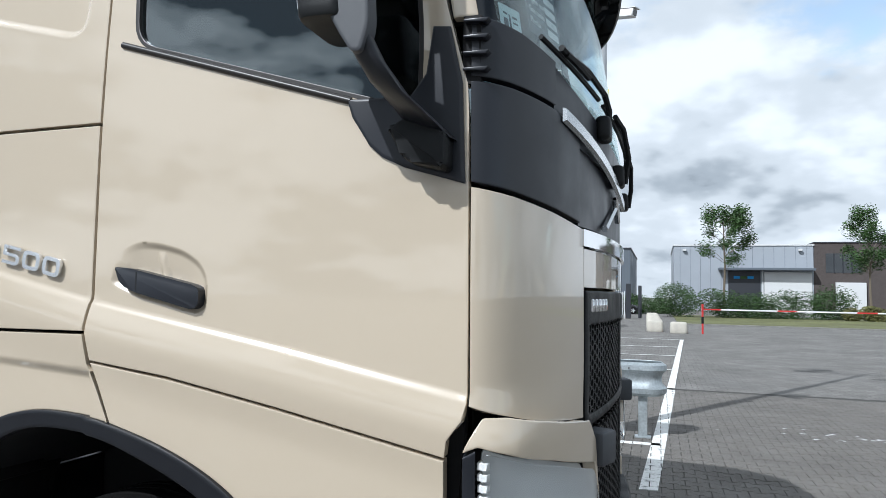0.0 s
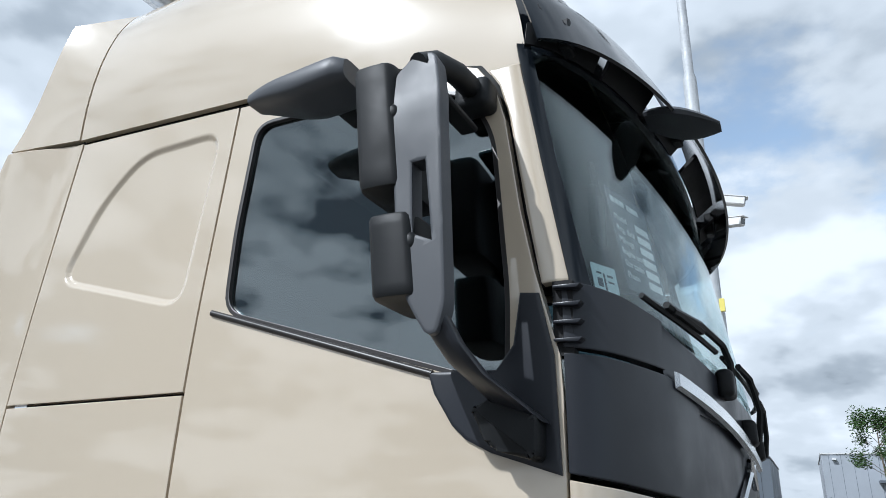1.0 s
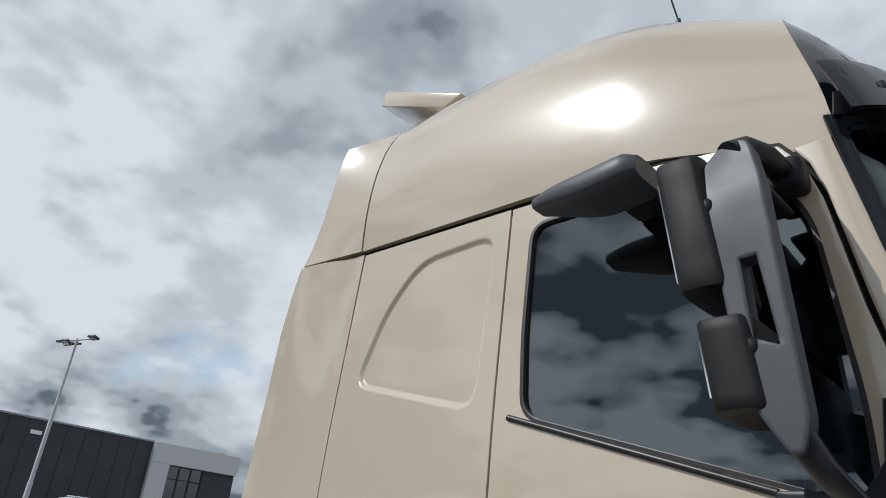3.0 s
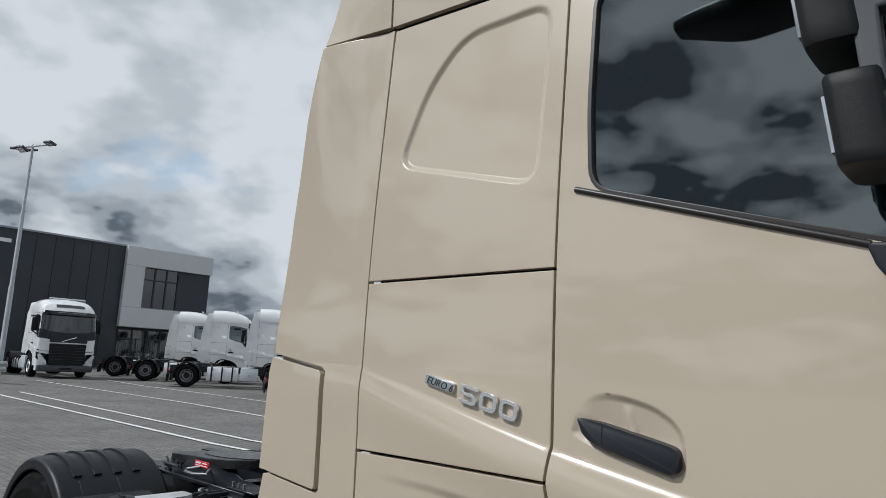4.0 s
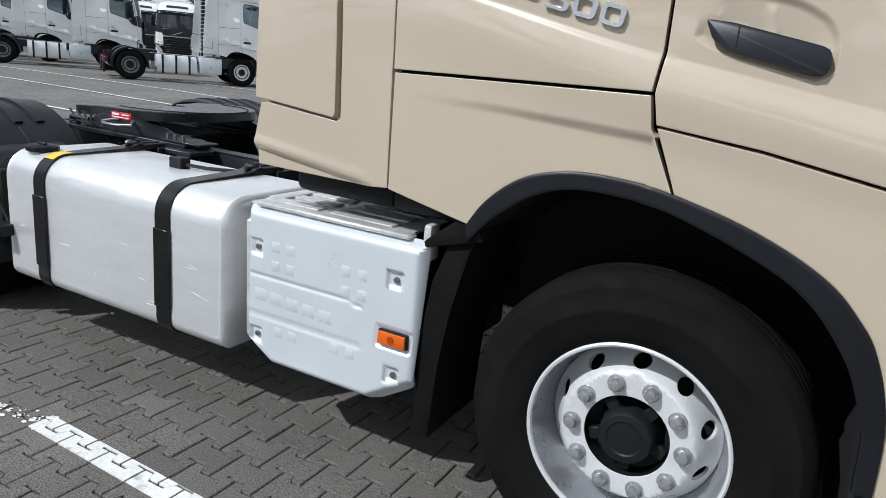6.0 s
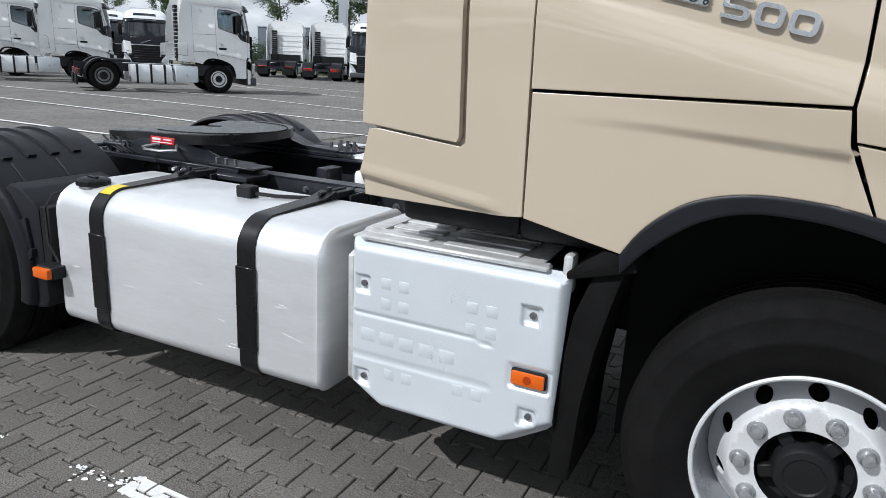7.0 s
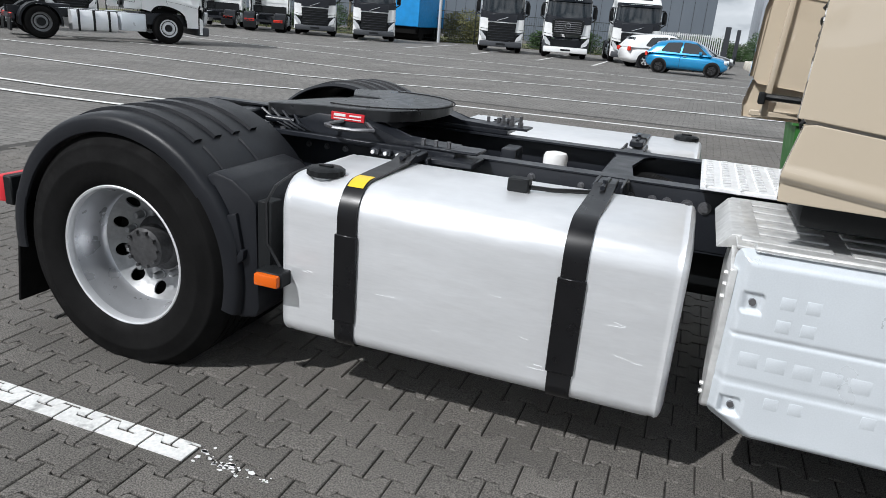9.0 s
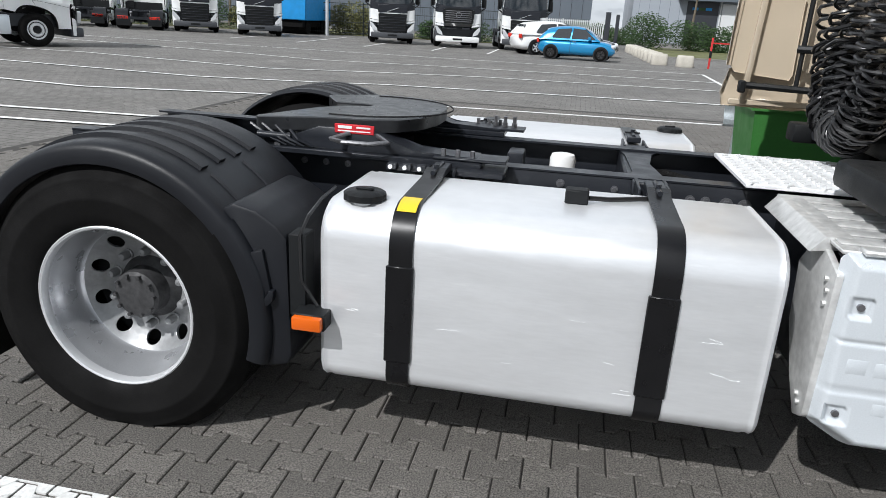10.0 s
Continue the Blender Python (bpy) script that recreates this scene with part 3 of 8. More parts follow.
def fair_skin(s, z):
    x, y, zz = skin(s, z)
    fold = 1.158 + (s + 1.405) * (1.088 - 1.158) / 0.50
    low = step3(0.0, 0.022, fold - z) * step3(0.90, 0.98, -s)
    lip = step3(0.030, 0.0, abs(z - fold - 0.012)) * step3(0.90, 1.0, -s)
    return (x, y - 0.075 * step3(2.0, 3.1, z) * step3(0.86, 1.25, -s) + 0.016 * low - 0.004 * lip, zz)


seams = {"door": CREASE_STRIP + GRIP_STRIP, "middle_side_panel": CREASE_STRIP, "lower_side_panel": LOW_STRIP, "upper_side_panel": RECESS_STRIP, "side_fairing": FOLD_STRIP}
truck = thing("tractor_truck", (-1.2, 0, 0), "beige two-axle tractor truck with tall sleeper cab, parked on grey paving", "truck")
doors = []
for side in (-1, 1):
    fix = (lambda b: b) if side < 0 else flipped
    for pname, (outl, hol) in side_panels().items():
        st = 0.012 if side < 0 and pname in ("door", "middle_side_panel", "lower_side_panel", "wing_panel", "upper_side_panel", "side_fairing") else 0.04
        bm = panel(outl, fair_skin if "fair" in pname else skin, hol, step=st, thick=0.03, edge=0.0035, lift=0.006 if pname == "fairing_lid" else 0.0, lines=seams.get(pname, ()) if side < 0 else ())
        ob = part(pname, fix(bm), PAINT, truck, "" if pname != "door" else "beige cab door with dark window and grey handle")
        if pname == "door":
            doors.append(ob)
            pane = panel([p for p in inset(dense(WINDOW, 0.05), -0.006)], skin, (), step=0.06, thick=0.006, edge=0.001, lift=-0.014, full=True)
            g = part("window_pane", fix(pane), GLASS, ob, "dark side window glass")
            g.visible_shadow = False
            seal = panel(inset(dense(WINDOW, 0.03), -0.005), skin, (inset(dense(WINDOW, 0.03), 0.009),), step=0.03, thick=0.016, edge=0.003, lift=0.001)
            part("window_seal", fix(seal), TRIM_RUBBER, ob, "dark rubber window seal")
            sill = tube(bmesh.new(), [Vector(skin(0.002 + 0.735 * k / 24, 2.291 - 0.2165 * k / 24)) + Vector((0, -0.002, 0)) for k in range(25)], 0.0095, 10)
            part("sill_strip", fix(sill), TRIM_RUBBER, ob, "dark brown rubber strip below the window")
            cover = panel([(0.728, 2.078), (0.745, 2.03), (0.795, 1.955), (0.83, 1.925), (0.89, 1.897), (1.046, 1.852), (1.034, 2.10), (1.0, 2.245), (0.955, 2.25), (0.94, 2.13), (0.90, 2.075)],
                          skin, (), step=0.03, thick=0.03, edge=0.01, lift=0.012)
            part("mirror_base_cover", fix(cover), GREY_PAINT, ob, "matt dark grey corner cover")

# sheet behind the fairing's lid
for side in (-1, 1):
    back = panel([(-1.375, 1.312), (-1.345, 1.28), (-1.04, 1.25), (-1.025, 1.285), (-1.035, 1.735), (-1.075, 1.752), (-1.352, 1.79), (-1.36, 1.70)], fair_skin, (), step=0.06, thick=0.01, edge=0.002, lift=-0.034)
    part("lid_recess", back if side < 0 else flipped(back), PAINT, truck)

# dark inner body added behind the gaps, black in place of their shade
bm = bmesh.new()
for y in (-1, 1):
    prism(bm, [(-0.86, 1.12), (-0.60, 1.10), (-0.45, 1.26), (0.1, 1.26), (0.5, 1.10), (0.72, 0.62), (0.98, 0.6), (1.03, 1.25), (1.03, 1.96), (0.80, 2.0), (0.02, 2.24), (0.0, 3.0), (-0.86, 3.0)],
          1.13 * y, 1.165 * y)
box(bm, -0.88, -0.83, -1.16, 1.16, 1.12, 3.4)
# black strips added behind the roof fairing seam, as its shade
for y in (-1, 1):
    prism(bm, [(-0.86, 3.03), (-0.86, 3.11), (-1.19, 3.10), (-1.19, 3.03)], 1.15 * y, 1.178 * y)
part("inner_body", bm, DARK, truck, "black inner cab structure")

# roof shell
bm = bmesh.new()
nx, nv = 46, 80
rows = []
for i in range(nx + 1):
    row = []
    for j in range(nv + 1):
        v = 2 * j / nv
        vv = min(v, 2 - v)
        front = roof_edge(vv)
        x = -0.865 + (front + 0.865) * i / nx
        row.append(bm.verts.new(roof(x, v)))
    rows.append(row)
for i in range(nx):
    for j in range(nv):
        bm.faces.new((rows[i][j], rows[i][j + 1], rows[i + 1][j + 1], rows[i + 1][j]))
thicken(bm, -0.025)
part("roof_shell", bm, PAINT, truck, "beige moulded high roof")
bm = bmesh.new()
prism(bm, [(y, z - 0.004) for x, y, z in [roof(-0.86, 0.01 + 1.98 * j / 60) for j in range(61)]], -0.862, -0.845, axis=0)
part("roof_back", bm, PAINT, truck)

# rear roof fairings with the spoiler wings
for side in (-1, 1):
    fix = (lambda b: b) if side < 0 else flipped
    bm = bmesh.new()

    def rear_roof(s, f):
        x, y, zz = roof(-0.87, 0.002 + 0.458 * f)
        arc = 4 * f * (1 - f)
        return (-0.877 - (0.338 - 0.095 * f) * s + 0.012 * arc * s, y - (0.055 + 0.065 * f) * s + 0.055 * arc * s, zz + (-0.008 - 0.055 * f) * s)
    n = 14
    grid = [[bm.verts.new(rear_roof(i / n, j / n)) for j in range(n + 1)] for i in range(n + 1)]
    for i in range(n):
        for j in range(n):
            bm.faces.new((grid[i][j], grid[i][j + 1], grid[i + 1][j + 1], grid[i + 1][j]))
    thicken(bm, 0.03)
    part("roof_side_fairing", fix(bm), PAINT, truck)
bm = bmesh.new()
prism(bm, [(-0.56, 3.895), (-1.146, 4.195), (-1.176, 4.105), (-0.68, 3.865)], -1.0, 1.0, bevel=0.012)
part("spoiler_wing", bm, PAINT, truck, "beige roof spoiler across the cab")

# front skin
FRONT = {
    "corner_panel": ([(0.026, 1.845), (0.16, 1.838), (0.30, 1.830), (0.55, 1.810), (0.79, 1.785), (0.80, 1.45), (0.80, 1.235), (0.55, 1.265), (0.30, 1.30), (0.045, 1.328)], PAINT, "beige corner panel"),
    "grey_corner_panel": ([(0.010, 2.105), (0.28, 2.10), (0.57, 2.090), (0.752, 2.062), (0.760, 1.803), (0.55, 1.823), (0.30, 1.843), (0.025, 1.858)], GREY_PAINT, "matt dark grey corner panel"),
    "scuttle_corner": ([(0.002, 2.262), (0.12, 2.265), (0.34, 2.25), (0.56, 2.222), (0.565, 2.103), (0.28, 2.112), (0.010, 2.118)], GREY_PAINT, "matt dark grey panel below the windscreen"),
}


def front_skin(s, z):
    return skin(S0 + s, z)


for side in (-1, 1):
    fix = (lambda b: b) if side < 0 else flipped
    for pname, (outl, m, lab) in FRONT.items():
        part(pname, fix(panel(outl, front_skin, (), step=0.03, thick=0.03, edge=0.0035)), m, truck, lab)
    pil = panel([(-0.006, 2.27), (-0.012, 2.46), (-0.015, 2.74), (-0.028, 2.85), (-0.052, 2.905), (0.10, 2.912), (0.13, 2.60), (0.165, 2.275)], lambda s, z: nose(s, z), (), step=0.03, thick=0.03, edge=0.007)
    part("windscreen_pillar", fix(pil), PAINT, truck, "beige windscreen pillar")

# windscreen, in one bent sheet across the cab


def across(u, z, off=0.0):
    """The front over the whole width, u from -1 (near side) to 1."""
    s = (1 - abs(u)) * (ARC - 0.14) + 0.14
    x, y, zz = nose(s, z)
    return (x + off, y if u <= 0 else -y, zz)


def sheet(bm, f, nu, nv, thick):
    g = [[bm.verts.new(f(-1 + 2 * i / nu, j / nv)) for j in range(nv + 1)] for i in range(nu + 1)]
    for i in range(nu):
        for j in range(nv):
            bm.faces.new((g[i][j], g[i + 1][j], g[i + 1][j + 1], g[i][j + 1]))
    thicken(bm, thick)
    return bm


bm = sheet(bmesh.new(), lambda u, v: across(u, 2.10 + 0.16 * abs(u) ** 2 + (0.87 - 0.15 * abs(u) ** 2) * v, -0.01), 40, 16, 0.008)
ws = part("windscreen", bm, SCREEN_GLASS, truck, "large curved windscreen with faint reflections")
ws.visible_shadow = False
for side in (-1, 1):
    fix = (lambda b: b) if side < 0 else flipped
    band = panel([(0.15, 2.27), (0.12, 2.60), (0.10, 2.98), (0.19, 2.98), (0.21, 2.60), (0.26, 2.25)], nose, (), step=0.04, thick=0.012, edge=0.002, lift=0.004)
    part("windscreen_border", fix(band), SMOKED, truck, "black glass border")


def roof_front(u, v):
    a, b = Vector(across(u * 1.035, 2.968)), Vector(across(u * 1.035, 3.32 + 0.06 * (1 - abs(u))))
    vv = 0.40 + 0.60 * (1 - abs(u))
    c = Vector(roof(roof_edge(vv) - 0.01, vv if u <= 0 else 2 - vv))
    mid = a * (1 - v) ** 2 + b * 2 * v * (1 - v) + c * v * v
    e = Vector(roof(roof_edge(0.4 * v) - 0.006, 0.4 * v if u <= 0 else 2 - 0.4 * v))
    return mid.lerp(e, step3(0.80, 1.0, abs(u)))


bm = sheet(bmesh.new(), roof_front, 40, 14, 0.02)
part("roof_front_panel", bm, SMOKED, truck, "glossy black panel above the windscreen")
bm = sheet(bmesh.new(), lambda u, v: across(u * 0.645, 2.035 - 0.05 * (1 - abs(u)) + (0.075 + 0.12 * abs(u) ** 2 + 0.05 * (1 - abs(u))) * v, -0.008), 40, 6, 0.03)
part("scuttle_panel", bm, GREY_PAINT, truck)
bm = sheet(bmesh.new(), lambda u, v: across(u * 0.484, 1.795 + (0.26 - 0.08 * (1 - abs(u))) * v, -0.014), 30, 6, 0.03)
part("front_lid", bm, GREY_PAINT, truck, "matt dark grey front lid")
bm = sheet(bmesh.new(), lambda u, v: across(u * 0.484, 1.735 + 0.05 * v, 0.004), 30, 2, 0.02)
part("chrome_strip", bm, CHROME, truck, "bright chrome strip")
bm = sheet(bmesh.new(), lambda u, v: across(u * 0.455, 1.615 + 0.115 * v, -0.008), 30, 3, 0.03)
part("front_band", bm, PAINT, truck)


# ---- ground ----
def sheet_ground():
    bm = bmesh.new()
    xs = [-900, -300, -120, -60, -40, -25, -15, -8, -4, 0, 4, 8, 15, 25, 40, 60, 120, 300, 900]
    g = [[bm.verts.new((x, y, -0.012)) for y in xs] for x in xs]
    for i in range(len(xs) - 1):
        for j in range(len(xs) - 1):
            bm.faces.new((g[i][j], g[i + 1][j], g[i + 1][j + 1], g[i][j + 1]))
    return bm


def paving_material(name):
    """Blocks too far off to be built one by one: tone by block, darker joints."""
    m = mat(name, (0.175, 0.167, 0.156), 0.85, grain=0.30, scale=120, stain=0.20, stain_scale=0.55, bump=0.5)
    t = m.node_tree
    bsdf = t.nodes["Principled BSDF"]
    old = bsdf.inputs["Base Color"].links[0].from_socket
    coord = t.nodes.new("ShaderNodeTexCoord")
    br = t.nodes.new("ShaderNodeTexBrick")
    br.inputs["Scale"].default_value, br.inputs["Mortar Size"].default_value = 1.0, 0.007
    br.inputs["Brick Width"].default_value, br.inputs["Row Height"].default_value = 0.195, 0.1425
    br.inputs["Color1"].default_value, br.inputs["Color2"].default_value = (0.82, 0.82, 0.82, 1), (1.08, 1.08, 1.08, 1)
    br.inputs["Mortar"].default_value = (0.36, 0.35, 0.33, 1)
    t.links.new(coord.outputs["Object"], br.inputs["Vector"])
    mx = t.nodes.new("ShaderNodeMix")
    mx.data_type, mx.blend_type = "RGBA", "MULTIPLY"
    mx.inputs["Factor"].default_value = 1.0
    t.links.new(old, mx.inputs["A"]), t.links.new(br.outputs["Color"], mx.inputs["B"])
    t.links.new(mx.outputs["Result"], bsdf.inputs["Base Color"])
    return m


GROUND = paving_material("far_paving")
PAVER = mat("paver_concrete", (0.128, 0.119, 0.108), 0.88, grain=0.75, scale=170, stain=0.18, stain_scale=1.4, bump=1.0, random_tone=0.15, dirt=((0.24, 0.235, 0.22), 0.655, 150.0))
JOINT = mat("joint_sand", (0.045, 0.042, 0.038), 0.95, grain=0.3, scale=200)
ground = solo("ground", sheet_ground(), GROUND, "wide grey block-paved truck yard", "ground", kind="structure")


# ---- roof lining and cab interior ----
bm = bmesh.new()
rows = []
for i in range(13):
    x = -0.96 + 1.78 * i / 12
    rows.append([bm.verts.new((x, roof(x, 0.02 + 1.96 * j / 24)[1] * 0.965, roof(x, 0.02 + 1.96 * j / 24)[2] - 0.035)) for j in range(25)])
for a, b in zip(rows, rows[1:]):
    for j in range(24):
        bm.faces.new((a[j], a[j + 1], b[j + 1], b[j]))
box(bm, -0.82, 1.0, -1.15, 1.15, 1.28, 1.32)
box(bm, -0.80, -0.76, -1.12, 1.12, 1.30, 3.5)
for y in (-1, 1):
    prism(bm, [(-0.80, 2.2), (-0.02, 2.2), (-0.02, 3.1), (-0.80, 3.1)], 1.11 * y, 1.13 * y)
    tube(bm, [(-0.6, 1.15 * y, 3.03), (0.5, 1.15 * y, 3.0), (0.8, 1.13 * y, 2.94), (0.9, 1.12 * y, 2.8), (0.98, 1.14 * y, 2.3)], 0.035, 8)
part("cab_lining", bm, INTERIOR, truck, "dark grey cab lining")
bm = bmesh.new()
box(bm, 0.55, 1.12, -1.08, 1.08, 1.62, 2.02, 0.06, 3)
box(bm, 0.70, 0.95, -0.2, 1.0, 2.0, 2.12, 0.04, 2)
part("dashboard", bm, INTERIOR, truck, "dark grey dashboard")
for y in (-0.62, 0.62):
    bm = bmesh.new()
    box(bm, -0.20, 0.32, y - 0.25, y + 0.25, 1.62, 1.80, 0.06, 3)
    box(bm, -0.30, -0.12, y - 0.25, y + 0.25, 1.78, 2.45, 0.07, 3, m=Matrix.Translation((-0.2, y, 1.8)) @ pose(0, 0, 0, 0, -10, 0) @ Matrix.Translation((0.2, -y, -1.8)))
    box(bm, -0.37, -0.26, y - 0.13, y + 0.13, 2.46, 2.68, 0.05, 3)
    part("cab_seat", bm, SEAT, truck, "dark fabric cab seat")
bm = bmesh.new()
ring = [Vector((0.60, 0.62, 2.02)) + Vector((math.cos(a) * 0.12, math.sin(a) * 0.22, -math.cos(a) * -0.18)) for a in [k * math.tau / 32 for k in range(33)]]
tube(bm, ring, 0.016, 8)
cyl(bm, (0.60, 0.62, 2.02), (0.72, 0.62, 1.9), 0.06, 12)
tube(bm, [ring[4], (0.60, 0.62, 2.02), ring[20]], 0.014, 6)
part("steering_wheel", bm, BLACK_PLASTIC, truck)
bm = bmesh.new()
box(bm, 0.93, 0.96, -0.50, -0.36, 2.66, 2.86, 0.012, 2)
tube(bm, [(0.95, -0.43, 2.84), (0.93, -0.43, 2.97)], 0.012, 6)
part("cab_camera", bm, BLACK_PLASTIC, truck)

# ---- door handle, badges ----
for ob, side in zip(doors, (-1, 1)):
    fix = (lambda b: b) if side < 0 else flipped
    bm = prism(bmesh.new(), rounded([(0.034, 1.646), (0.10, 1.640), (0.300, 1.599), (0.317, 1.589), (0.319, 1.545), (0.300, 1.532), (0.11, 1.576), (0.060, 1.596)], 0.012, 3), -1.268, -1.225, bevel=0.0045, seg=2)
    part("door_handle", fix(bm), GREY_PAINT, ob, "dark grey plastic pull handle")
    bm = bmesh.new()
    box(bm, 0.112, 0.1155, -1.2686, -1.25, 1.581, 1.632)
    part("handle_split", fix(bm), DARK, ob)


def words(text, size, depth, at, slope, material, name, parent, shear=0.0, wide=1.0):
    """Raised characters on the near side."""
    cu = bpy.data.curves.new(name, "FONT")
    cu.body, cu.size, cu.extrude, cu.shear, cu.bevel_depth = text, size, depth, shear, 0.0
    cu.offset = 0.0
    tmp = bpy.data.objects.new(name, cu)
    me = bpy.data.meshes.new_from_object(tmp)
    bpy.data.objects.remove(tmp)
    bpy.data.curves.remove(cu)
    me.transform(Matrix.Translation(at) @ Euler((math.pi / 2, 0, 0)).to_matrix().to_4x4() @ Euler((0, 0, math.radians(slope))).to_matrix().to_4x4() @ Matrix.Diagonal((wide, 1, 1, 1)))
    me.materials.clear()
    me.materials.append(material)
    ob = new(name, me)
    ob.parent = parent
    ob.matrix_parent_inverse = Matrix.Translation(-base_of(parent))
    return ob


def digit(kind, x0):
    """One raised, wide and slanted numeral; x0 from the number's start."""
    w, h, t = 0.066, 0.056, 0.0135

    def at(u, v, d):
        a = radians(-12.0)
        u = u + 0.16 * v + x0
        return (-0.384 + u * math.cos(a) - v * math.sin(a) * 0.0, -1.2625 - d, 1.657 + v + u * math.sin(a))
    bm = bmesh.new()
    if kind == 0:
        out = rounded([(0, 0), (w, 0), (w, h), (0, h)], 0.020, 5)
        inn = rounded([(t, t * 0.85), (w - t, t * 0.85), (w - t, h - t * 0.85), (t, h - t * 0.85)], 0.009, 5)
        return panel(out, lambda u, v: at(u, v, 0.0), (inn,), step=0.012, thick=0.010, edge=0.0006)
    out = [(0, 0), (w - 0.014, 0), (w - 0.003, 0.005), (w, 0.012), (w, 0.022), (w - 0.004, 0.029), (w - 0.014, 0.034), (t, 0.034), (t, 0.0465), (w, 0.0465), (w, h), (0, h),
           (0, 0.0245), (w - 0.018, 0.0245), (w - t, 0.021), (w - t, 0.0135), (w - 0.018, 0.010), (0, 0.010)]
    return panel(out, lambda u, v: at(u, v, 0.0), (), step=0.012, thick=0.010, edge=0.0006)


num = part("model_number", digit(5, 0.0), SILVER, truck, "raised silver number 500")
part("numeral", digit(0, 0.078), SILVER, num)
part("numeral", digit(0, 0.156), SILVER, num)
bm = bmesh.new()
box(bm, -0.062, 0.062, -0.006, 0.006, -0.017, 0.017, 0.004, 2, m=Matrix.Translation((-0.472, -1.254, 1.706)) @ pose(0, 0, 0, 0, 13, 0))
badge = part("emission_badge", bm, SILVER, truck, "small silver badge reading EURO 6")
bm = bmesh.new()
box(bm, -0.057, 0.057, -0.0015, 0.0015, -0.013, 0.013, 0, 1, m=Matrix.Translation((-0.472, -1.2605, 1.706)) @ pose(0, 0, 0, 0, 13, 0))
part("badge_field", bm, GALV, badge)
words("EURO 6", 0.031, 0.0008, (-0.525, -1.2625, 1.707), -13, DARK, "badge_words", badge, 0.2, 1.08)

# ---- wheel arch, front ----
for side in (-1, 1):
    fix = (lambda b: b) if side < 0 else flipped
    inner = [(-0.548, 0.965), (-0.49, 1.035), (-0.43, 1.09), (-0.36, 1.14), (-0.28, 1.172), (-0.19, 1.184), (-0.06, 1.178), (0.03, 1.163), (0.14, 1.128), (0.25, 1.085), (0.34, 1.04), (0.41, 0.985),
             (0.465, 0.92), (0.505, 0.86), (0.54, 0.78), (0.565, 0.70), (0.575, 0.55)]
    inner = catmull(inner, 4)
    bm = panel(ARCH + inner[::-1], skin, (), step=0.025, thick=0.05, edge=0.010, lift=0.016)
    part("wheel_arch_trim", fix(bm), GUARD_PLASTIC, truck, "satin black wheel arch edge")
    bm = bmesh.new()
    a = [bm.verts.new((x, -1.225, z)) for x, z in inner]
    b = [bm.verts.new((x * 0.98, -0.55, z + 0.0)) for x, z in inner]
    for k in range(len(inner) - 1):
        bm.faces.new((a[k], a[k + 1], b[k + 1], b[k]))
    thicken(bm, -0.02)
    # low dark walls stand in for the deep shade behind the wheel
    box(bm, -0.62, 0.6, -0.56, -0.53, 0.10, 1.2)
    box(bm, 0.578, 0.62, -1.20, -0.53, 0.22, 0.60)
    part("wheel_well", fix(bm), DARK, truck, "black wheel well lining")
    # rear flap of the front wheel
    bm = bmesh.new()
    prof = [(-0.525, 0.985), (-0.565, 0.86), (-0.60, 0.70), (-0.625, 0.52), (-0.635, 0.245)]
    outl = prof + [(-0.705, 0.245), (-0.70, 0.60), (-0.675, 0.80), (-0.62, 0.96), (-0.56, 1.01)]
    prism(bm, outl, -1.215, -0.86, bevel=0.008)
    prism(bm, [(-0.50, 0.97), (-0.70, 0.915), (-0.705, 0.935), (-0.60, 1.02), (-0.52, 1.02)], -1.235, -0.95, bevel=0.006)
    part("front_mudguard", fix(bm), RUBBER, truck, "black plastic mudguard")
    bm = bmesh.new()
    box(bm, -0.722, -0.690, -1.215, -1.15, 0.86, 0.985, 0.012, 2)
    part("cover_hinge", fix(bm), ALU_DULL, truck)


# ---- wheels ----
def tyre_mesh(cx, cz, yo, width, r=0.507, sink=0.0):
    """A ribbed truck tyre; yo is its outer side, the width goes inwards (towards +y)."""
    prof = [(0.288, 0.020), (0.296, 0.006), (0.315, -0.010), (0.350, -0.022), (0.395, -0.026), (0.402, -0.0285), (0.408, -0.026), (0.440, -0.020), (0.462, -0.010), (0.468, -0.011), (0.474, -0.004), (0.490, 0.010), (0.500, 0.024), (r - 0.002, 0.034), (r, 0.042)]
    half_w = width / 2
    groove = []
    for g in (0.075, 0.125):
        groove += [(r, g - 0.006), (r - 0.012, g - 0.004), (r - 0.012, g + 0.004), (r, g + 0.006)]
    side = prof + groove
    full = side + [(q, width - o) for q, o in side[::-1]]
    bm = lathe(bmesh.new(), [(q, yo + o) for q, o in full], (cx, 0, cz), 96)
    for v in bm.verts:
        if v.co.z < 0.001:
            v.co.y += -0.012 * (1 if v.co.y < yo + half_w else -1) * min(1, -v.co.z / 0.03)
            v.co.z = 0.001
    return bm


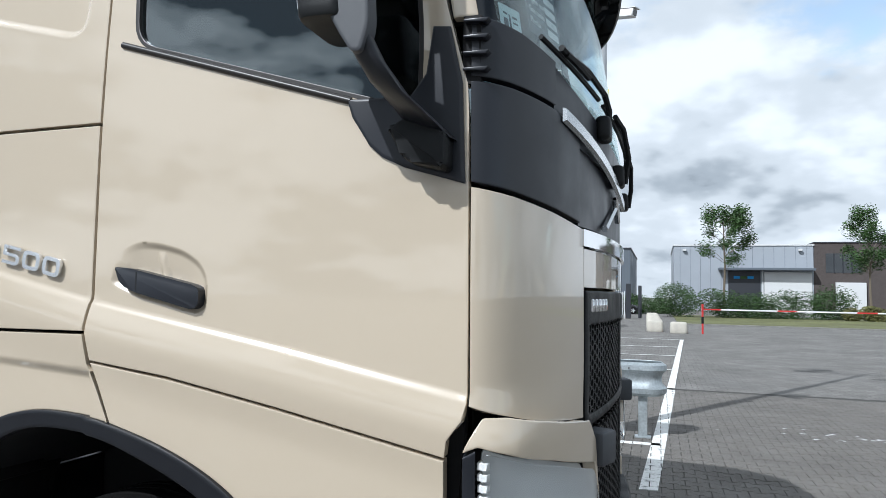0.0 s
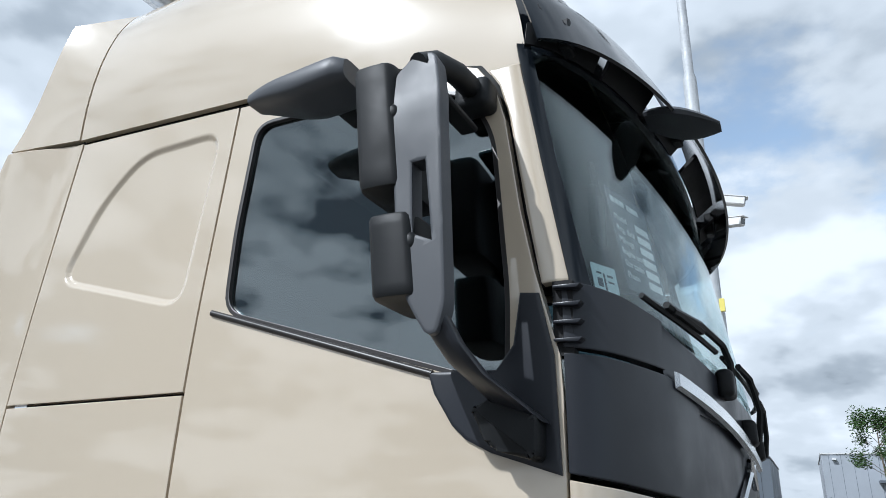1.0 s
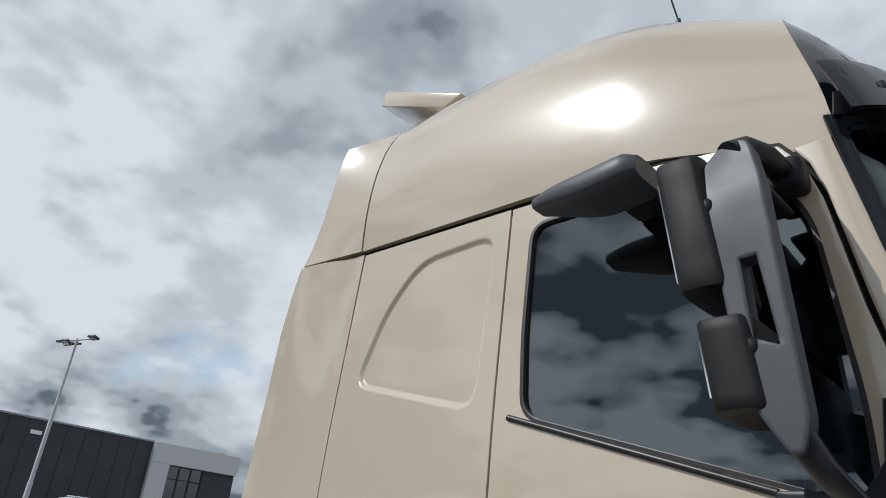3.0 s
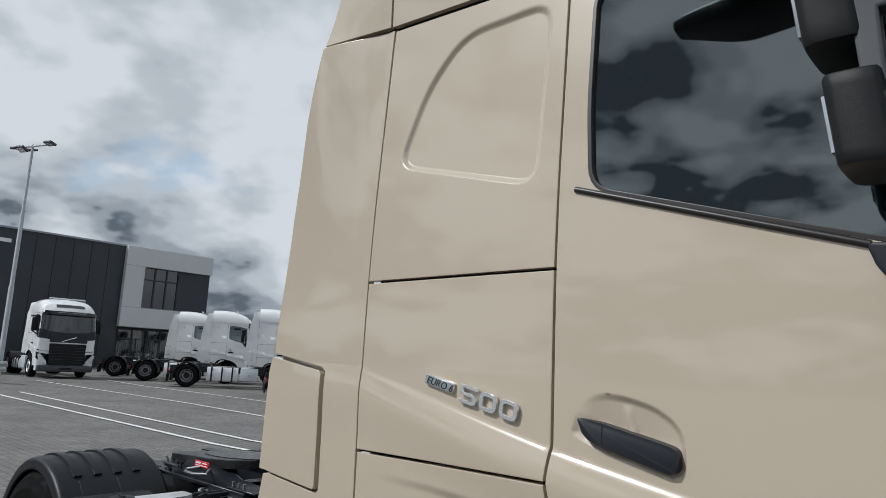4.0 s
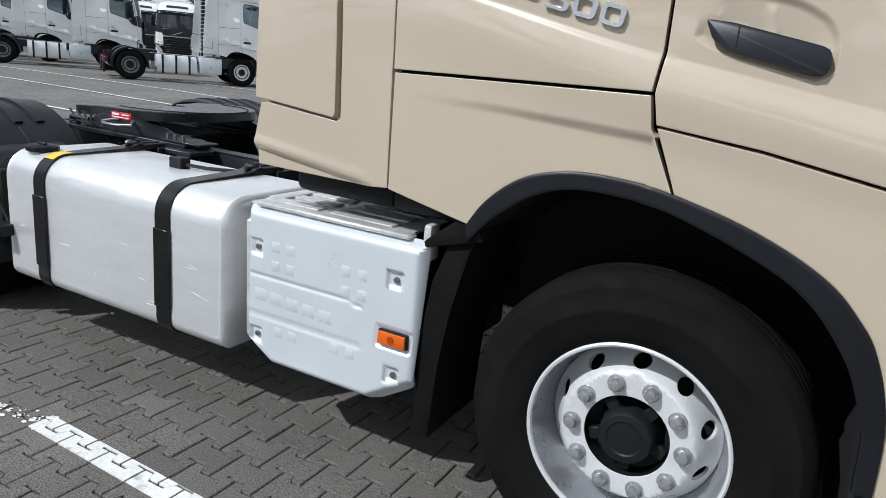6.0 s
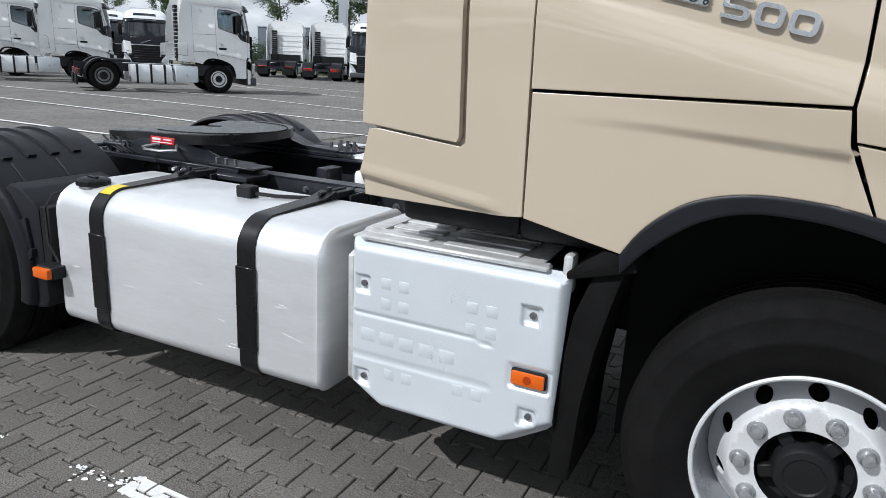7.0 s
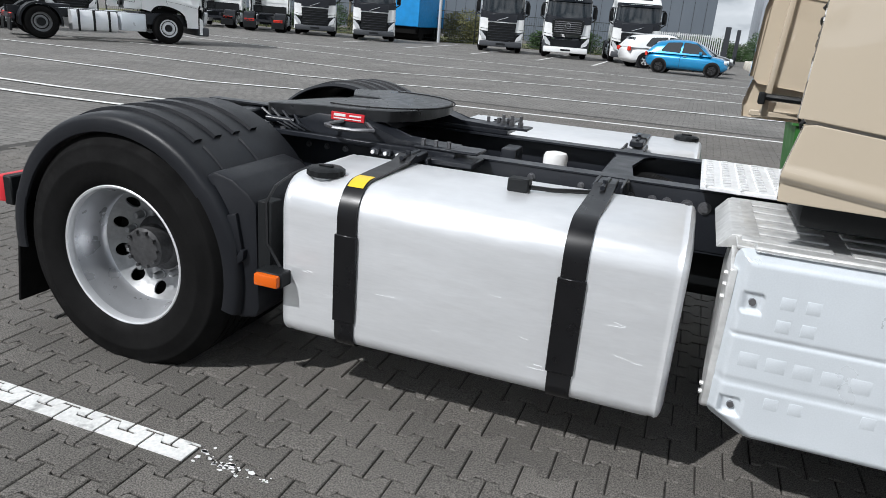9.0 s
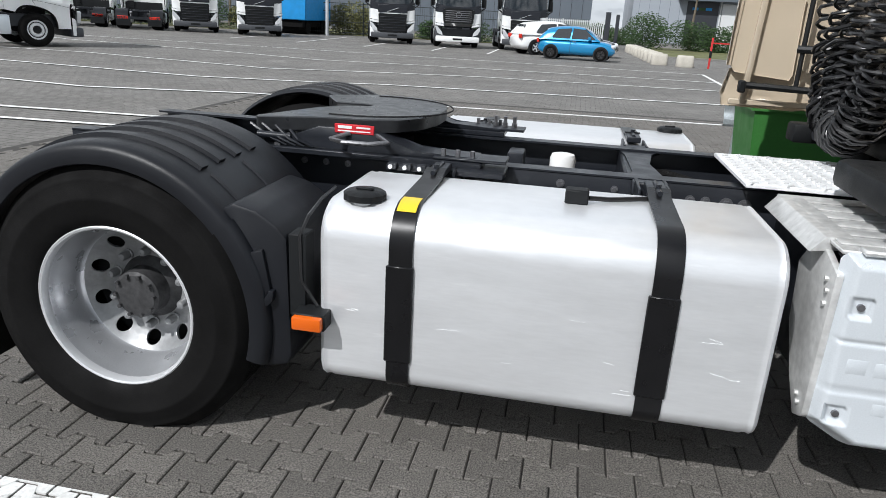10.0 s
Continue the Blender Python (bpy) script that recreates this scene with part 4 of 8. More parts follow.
def disc(cx, cz, yf, outer, depth, holes, inner, step=0.012, thick=0.012):
    """A wheel disc with real holes; depth(r) goes outwards from yf."""
    def circle(r, n, a=0.0, b=0.0):
        return [(a + r * math.cos(k * math.tau / n), b + r * math.sin(k * math.tau / n)) for k in range(n)]
    cuts = [circle(inner, 40)]
    n, rad, rx, ry = holes
    for k in range(n):
        q = (k + 0.5) * math.tau / n
        ct, sn = math.cos(q), math.sin(q)
        cuts.append([(rad * ct + rx * math.cos(w) * ct - ry * math.sin(w) * sn, rad * sn + rx * math.cos(w) * sn + ry * math.sin(w) * ct) for w in [j * math.tau / 16 for j in range(16)]])
    return panel(circle(outer, 72), lambda u, v: (cx + u, yf - depth(math.hypot(u, v)), cz + v), cuts, step=step, thick=thick, edge=0.003)


def nut(bm, x, y, z, r, h, dome=True):
    lathe(bm, [(r * 1.35, y), (r * 1.35, y - 0.006), (r, y - 0.008)], (x, 0, z), 18)
    lathe(bm, [(r * 1.05, y - 0.006), (r * 1.02, y - h * 0.7), (r * 0.8, y - h * 0.92), (r * 0.3, y - h), (0.001, y - h)], (x, 0, z), 12)


def front_wheel(side):
    fix = (lambda b: b) if side < 0 else flipped
    cx, cz, yf = 0.005, 0.464, -1.170
    tyre = part("front_wheel", fix(tyre_mesh(cx, cz, -1.205, 0.315)), RUBBER, truck, "black truck tyre on silver ten-hole rim", 65)
    bm = lathe(bmesh.new(), [(0.298, yf - 0.006), (0.304, yf - 0.030), (0.302, yf - 0.038), (0.297, yf - 0.041), (0.291, yf - 0.039), (0.288, yf - 0.030)], (cx, 0, cz), 96)
    part("rim_lip", fix(bm), RIM, tyre, "bright silver rim lip")
    bm = lathe(bmesh.new(), [(0.288, yf - 0.030), (0.285, yf - 0.010), (0.281, yf + 0.03), (0.279, yf + 0.06), (0.262, yf + 0.105), (0.258, yf + 0.20)], (cx, 0, cz), 96)
    part("rim_barrel", fix(bm), SHADED_RIM, tyre, "silver rim edge")
    depth = lambda r: lerp_table(r, [(0.14, 0.002), (0.195, 0.002), (0.202, -0.004), (0.213, -0.020), (0.228, -0.050), (0.245, -0.084), (0.262, -0.105)])
    part("rim_disc", fix(disc(cx, cz, yf, 0.262, depth, (10, 0.2305, 0.017, 0.028), 0.128)), RIM, tyre, "silver disc with ten oval holes")
    for k in range(10):
        q = k * math.tau / 10
        bm = bmesh.new()
        nut(bm, cx + 0.1675 * math.cos(q), yf - 0.002, cz + 0.1675 * math.sin(q), 0.020, 0.034)
        part("wheel_nut", fix(bm), NUT, tyre)
    bm = lathe(bmesh.new(), [(0.128, yf + 0.0), (0.126, yf + 0.06), (0.10, yf + 0.07), (0.085, yf + 0.03), (0.082, yf - 0.012), (0.074, yf - 0.022), (0.055, yf - 0.024), (0.050, yf - 0.02), (0.001, yf - 0.02)], (cx, 0, cz), 40)
    part("hub_cap", fix(bm), BLACK_PLASTIC, tyre, "black hub cap")
    for k in range(5):
        q = k * math.tau / 5 + 0.3
        bm = box(bmesh.new(), 0.075, 0.122, -0.012, 0.012, -0.02, 0.02, 0.004, 1, m=Matrix.Translation((cx, yf + 0.03, cz)) @ Matrix.Rotation(q, 4, "Y"))
        part("hub_rib", fix(bm), BLACK_PLASTIC, tyre)
    bm = lathe(bmesh.new(), [(0.26, yf + 0.19), (0.05, yf + 0.16)], (cx, 0, cz), 40)
    part("brake_drum", fix(bm), DARK, tyre)


def rear_wheel(side):
    fix = (lambda b: b) if side < 0 else flipped
    cx, cz, yf = -3.775, 0.462, -1.230
    tyre = part("rear_wheel", fix(tyre_mesh(cx, cz, -1.252, 0.315, 0.516)), RUBBER, truck, "black twin truck tyre on deep silver rim", 65)
    part("inner_tyre", fix(tyre_mesh(cx, cz, -0.905, 0.315, 0.516)), RUBBER, tyre)
    bm = lathe(bmesh.new(), [(0.299, yf + 0.010), (0.305, yf - 0.014), (0.303, yf - 0.021), (0.298, yf - 0.024), (0.291, yf - 0.021), (0.287, yf - 0.008), (0.2865, yf + 0.010)], (cx, 0, cz), 96)
    part("rim_lip", fix(bm), ALU, tyre, "bright silver rim lip")
    bm = lathe(bmesh.new(), [(0.2865, yf + 0.010), (0.284, yf + 0.018), (0.279, yf + 0.045), (0.264, yf + 0.075), (0.262, yf + 0.12), (0.258, yf + 0.13), (0.252, yf + 0.15), (0.245, yf + 0.156)], (cx, 0, cz), 96)
    part("rim_barrel", fix(bm), SHADED_RIM, tyre, "silver rim edge")
    depth = lambda r: lerp_table(r, [(0.10, -0.205), (0.175, -0.205), (0.19, -0.200), (0.215, -0.185), (0.235, -0.165), (0.25, -0.150)])
    part("rim_disc", fix(disc(cx, cz, yf, 0.25, depth, (10, 0.2075, 0.026, 0.029), 0.11)), DUSTY_SHADED_RIM, tyre, "dusty silver disc with ten round holes")
    for k in range(10):
        q = (k + 0.5) * math.tau / 10
        bm = bmesh.new()
        nut(bm, cx + 0.1475 * math.cos(q), yf + 0.204, cz + 0.1475 * math.sin(q), 0.016, 0.05)
        part("wheel_nut", fix(bm), DUSTY_SHADED_RIM, tyre)
    bm = lathe(bmesh.new(), [(0.125, yf + 0.205), (0.112, yf + 0.19), (0.095, yf + 0.175), (0.090, yf + 0.11), (0.078, yf + 0.098), (0.03, yf + 0.095), (0.001, yf + 0.095)], (cx, 0, cz), 40)
    for k in range(10):
        q = k * math.tau / 10
        cyl(bm, (cx + 0.077 * math.cos(q), yf + 0.105, cz + 0.077 * math.sin(q)), (cx + 0.077 * math.cos(q), yf + 0.085, cz + 0.077 * math.sin(q)), 0.008, 6)
    part("hub", fix(bm), HUB, tyre, "dusty dark hub with bolts")
    bm = lathe(bmesh.new(), [(0.255, yf + 0.24), (0.05, yf + 0.24)], (cx, 0, cz), 40)
    part("brake_drum", fix(bm), DARK, tyre)


for side in (-1, 1):
    front_wheel(side)
    rear_wheel(side)


# ---- rear mudguards ----
def guard(side):
    fix = (lambda b: b) if side < 0 else flipped
    cx, cz = -3.785, 0.462
    cross = [(-1.250, 0.512), (-1.258, 0.516), (-1.260, 0.535), (-1.257, 0.562), (-1.252, 0.573), (-1.243, 0.581), (-1.228, 0.587), (-1.20, 0.590), (-1.05, 0.595), (-0.62, 0.602), (-0.60, 0.585)]

    def arch(a0, a1, n, add=0.0):
        bm = bmesh.new()
        rows = []
        for i in range(n + 1):
            q = radians(a0 + (a1 - a0) * i / n)
            rows.append([bm.verts.new((cx + (r + add) * math.cos(q), y, cz + (r + add) * math.sin(q))) for y, r in cross])
        for a, b in zip(rows, rows[1:]):
            for j in range(len(cross) - 1):
                bm.faces.new((a[j], a[j + 1], b[j + 1], b[j]))
        thicken(bm, 0.012)
        return bm
    g = part("rear_mudguard", fix(arch(38, 160, 40)), GUARD_PLASTIC, truck, "dark plastic rear mudguard with raised ribs")

    def raised(a0, a1, y0, y1, h):
        """A raised field of the arch with sloping sides."""
        bm = bmesh.new()
        n = max(3, int(abs(a1 - a0) / 2.5))
        rows = []
        for i in range(-1, n + 2):
            t = min(max(i, 0), n) / n
            q = radians(a0 + (a1 - a0) * t)
            up = 0.0 if i in (-1, n + 1) else h
            ring = []
            for y, k in ((y0 - 0.004, 0), (y0, 1), (y1, 1), (y1 + 0.004, 0)):
                r = float(np.interp(y, [c[0] for c in cross[6:10]], [c[1] for c in cross[6:10]])) - 0.001 + (up if k else 0.0)
                ring.append(bm.verts.new((cx + r * math.cos(q), y, cz + r * math.sin(q))))
            rows.append(ring)
        for a, b in zip(rows, rows[1:]):
            for j in range(3):
                bm.faces.new((a[j], a[j + 1], b[j + 1], b[j]))
        return bm
    for y in (-1.125, -1.005, -0.885, -0.765):
        part("guard_rib", fix(raised(58, 132, y - 0.020, y + 0.020, 0.014)), GUARD_PLASTIC, g, angle=20)
    part("guard_step", fix(raised(40, 55, -1.125, -0.985, 0.008)), GUARD_PLASTIC, g, angle=20)
    part("guard_step", fix(raised(40, 55, -0.900, -0.765, 0.008)), GUARD_PLASTIC, g, angle=20)
    # front section, down to beside the tank
    bm = arch(-14, 38.5, 18, 0.007)
    prism(bm, [(cx + 0.553 * math.cos(radians(q)), cz + 0.553 * math.sin(radians(q))) for q in (-14, -4, 6, 16, 26, 36, 44)] + [(-3.32, 0.885), (-3.24, 0.865), (-3.17, 0.82), (-3.135, 0.78), (-3.125, 0.36), (-3.14, 0.318), (-3.22, 0.30)], -1.222, -0.74, bevel=0.014)
    part("guard_front_section", fix(bm), GUARD_PLASTIC, g)
    bm = bmesh.new()
    prism(bm, [(-3.275, 0.72), (-3.215, 0.74), (-3.19, 0.60), (-3.225, 0.545)], -1.238, -1.21, bevel=0.006)
    prism(bm, [(-3.25, 0.50), (-3.18, 0.56), (-3.175, 0.60), (-3.195, 0.60), (-3.215, 0.545), (-3.255, 0.53)], -1.246, -1.21, bevel=0.005)
    part("guard_bracket", fix(bm), GUARD_PLASTIC, g)
    # rear section and flap
    bm = arch(160, 186, 10, 0.004)
    part("guard_rear_section", fix(bm), GUARD_PLASTIC, g)
    bm = bmesh.new()
    prism(bm, [(-4.36, 0.58), (-4.345, 0.58), (-4.41, 0.12), (-4.425, 0.12)], -1.235, -0.65, bevel=0.004)
    part("mud_flap", fix(bm), RUBBER, g, "black rubber mud flap")


for side in (-1, 1):
    guard(side)

# rear lamps, just past the mudguards
for side in (-1, 1):
    fix = (lambda b: b) if side < 0 else flipped
    bm = box(bmesh.new(), -4.585, -4.53, -1.155, -0.80, 0.55, 0.675, 0.012, 2)
    part("rear_lamp", fix(bm), RED, truck, "red rear lamp cluster")
    bm = box(bmesh.new(), -4.53, -4.48, -1.16, -0.795, 0.545, 0.68, 0.006, 1)
    part("lamp_back", fix(bm), BLACK_PLASTIC, truck)
    bm = box(bmesh.new(), -4.62, -4.40, -0.9, -0.40, 0.58, 0.64, 0.006, 1)
    part("lamp_bracket", fix(bm), FRAME, truck)
    bm = bmesh.new()
    box(bm, -3.088, -2.987, -1.31, -1.262, 0.501, 0.547, 0.006, 2)
    lamp = part("side_marker_lamp", fix(bm), AMBER, truck, "orange side marker lamp")
    bm = box(bmesh.new(), -3.094, -2.981, -1.288, -1.20, 0.496, 0.552, 0.004, 1)
    box(bm, -3.13, -3.07, -1.22, -1.14, 0.51, 0.80, 0.004, 1)
    part("lamp_housing", fix(bm), BLACK_PLASTIC, lamp)
    bm = tube(bmesh.new(), [(-3.03, -1.22, 0.555), (-3.085, -1.222, 0.64), (-3.088, -1.222, 0.80), (-3.07, -1.19, 0.86), (-3.075, -1.05, 0.885), (-3.08, -0.9, 0.89)], 0.006, 6)
    part("lamp_cable", fix(bm), CABLE, lamp)


# ---- fuel tanks ----
def tank(side, cap_x):
    fix = (lambda b: b) if side < 0 else flipped
    x0, x1 = -3.028, -1.582

    def ring(grow=0.0):
        pts = []
        for cy, cz, r, a0 in ((-1.225, 0.915, 0.125, 180), (-0.60, 0.915, 0.10, 90), (-0.60, 0.285, 0.08, 0), (-1.225, 0.285, 0.065, 270)):
            oy = cy + (r if cy < -1 else -r)
            oz = cz + (-r if cz > 0.6 else r)
            for k in range(9):
                q = radians(a0 - 90 * k / 8)
                pts.append((oy + (r + grow) * math.cos(q), oz + (r + grow) * math.sin(q)))
        return pts
    stations = [(x0 - 0.0, -0.05), (x0 + 0.004, -0.022), (x0 + 0.012, -0.006), (x0 + 0.022, 0.0), (x0 + 0.030, -0.003), (x0 + 0.042, -0.003), (x0 + 0.05, 0.0),
                (x1 - 0.05, 0.0), (x1 - 0.042, -0.003), (x1 - 0.03, -0.003), (x1 - 0.022, 0.0), (x1 - 0.012, -0.006), (x1 - 0.004, -0.022), (x1, -0.05)]
    bm = bmesh.new()
    rows = [[bm.verts.new((x, y, z)) for y, z in ring(g)] for x, g in stations]
    n = len(rows[0])
    for a, b in zip(rows, rows[1:]):
        for k in range(n):
            bm.faces.new((a[k], a[(k + 1) % n], b[(k + 1) % n], b[k]))
    bm.faces.new(rows[0]), bm.faces.new(rows[-1][::-1])
    t = part("fuel_tank", fix(bm), ALU, truck, "large brushed aluminium fuel tank with black straps")
    for xa, xb in ((-2.785, -2.708), (-1.968, -1.886)):
        st = bmesh.new()
        outer = [p for p in ring(0.0)]
        path = [(-0.70, 0.945), (-0.78, 0.925)] + [(y, z) for y, z in outer[8::-1]][0:] + [(y, z) for y, z in outer[35:26:-1]] + [(-1.0, 0.285), (-0.66, 0.285)]
        rows = []
        for i, (y, z) in enumerate(path):
            yp, zp = path[max(i - 1, 0)]
            yn, zn = path[min(i + 1, len(path) - 1)]
            ty, tz = yn - yp, zn - zp
            L = math.hypot(ty, tz)
            ny, nz = (tz / L, -ty / L)
            if ny * (y + 0.9) + nz * (z - 0.6) < 0:
                ny, nz = -ny, -nz
            rows.append([st.verts.new((x, y + ny * h, z + nz * h)) for x, h in ((xa, 0.001), (xa, 0.008), (xb, 0.008), (xb, 0.001))])
        for p, q in zip(rows, rows[1:]):
            for j in range(4):
                st.faces.new((p[j], p[(j + 1) % 4], q[(j + 1) % 4], q[j]))
        st.faces.new(rows[0]), st.faces.new(rows[-1][::-1])
        strap = part("tank_strap", fix(st), STRAP, t, "black steel tank strap")
        bm = box(bmesh.new(), xa - 0.008, xb + 0.005, -1.238, -1.2255, 0.395, 0.735, 0.003, 1)
        part("strap_sleeve", fix(bm), STRAP, strap)
        bm = bmesh.new()
        box(bm, xa + 0.005, xb - 0.005, -0.74, -0.55, 0.915, 0.945, 0.004, 1)
        box(bm, xa - 0.02, xa - 0.008, -0.62, -0.40, 0.84, 0.925, 0.003, 1)
        box(bm, xb + 0.008, xb + 0.02, -0.62, -0.40, 0.84, 0.925, 0.003, 1)
        box(bm, xa - 0.03, xb + 0.03, -0.47, -0.405, 0.80, 0.918, 0.006, 1)
        cyl(bm, ((xa + xb) / 2, -0.70, 0.94), ((xa + xb) / 2, -0.70, 0.965), 0.011, 6)
        cyl(bm, ((xa + xb) / 2, -0.77, 0.945), ((xa + xb) / 2, -0.58, 0.945), 0.010, 8)
        part("strap_bracket", fix(bm), FRAME, strap)
    bm = lathe(bmesh.new(), [(0.052, 0.885), (0.052, 0.925), (0.05, 0.93)], (cap_x, -1.105, 0), 32, axis=2)
    neck = part("filler_neck", fix(bm), ALU, t)
    bm = bmesh.new()
    rows = []
    for r, z in ((0.060, 0.910), (0.068, 0.914), (0.068, 0.934), (0.060, 0.942), (0.001, 0.945)):
        rows.append([bm.verts.new((cap_x + (r + (0.004 if k % 4 < 2 and r > 0.065 else 0)) * math.cos(k * math.tau / 48), -1.105 + (r + (0.004 if k % 4 < 2 and r > 0.065 else 0)) * math.sin(k * math.tau / 48), z)) for k in range(48)])
    for a, b in zip(rows, rows[1:]):
        for k in range(48):
            bm.faces.new((a[k], a[(k + 1) % 48], b[(k + 1) % 48], b[k]))
    bm.faces.new(rows[0])
    box(bm, cap_x - 0.03, cap_x + 0.03, -1.113, -1.097, 0.943, 0.952, 0.003, 1)
    part("filler_cap", fix(bm), BLACK_PLASTIC, t, "black ribbed filler cap")
    if side < 0:
        bm = box(bmesh.new(), -2.255, -2.175, -0.92, -0.86, 0.915, 0.965, 0.005, 1)
        sn = part("level_sensor", fix(bm), BLACK_PLASTIC, t, "small black level sensor")
        bm = tube(bmesh.new(), [(-2.175, -0.89, 0.935), (-2.10, -0.84, 0.925), (-1.98, -0.78, 0.925), (-1.90, -0.70, 0.93)], 0.009, 6)
        part("sensor_cable", fix(bm), CABLE, sn)
        srnd = random.Random(4)
        for sx, sz, sl in ((-2.62, 0.53, 0.075), (-2.40, 0.44, 0.03), (-2.20, 0.62, 0.05), (-2.08, 0.49, 0.035), (-2.04, 0.385, 0.06), (-2.02, 0.40, 0.03), (-1.80, 0.60, 0.06), (-1.78, 0.615, 0.04),
                           (-1.76, 0.50, 0.05), (-1.70, 0.485, 0.03), (-2.93, 0.56, 0.03), (-2.91, 0.565, 0.025)):
            bm = box(bmesh.new(), 0, sl, -1.2256, -1.2245, 0, srnd.uniform(0.0012, 0.003), 0, 1, m=Matrix.Translation((sx, 0, sz)) @ Matrix.Rotation(radians(srnd.uniform(-4, 14)), 4, "Y"))
            part("scratch", bm, ALU_PALE, t)
        bm = bmesh.new()
        arc = [(-1.075, 0.9245)] + [(-1.10 + 0.1345 * math.cos(radians(q)), 0.79 + 0.1345 * math.sin(radians(q))) for q in (90, 98, 106, 114, 124)]
        rows = [[bm.verts.new((x, y, z)) for x in (-2.778, -2.715)] for y, z in arc]
        for p, q in zip(rows, rows[1:]):
            bm.faces.new((p[0], p[1], q[1], q[0]))
        thicken(bm, 0.001)
        part("yellow_label", bm, YELLOW, t, "yellow warning label")
    return t


tank(-1, -2.905)
tank(1, -1.68)


# ---- battery box with its pressed cover ----
def cover_skin(x, z):
    y = -1.25
    for bx, bz in ((-1.405, 0.781), (-0.799, 0.790), (-1.400, 0.438), (-0.787, 0.452)):
        y += 0.016 * (1 - step3(0.018, 0.036, max(abs(x - bx - 0.006), abs(z - bz + 0.006) * 1.0)))
    y += 0.005 * step3(0.012, 0.0, abs(z - (0.668 - 0.02 * step3(-1.0, -0.85, x)))) * step3(-1.45, -1.43, x) * (1 - step3(-0.93, -0.9, x))
    y += 0.005 * step3(0.014, 0.0, abs(z - 0.515)) * (1 - step3(-0.93, -0.9, x))
    e = min(x + 1.468, -0.675 - x, z - 0.306, 0.935 - z, (x + 1.466) * 0.507 + (z - 0.388) * 0.862, -(x + 0.700) * 0.522 + (z - 0.412) * 0.853)
    y += 0.05 * (1 - step3(0.0, 0.055, e)) ** 2
    q = max(abs(x + 0.785) - 0.060, abs(z - 0.578) - 0.030)
    y += 0.014 * (1 - step3(0.0, 0.012, q))
    return (x, y, z)


def battery_box(side):
    fix = (lambda b: b) if side < 0 else flipped
    outl = rounded([(-1.466, 0.93), (-0.685, 0.93), (-0.700, 0.412), (-0.86, 0.314), (-1.33, 0.308), (-1.466, 0.388)], 0.035, 6)
    c = part("battery_box", fix(panel(outl, cover_skin, (), step=0.0115 if side < 0 else 0.03, thick=0.03, edge=0.004)), ALU_COVER, truck, "silver pressed cover of the battery box")
    for bx, bz in ((-1.405, 0.781), (-0.799, 0.790), (-1.400, 0.438), (-0.787, 0.452)):
        bm = cyl(bmesh.new(), (bx + 0.008, -1.23, bz - 0.006), (bx + 0.008, -1.243, bz - 0.006), 0.011, 8)
        part("cover_bolt", fix(bm), STEEL, c)
    bm = box(bmesh.new(), -0.843, -0.727, -1.2535, -1.235, 0.551, 0.605, 0.006, 2)
    lamp = part("side_marker_lamp", fix(bm), BLACK_PLASTIC, c, "orange side marker lamp in a black frame")
    part("lens", fix(box(bmesh.new(), -0.839, -0.731, -1.262, -1.25, 0.555, 0.601, 0.005, 2)), AMBER, lamp, "orange lens")
    part("reflector", fix(cyl(bmesh.new(), (-0.785, -1.2605, 0.578), (-0.785, -1.2632, 0.578), 0.014, 12)), DEEP_AMBER, lamp)
    for gx, gz in ((-1.27, 0.755), (-0.955, 0.735), (-0.99, 0.475), (-1.25, 0.465)):
        for dx in (-0.034, 0.034):
            for dz in (-0.036, 0.036) if gz > 0.6 else (0.0,):
                bm = box(bmesh.new(), gx + dx - 0.019, gx + dx + 0.019, -1.2507, -1.242, gz + dz - 0.019, gz + dz + 0.019, 0.0007, 2)
                part("embossed_square", fix(bm), ALU_COVER, c)
    for k in range(5):
        bm = box(bmesh.new(), -1.400 + 0.076 * k, -1.345 + 0.076 * k, -1.2505, -1.24, 0.572 - 0.003 * k, 0.618 - 0.003 * k, 0.0008, 2)
        part("embossed_mark", fix(bm), ALU_COVER, c)
    bm = bmesh.new()
    box(bm, -1.44, -0.72, -1.20, -0.45, 0.42, 0.90, 0.01, 1)
    part("box_body", fix(bm), FRAME, c)
    bm = bmesh.new()
    prism(bm, [(-1.20, 0.385), (-1.215, 0.40), (-1.225, 0.86), (-1.10, 0.90), (-0.98, 0.88), (-0.90, 0.80), (-0.93, 0.60), (-1.05, 0.45), (-1.14, 0.36)], -1.475, -1.452, axis=0, bevel=0.006)
    for y, z in ((-1.19, 0.80), (-1.19, 0.76), (-1.17, 0.42), (-1.15, 0.44), (-1.17, 0.83)):
        cyl(bm, (-1.474, y, z), (-1.485, y, z), 0.008, 6)
    part("end_bracket", fix(bm), ALU_DULL, c, "dull aluminium end bracket")
    # ribbed top plate
    bm = bmesh.new()
    box(bm, -1.468, -0.80, -1.205, -0.50, 0.918, 0.930, 0.003, 1)
    box(bm, -1.42, -0.76, -1.235, -1.18, 0.925, 0.942, 0.006, 1)
    prism(bm, [(-1.52, 0.885), (-1.48, 0.935), (-1.40, 0.94), (-1.41, 0.90)], -1.10, -0.55, bevel=0.004)
    plate = part("top_plate", fix(bm), ALU_DULL, c, "worn aluminium step plate")
    for k in range(6):
        y = -1.15 + 0.105 * k
        for x0, x1 in ((-1.455, -1.20), (-1.15, -0.88)):
            part("plate_pad", fix(box(bmesh.new(), x0, x1, y, y + 0.060, 0.9285, 0.9375, 0.006, 2)), ALU_DULL, c)


battery_box(-1)


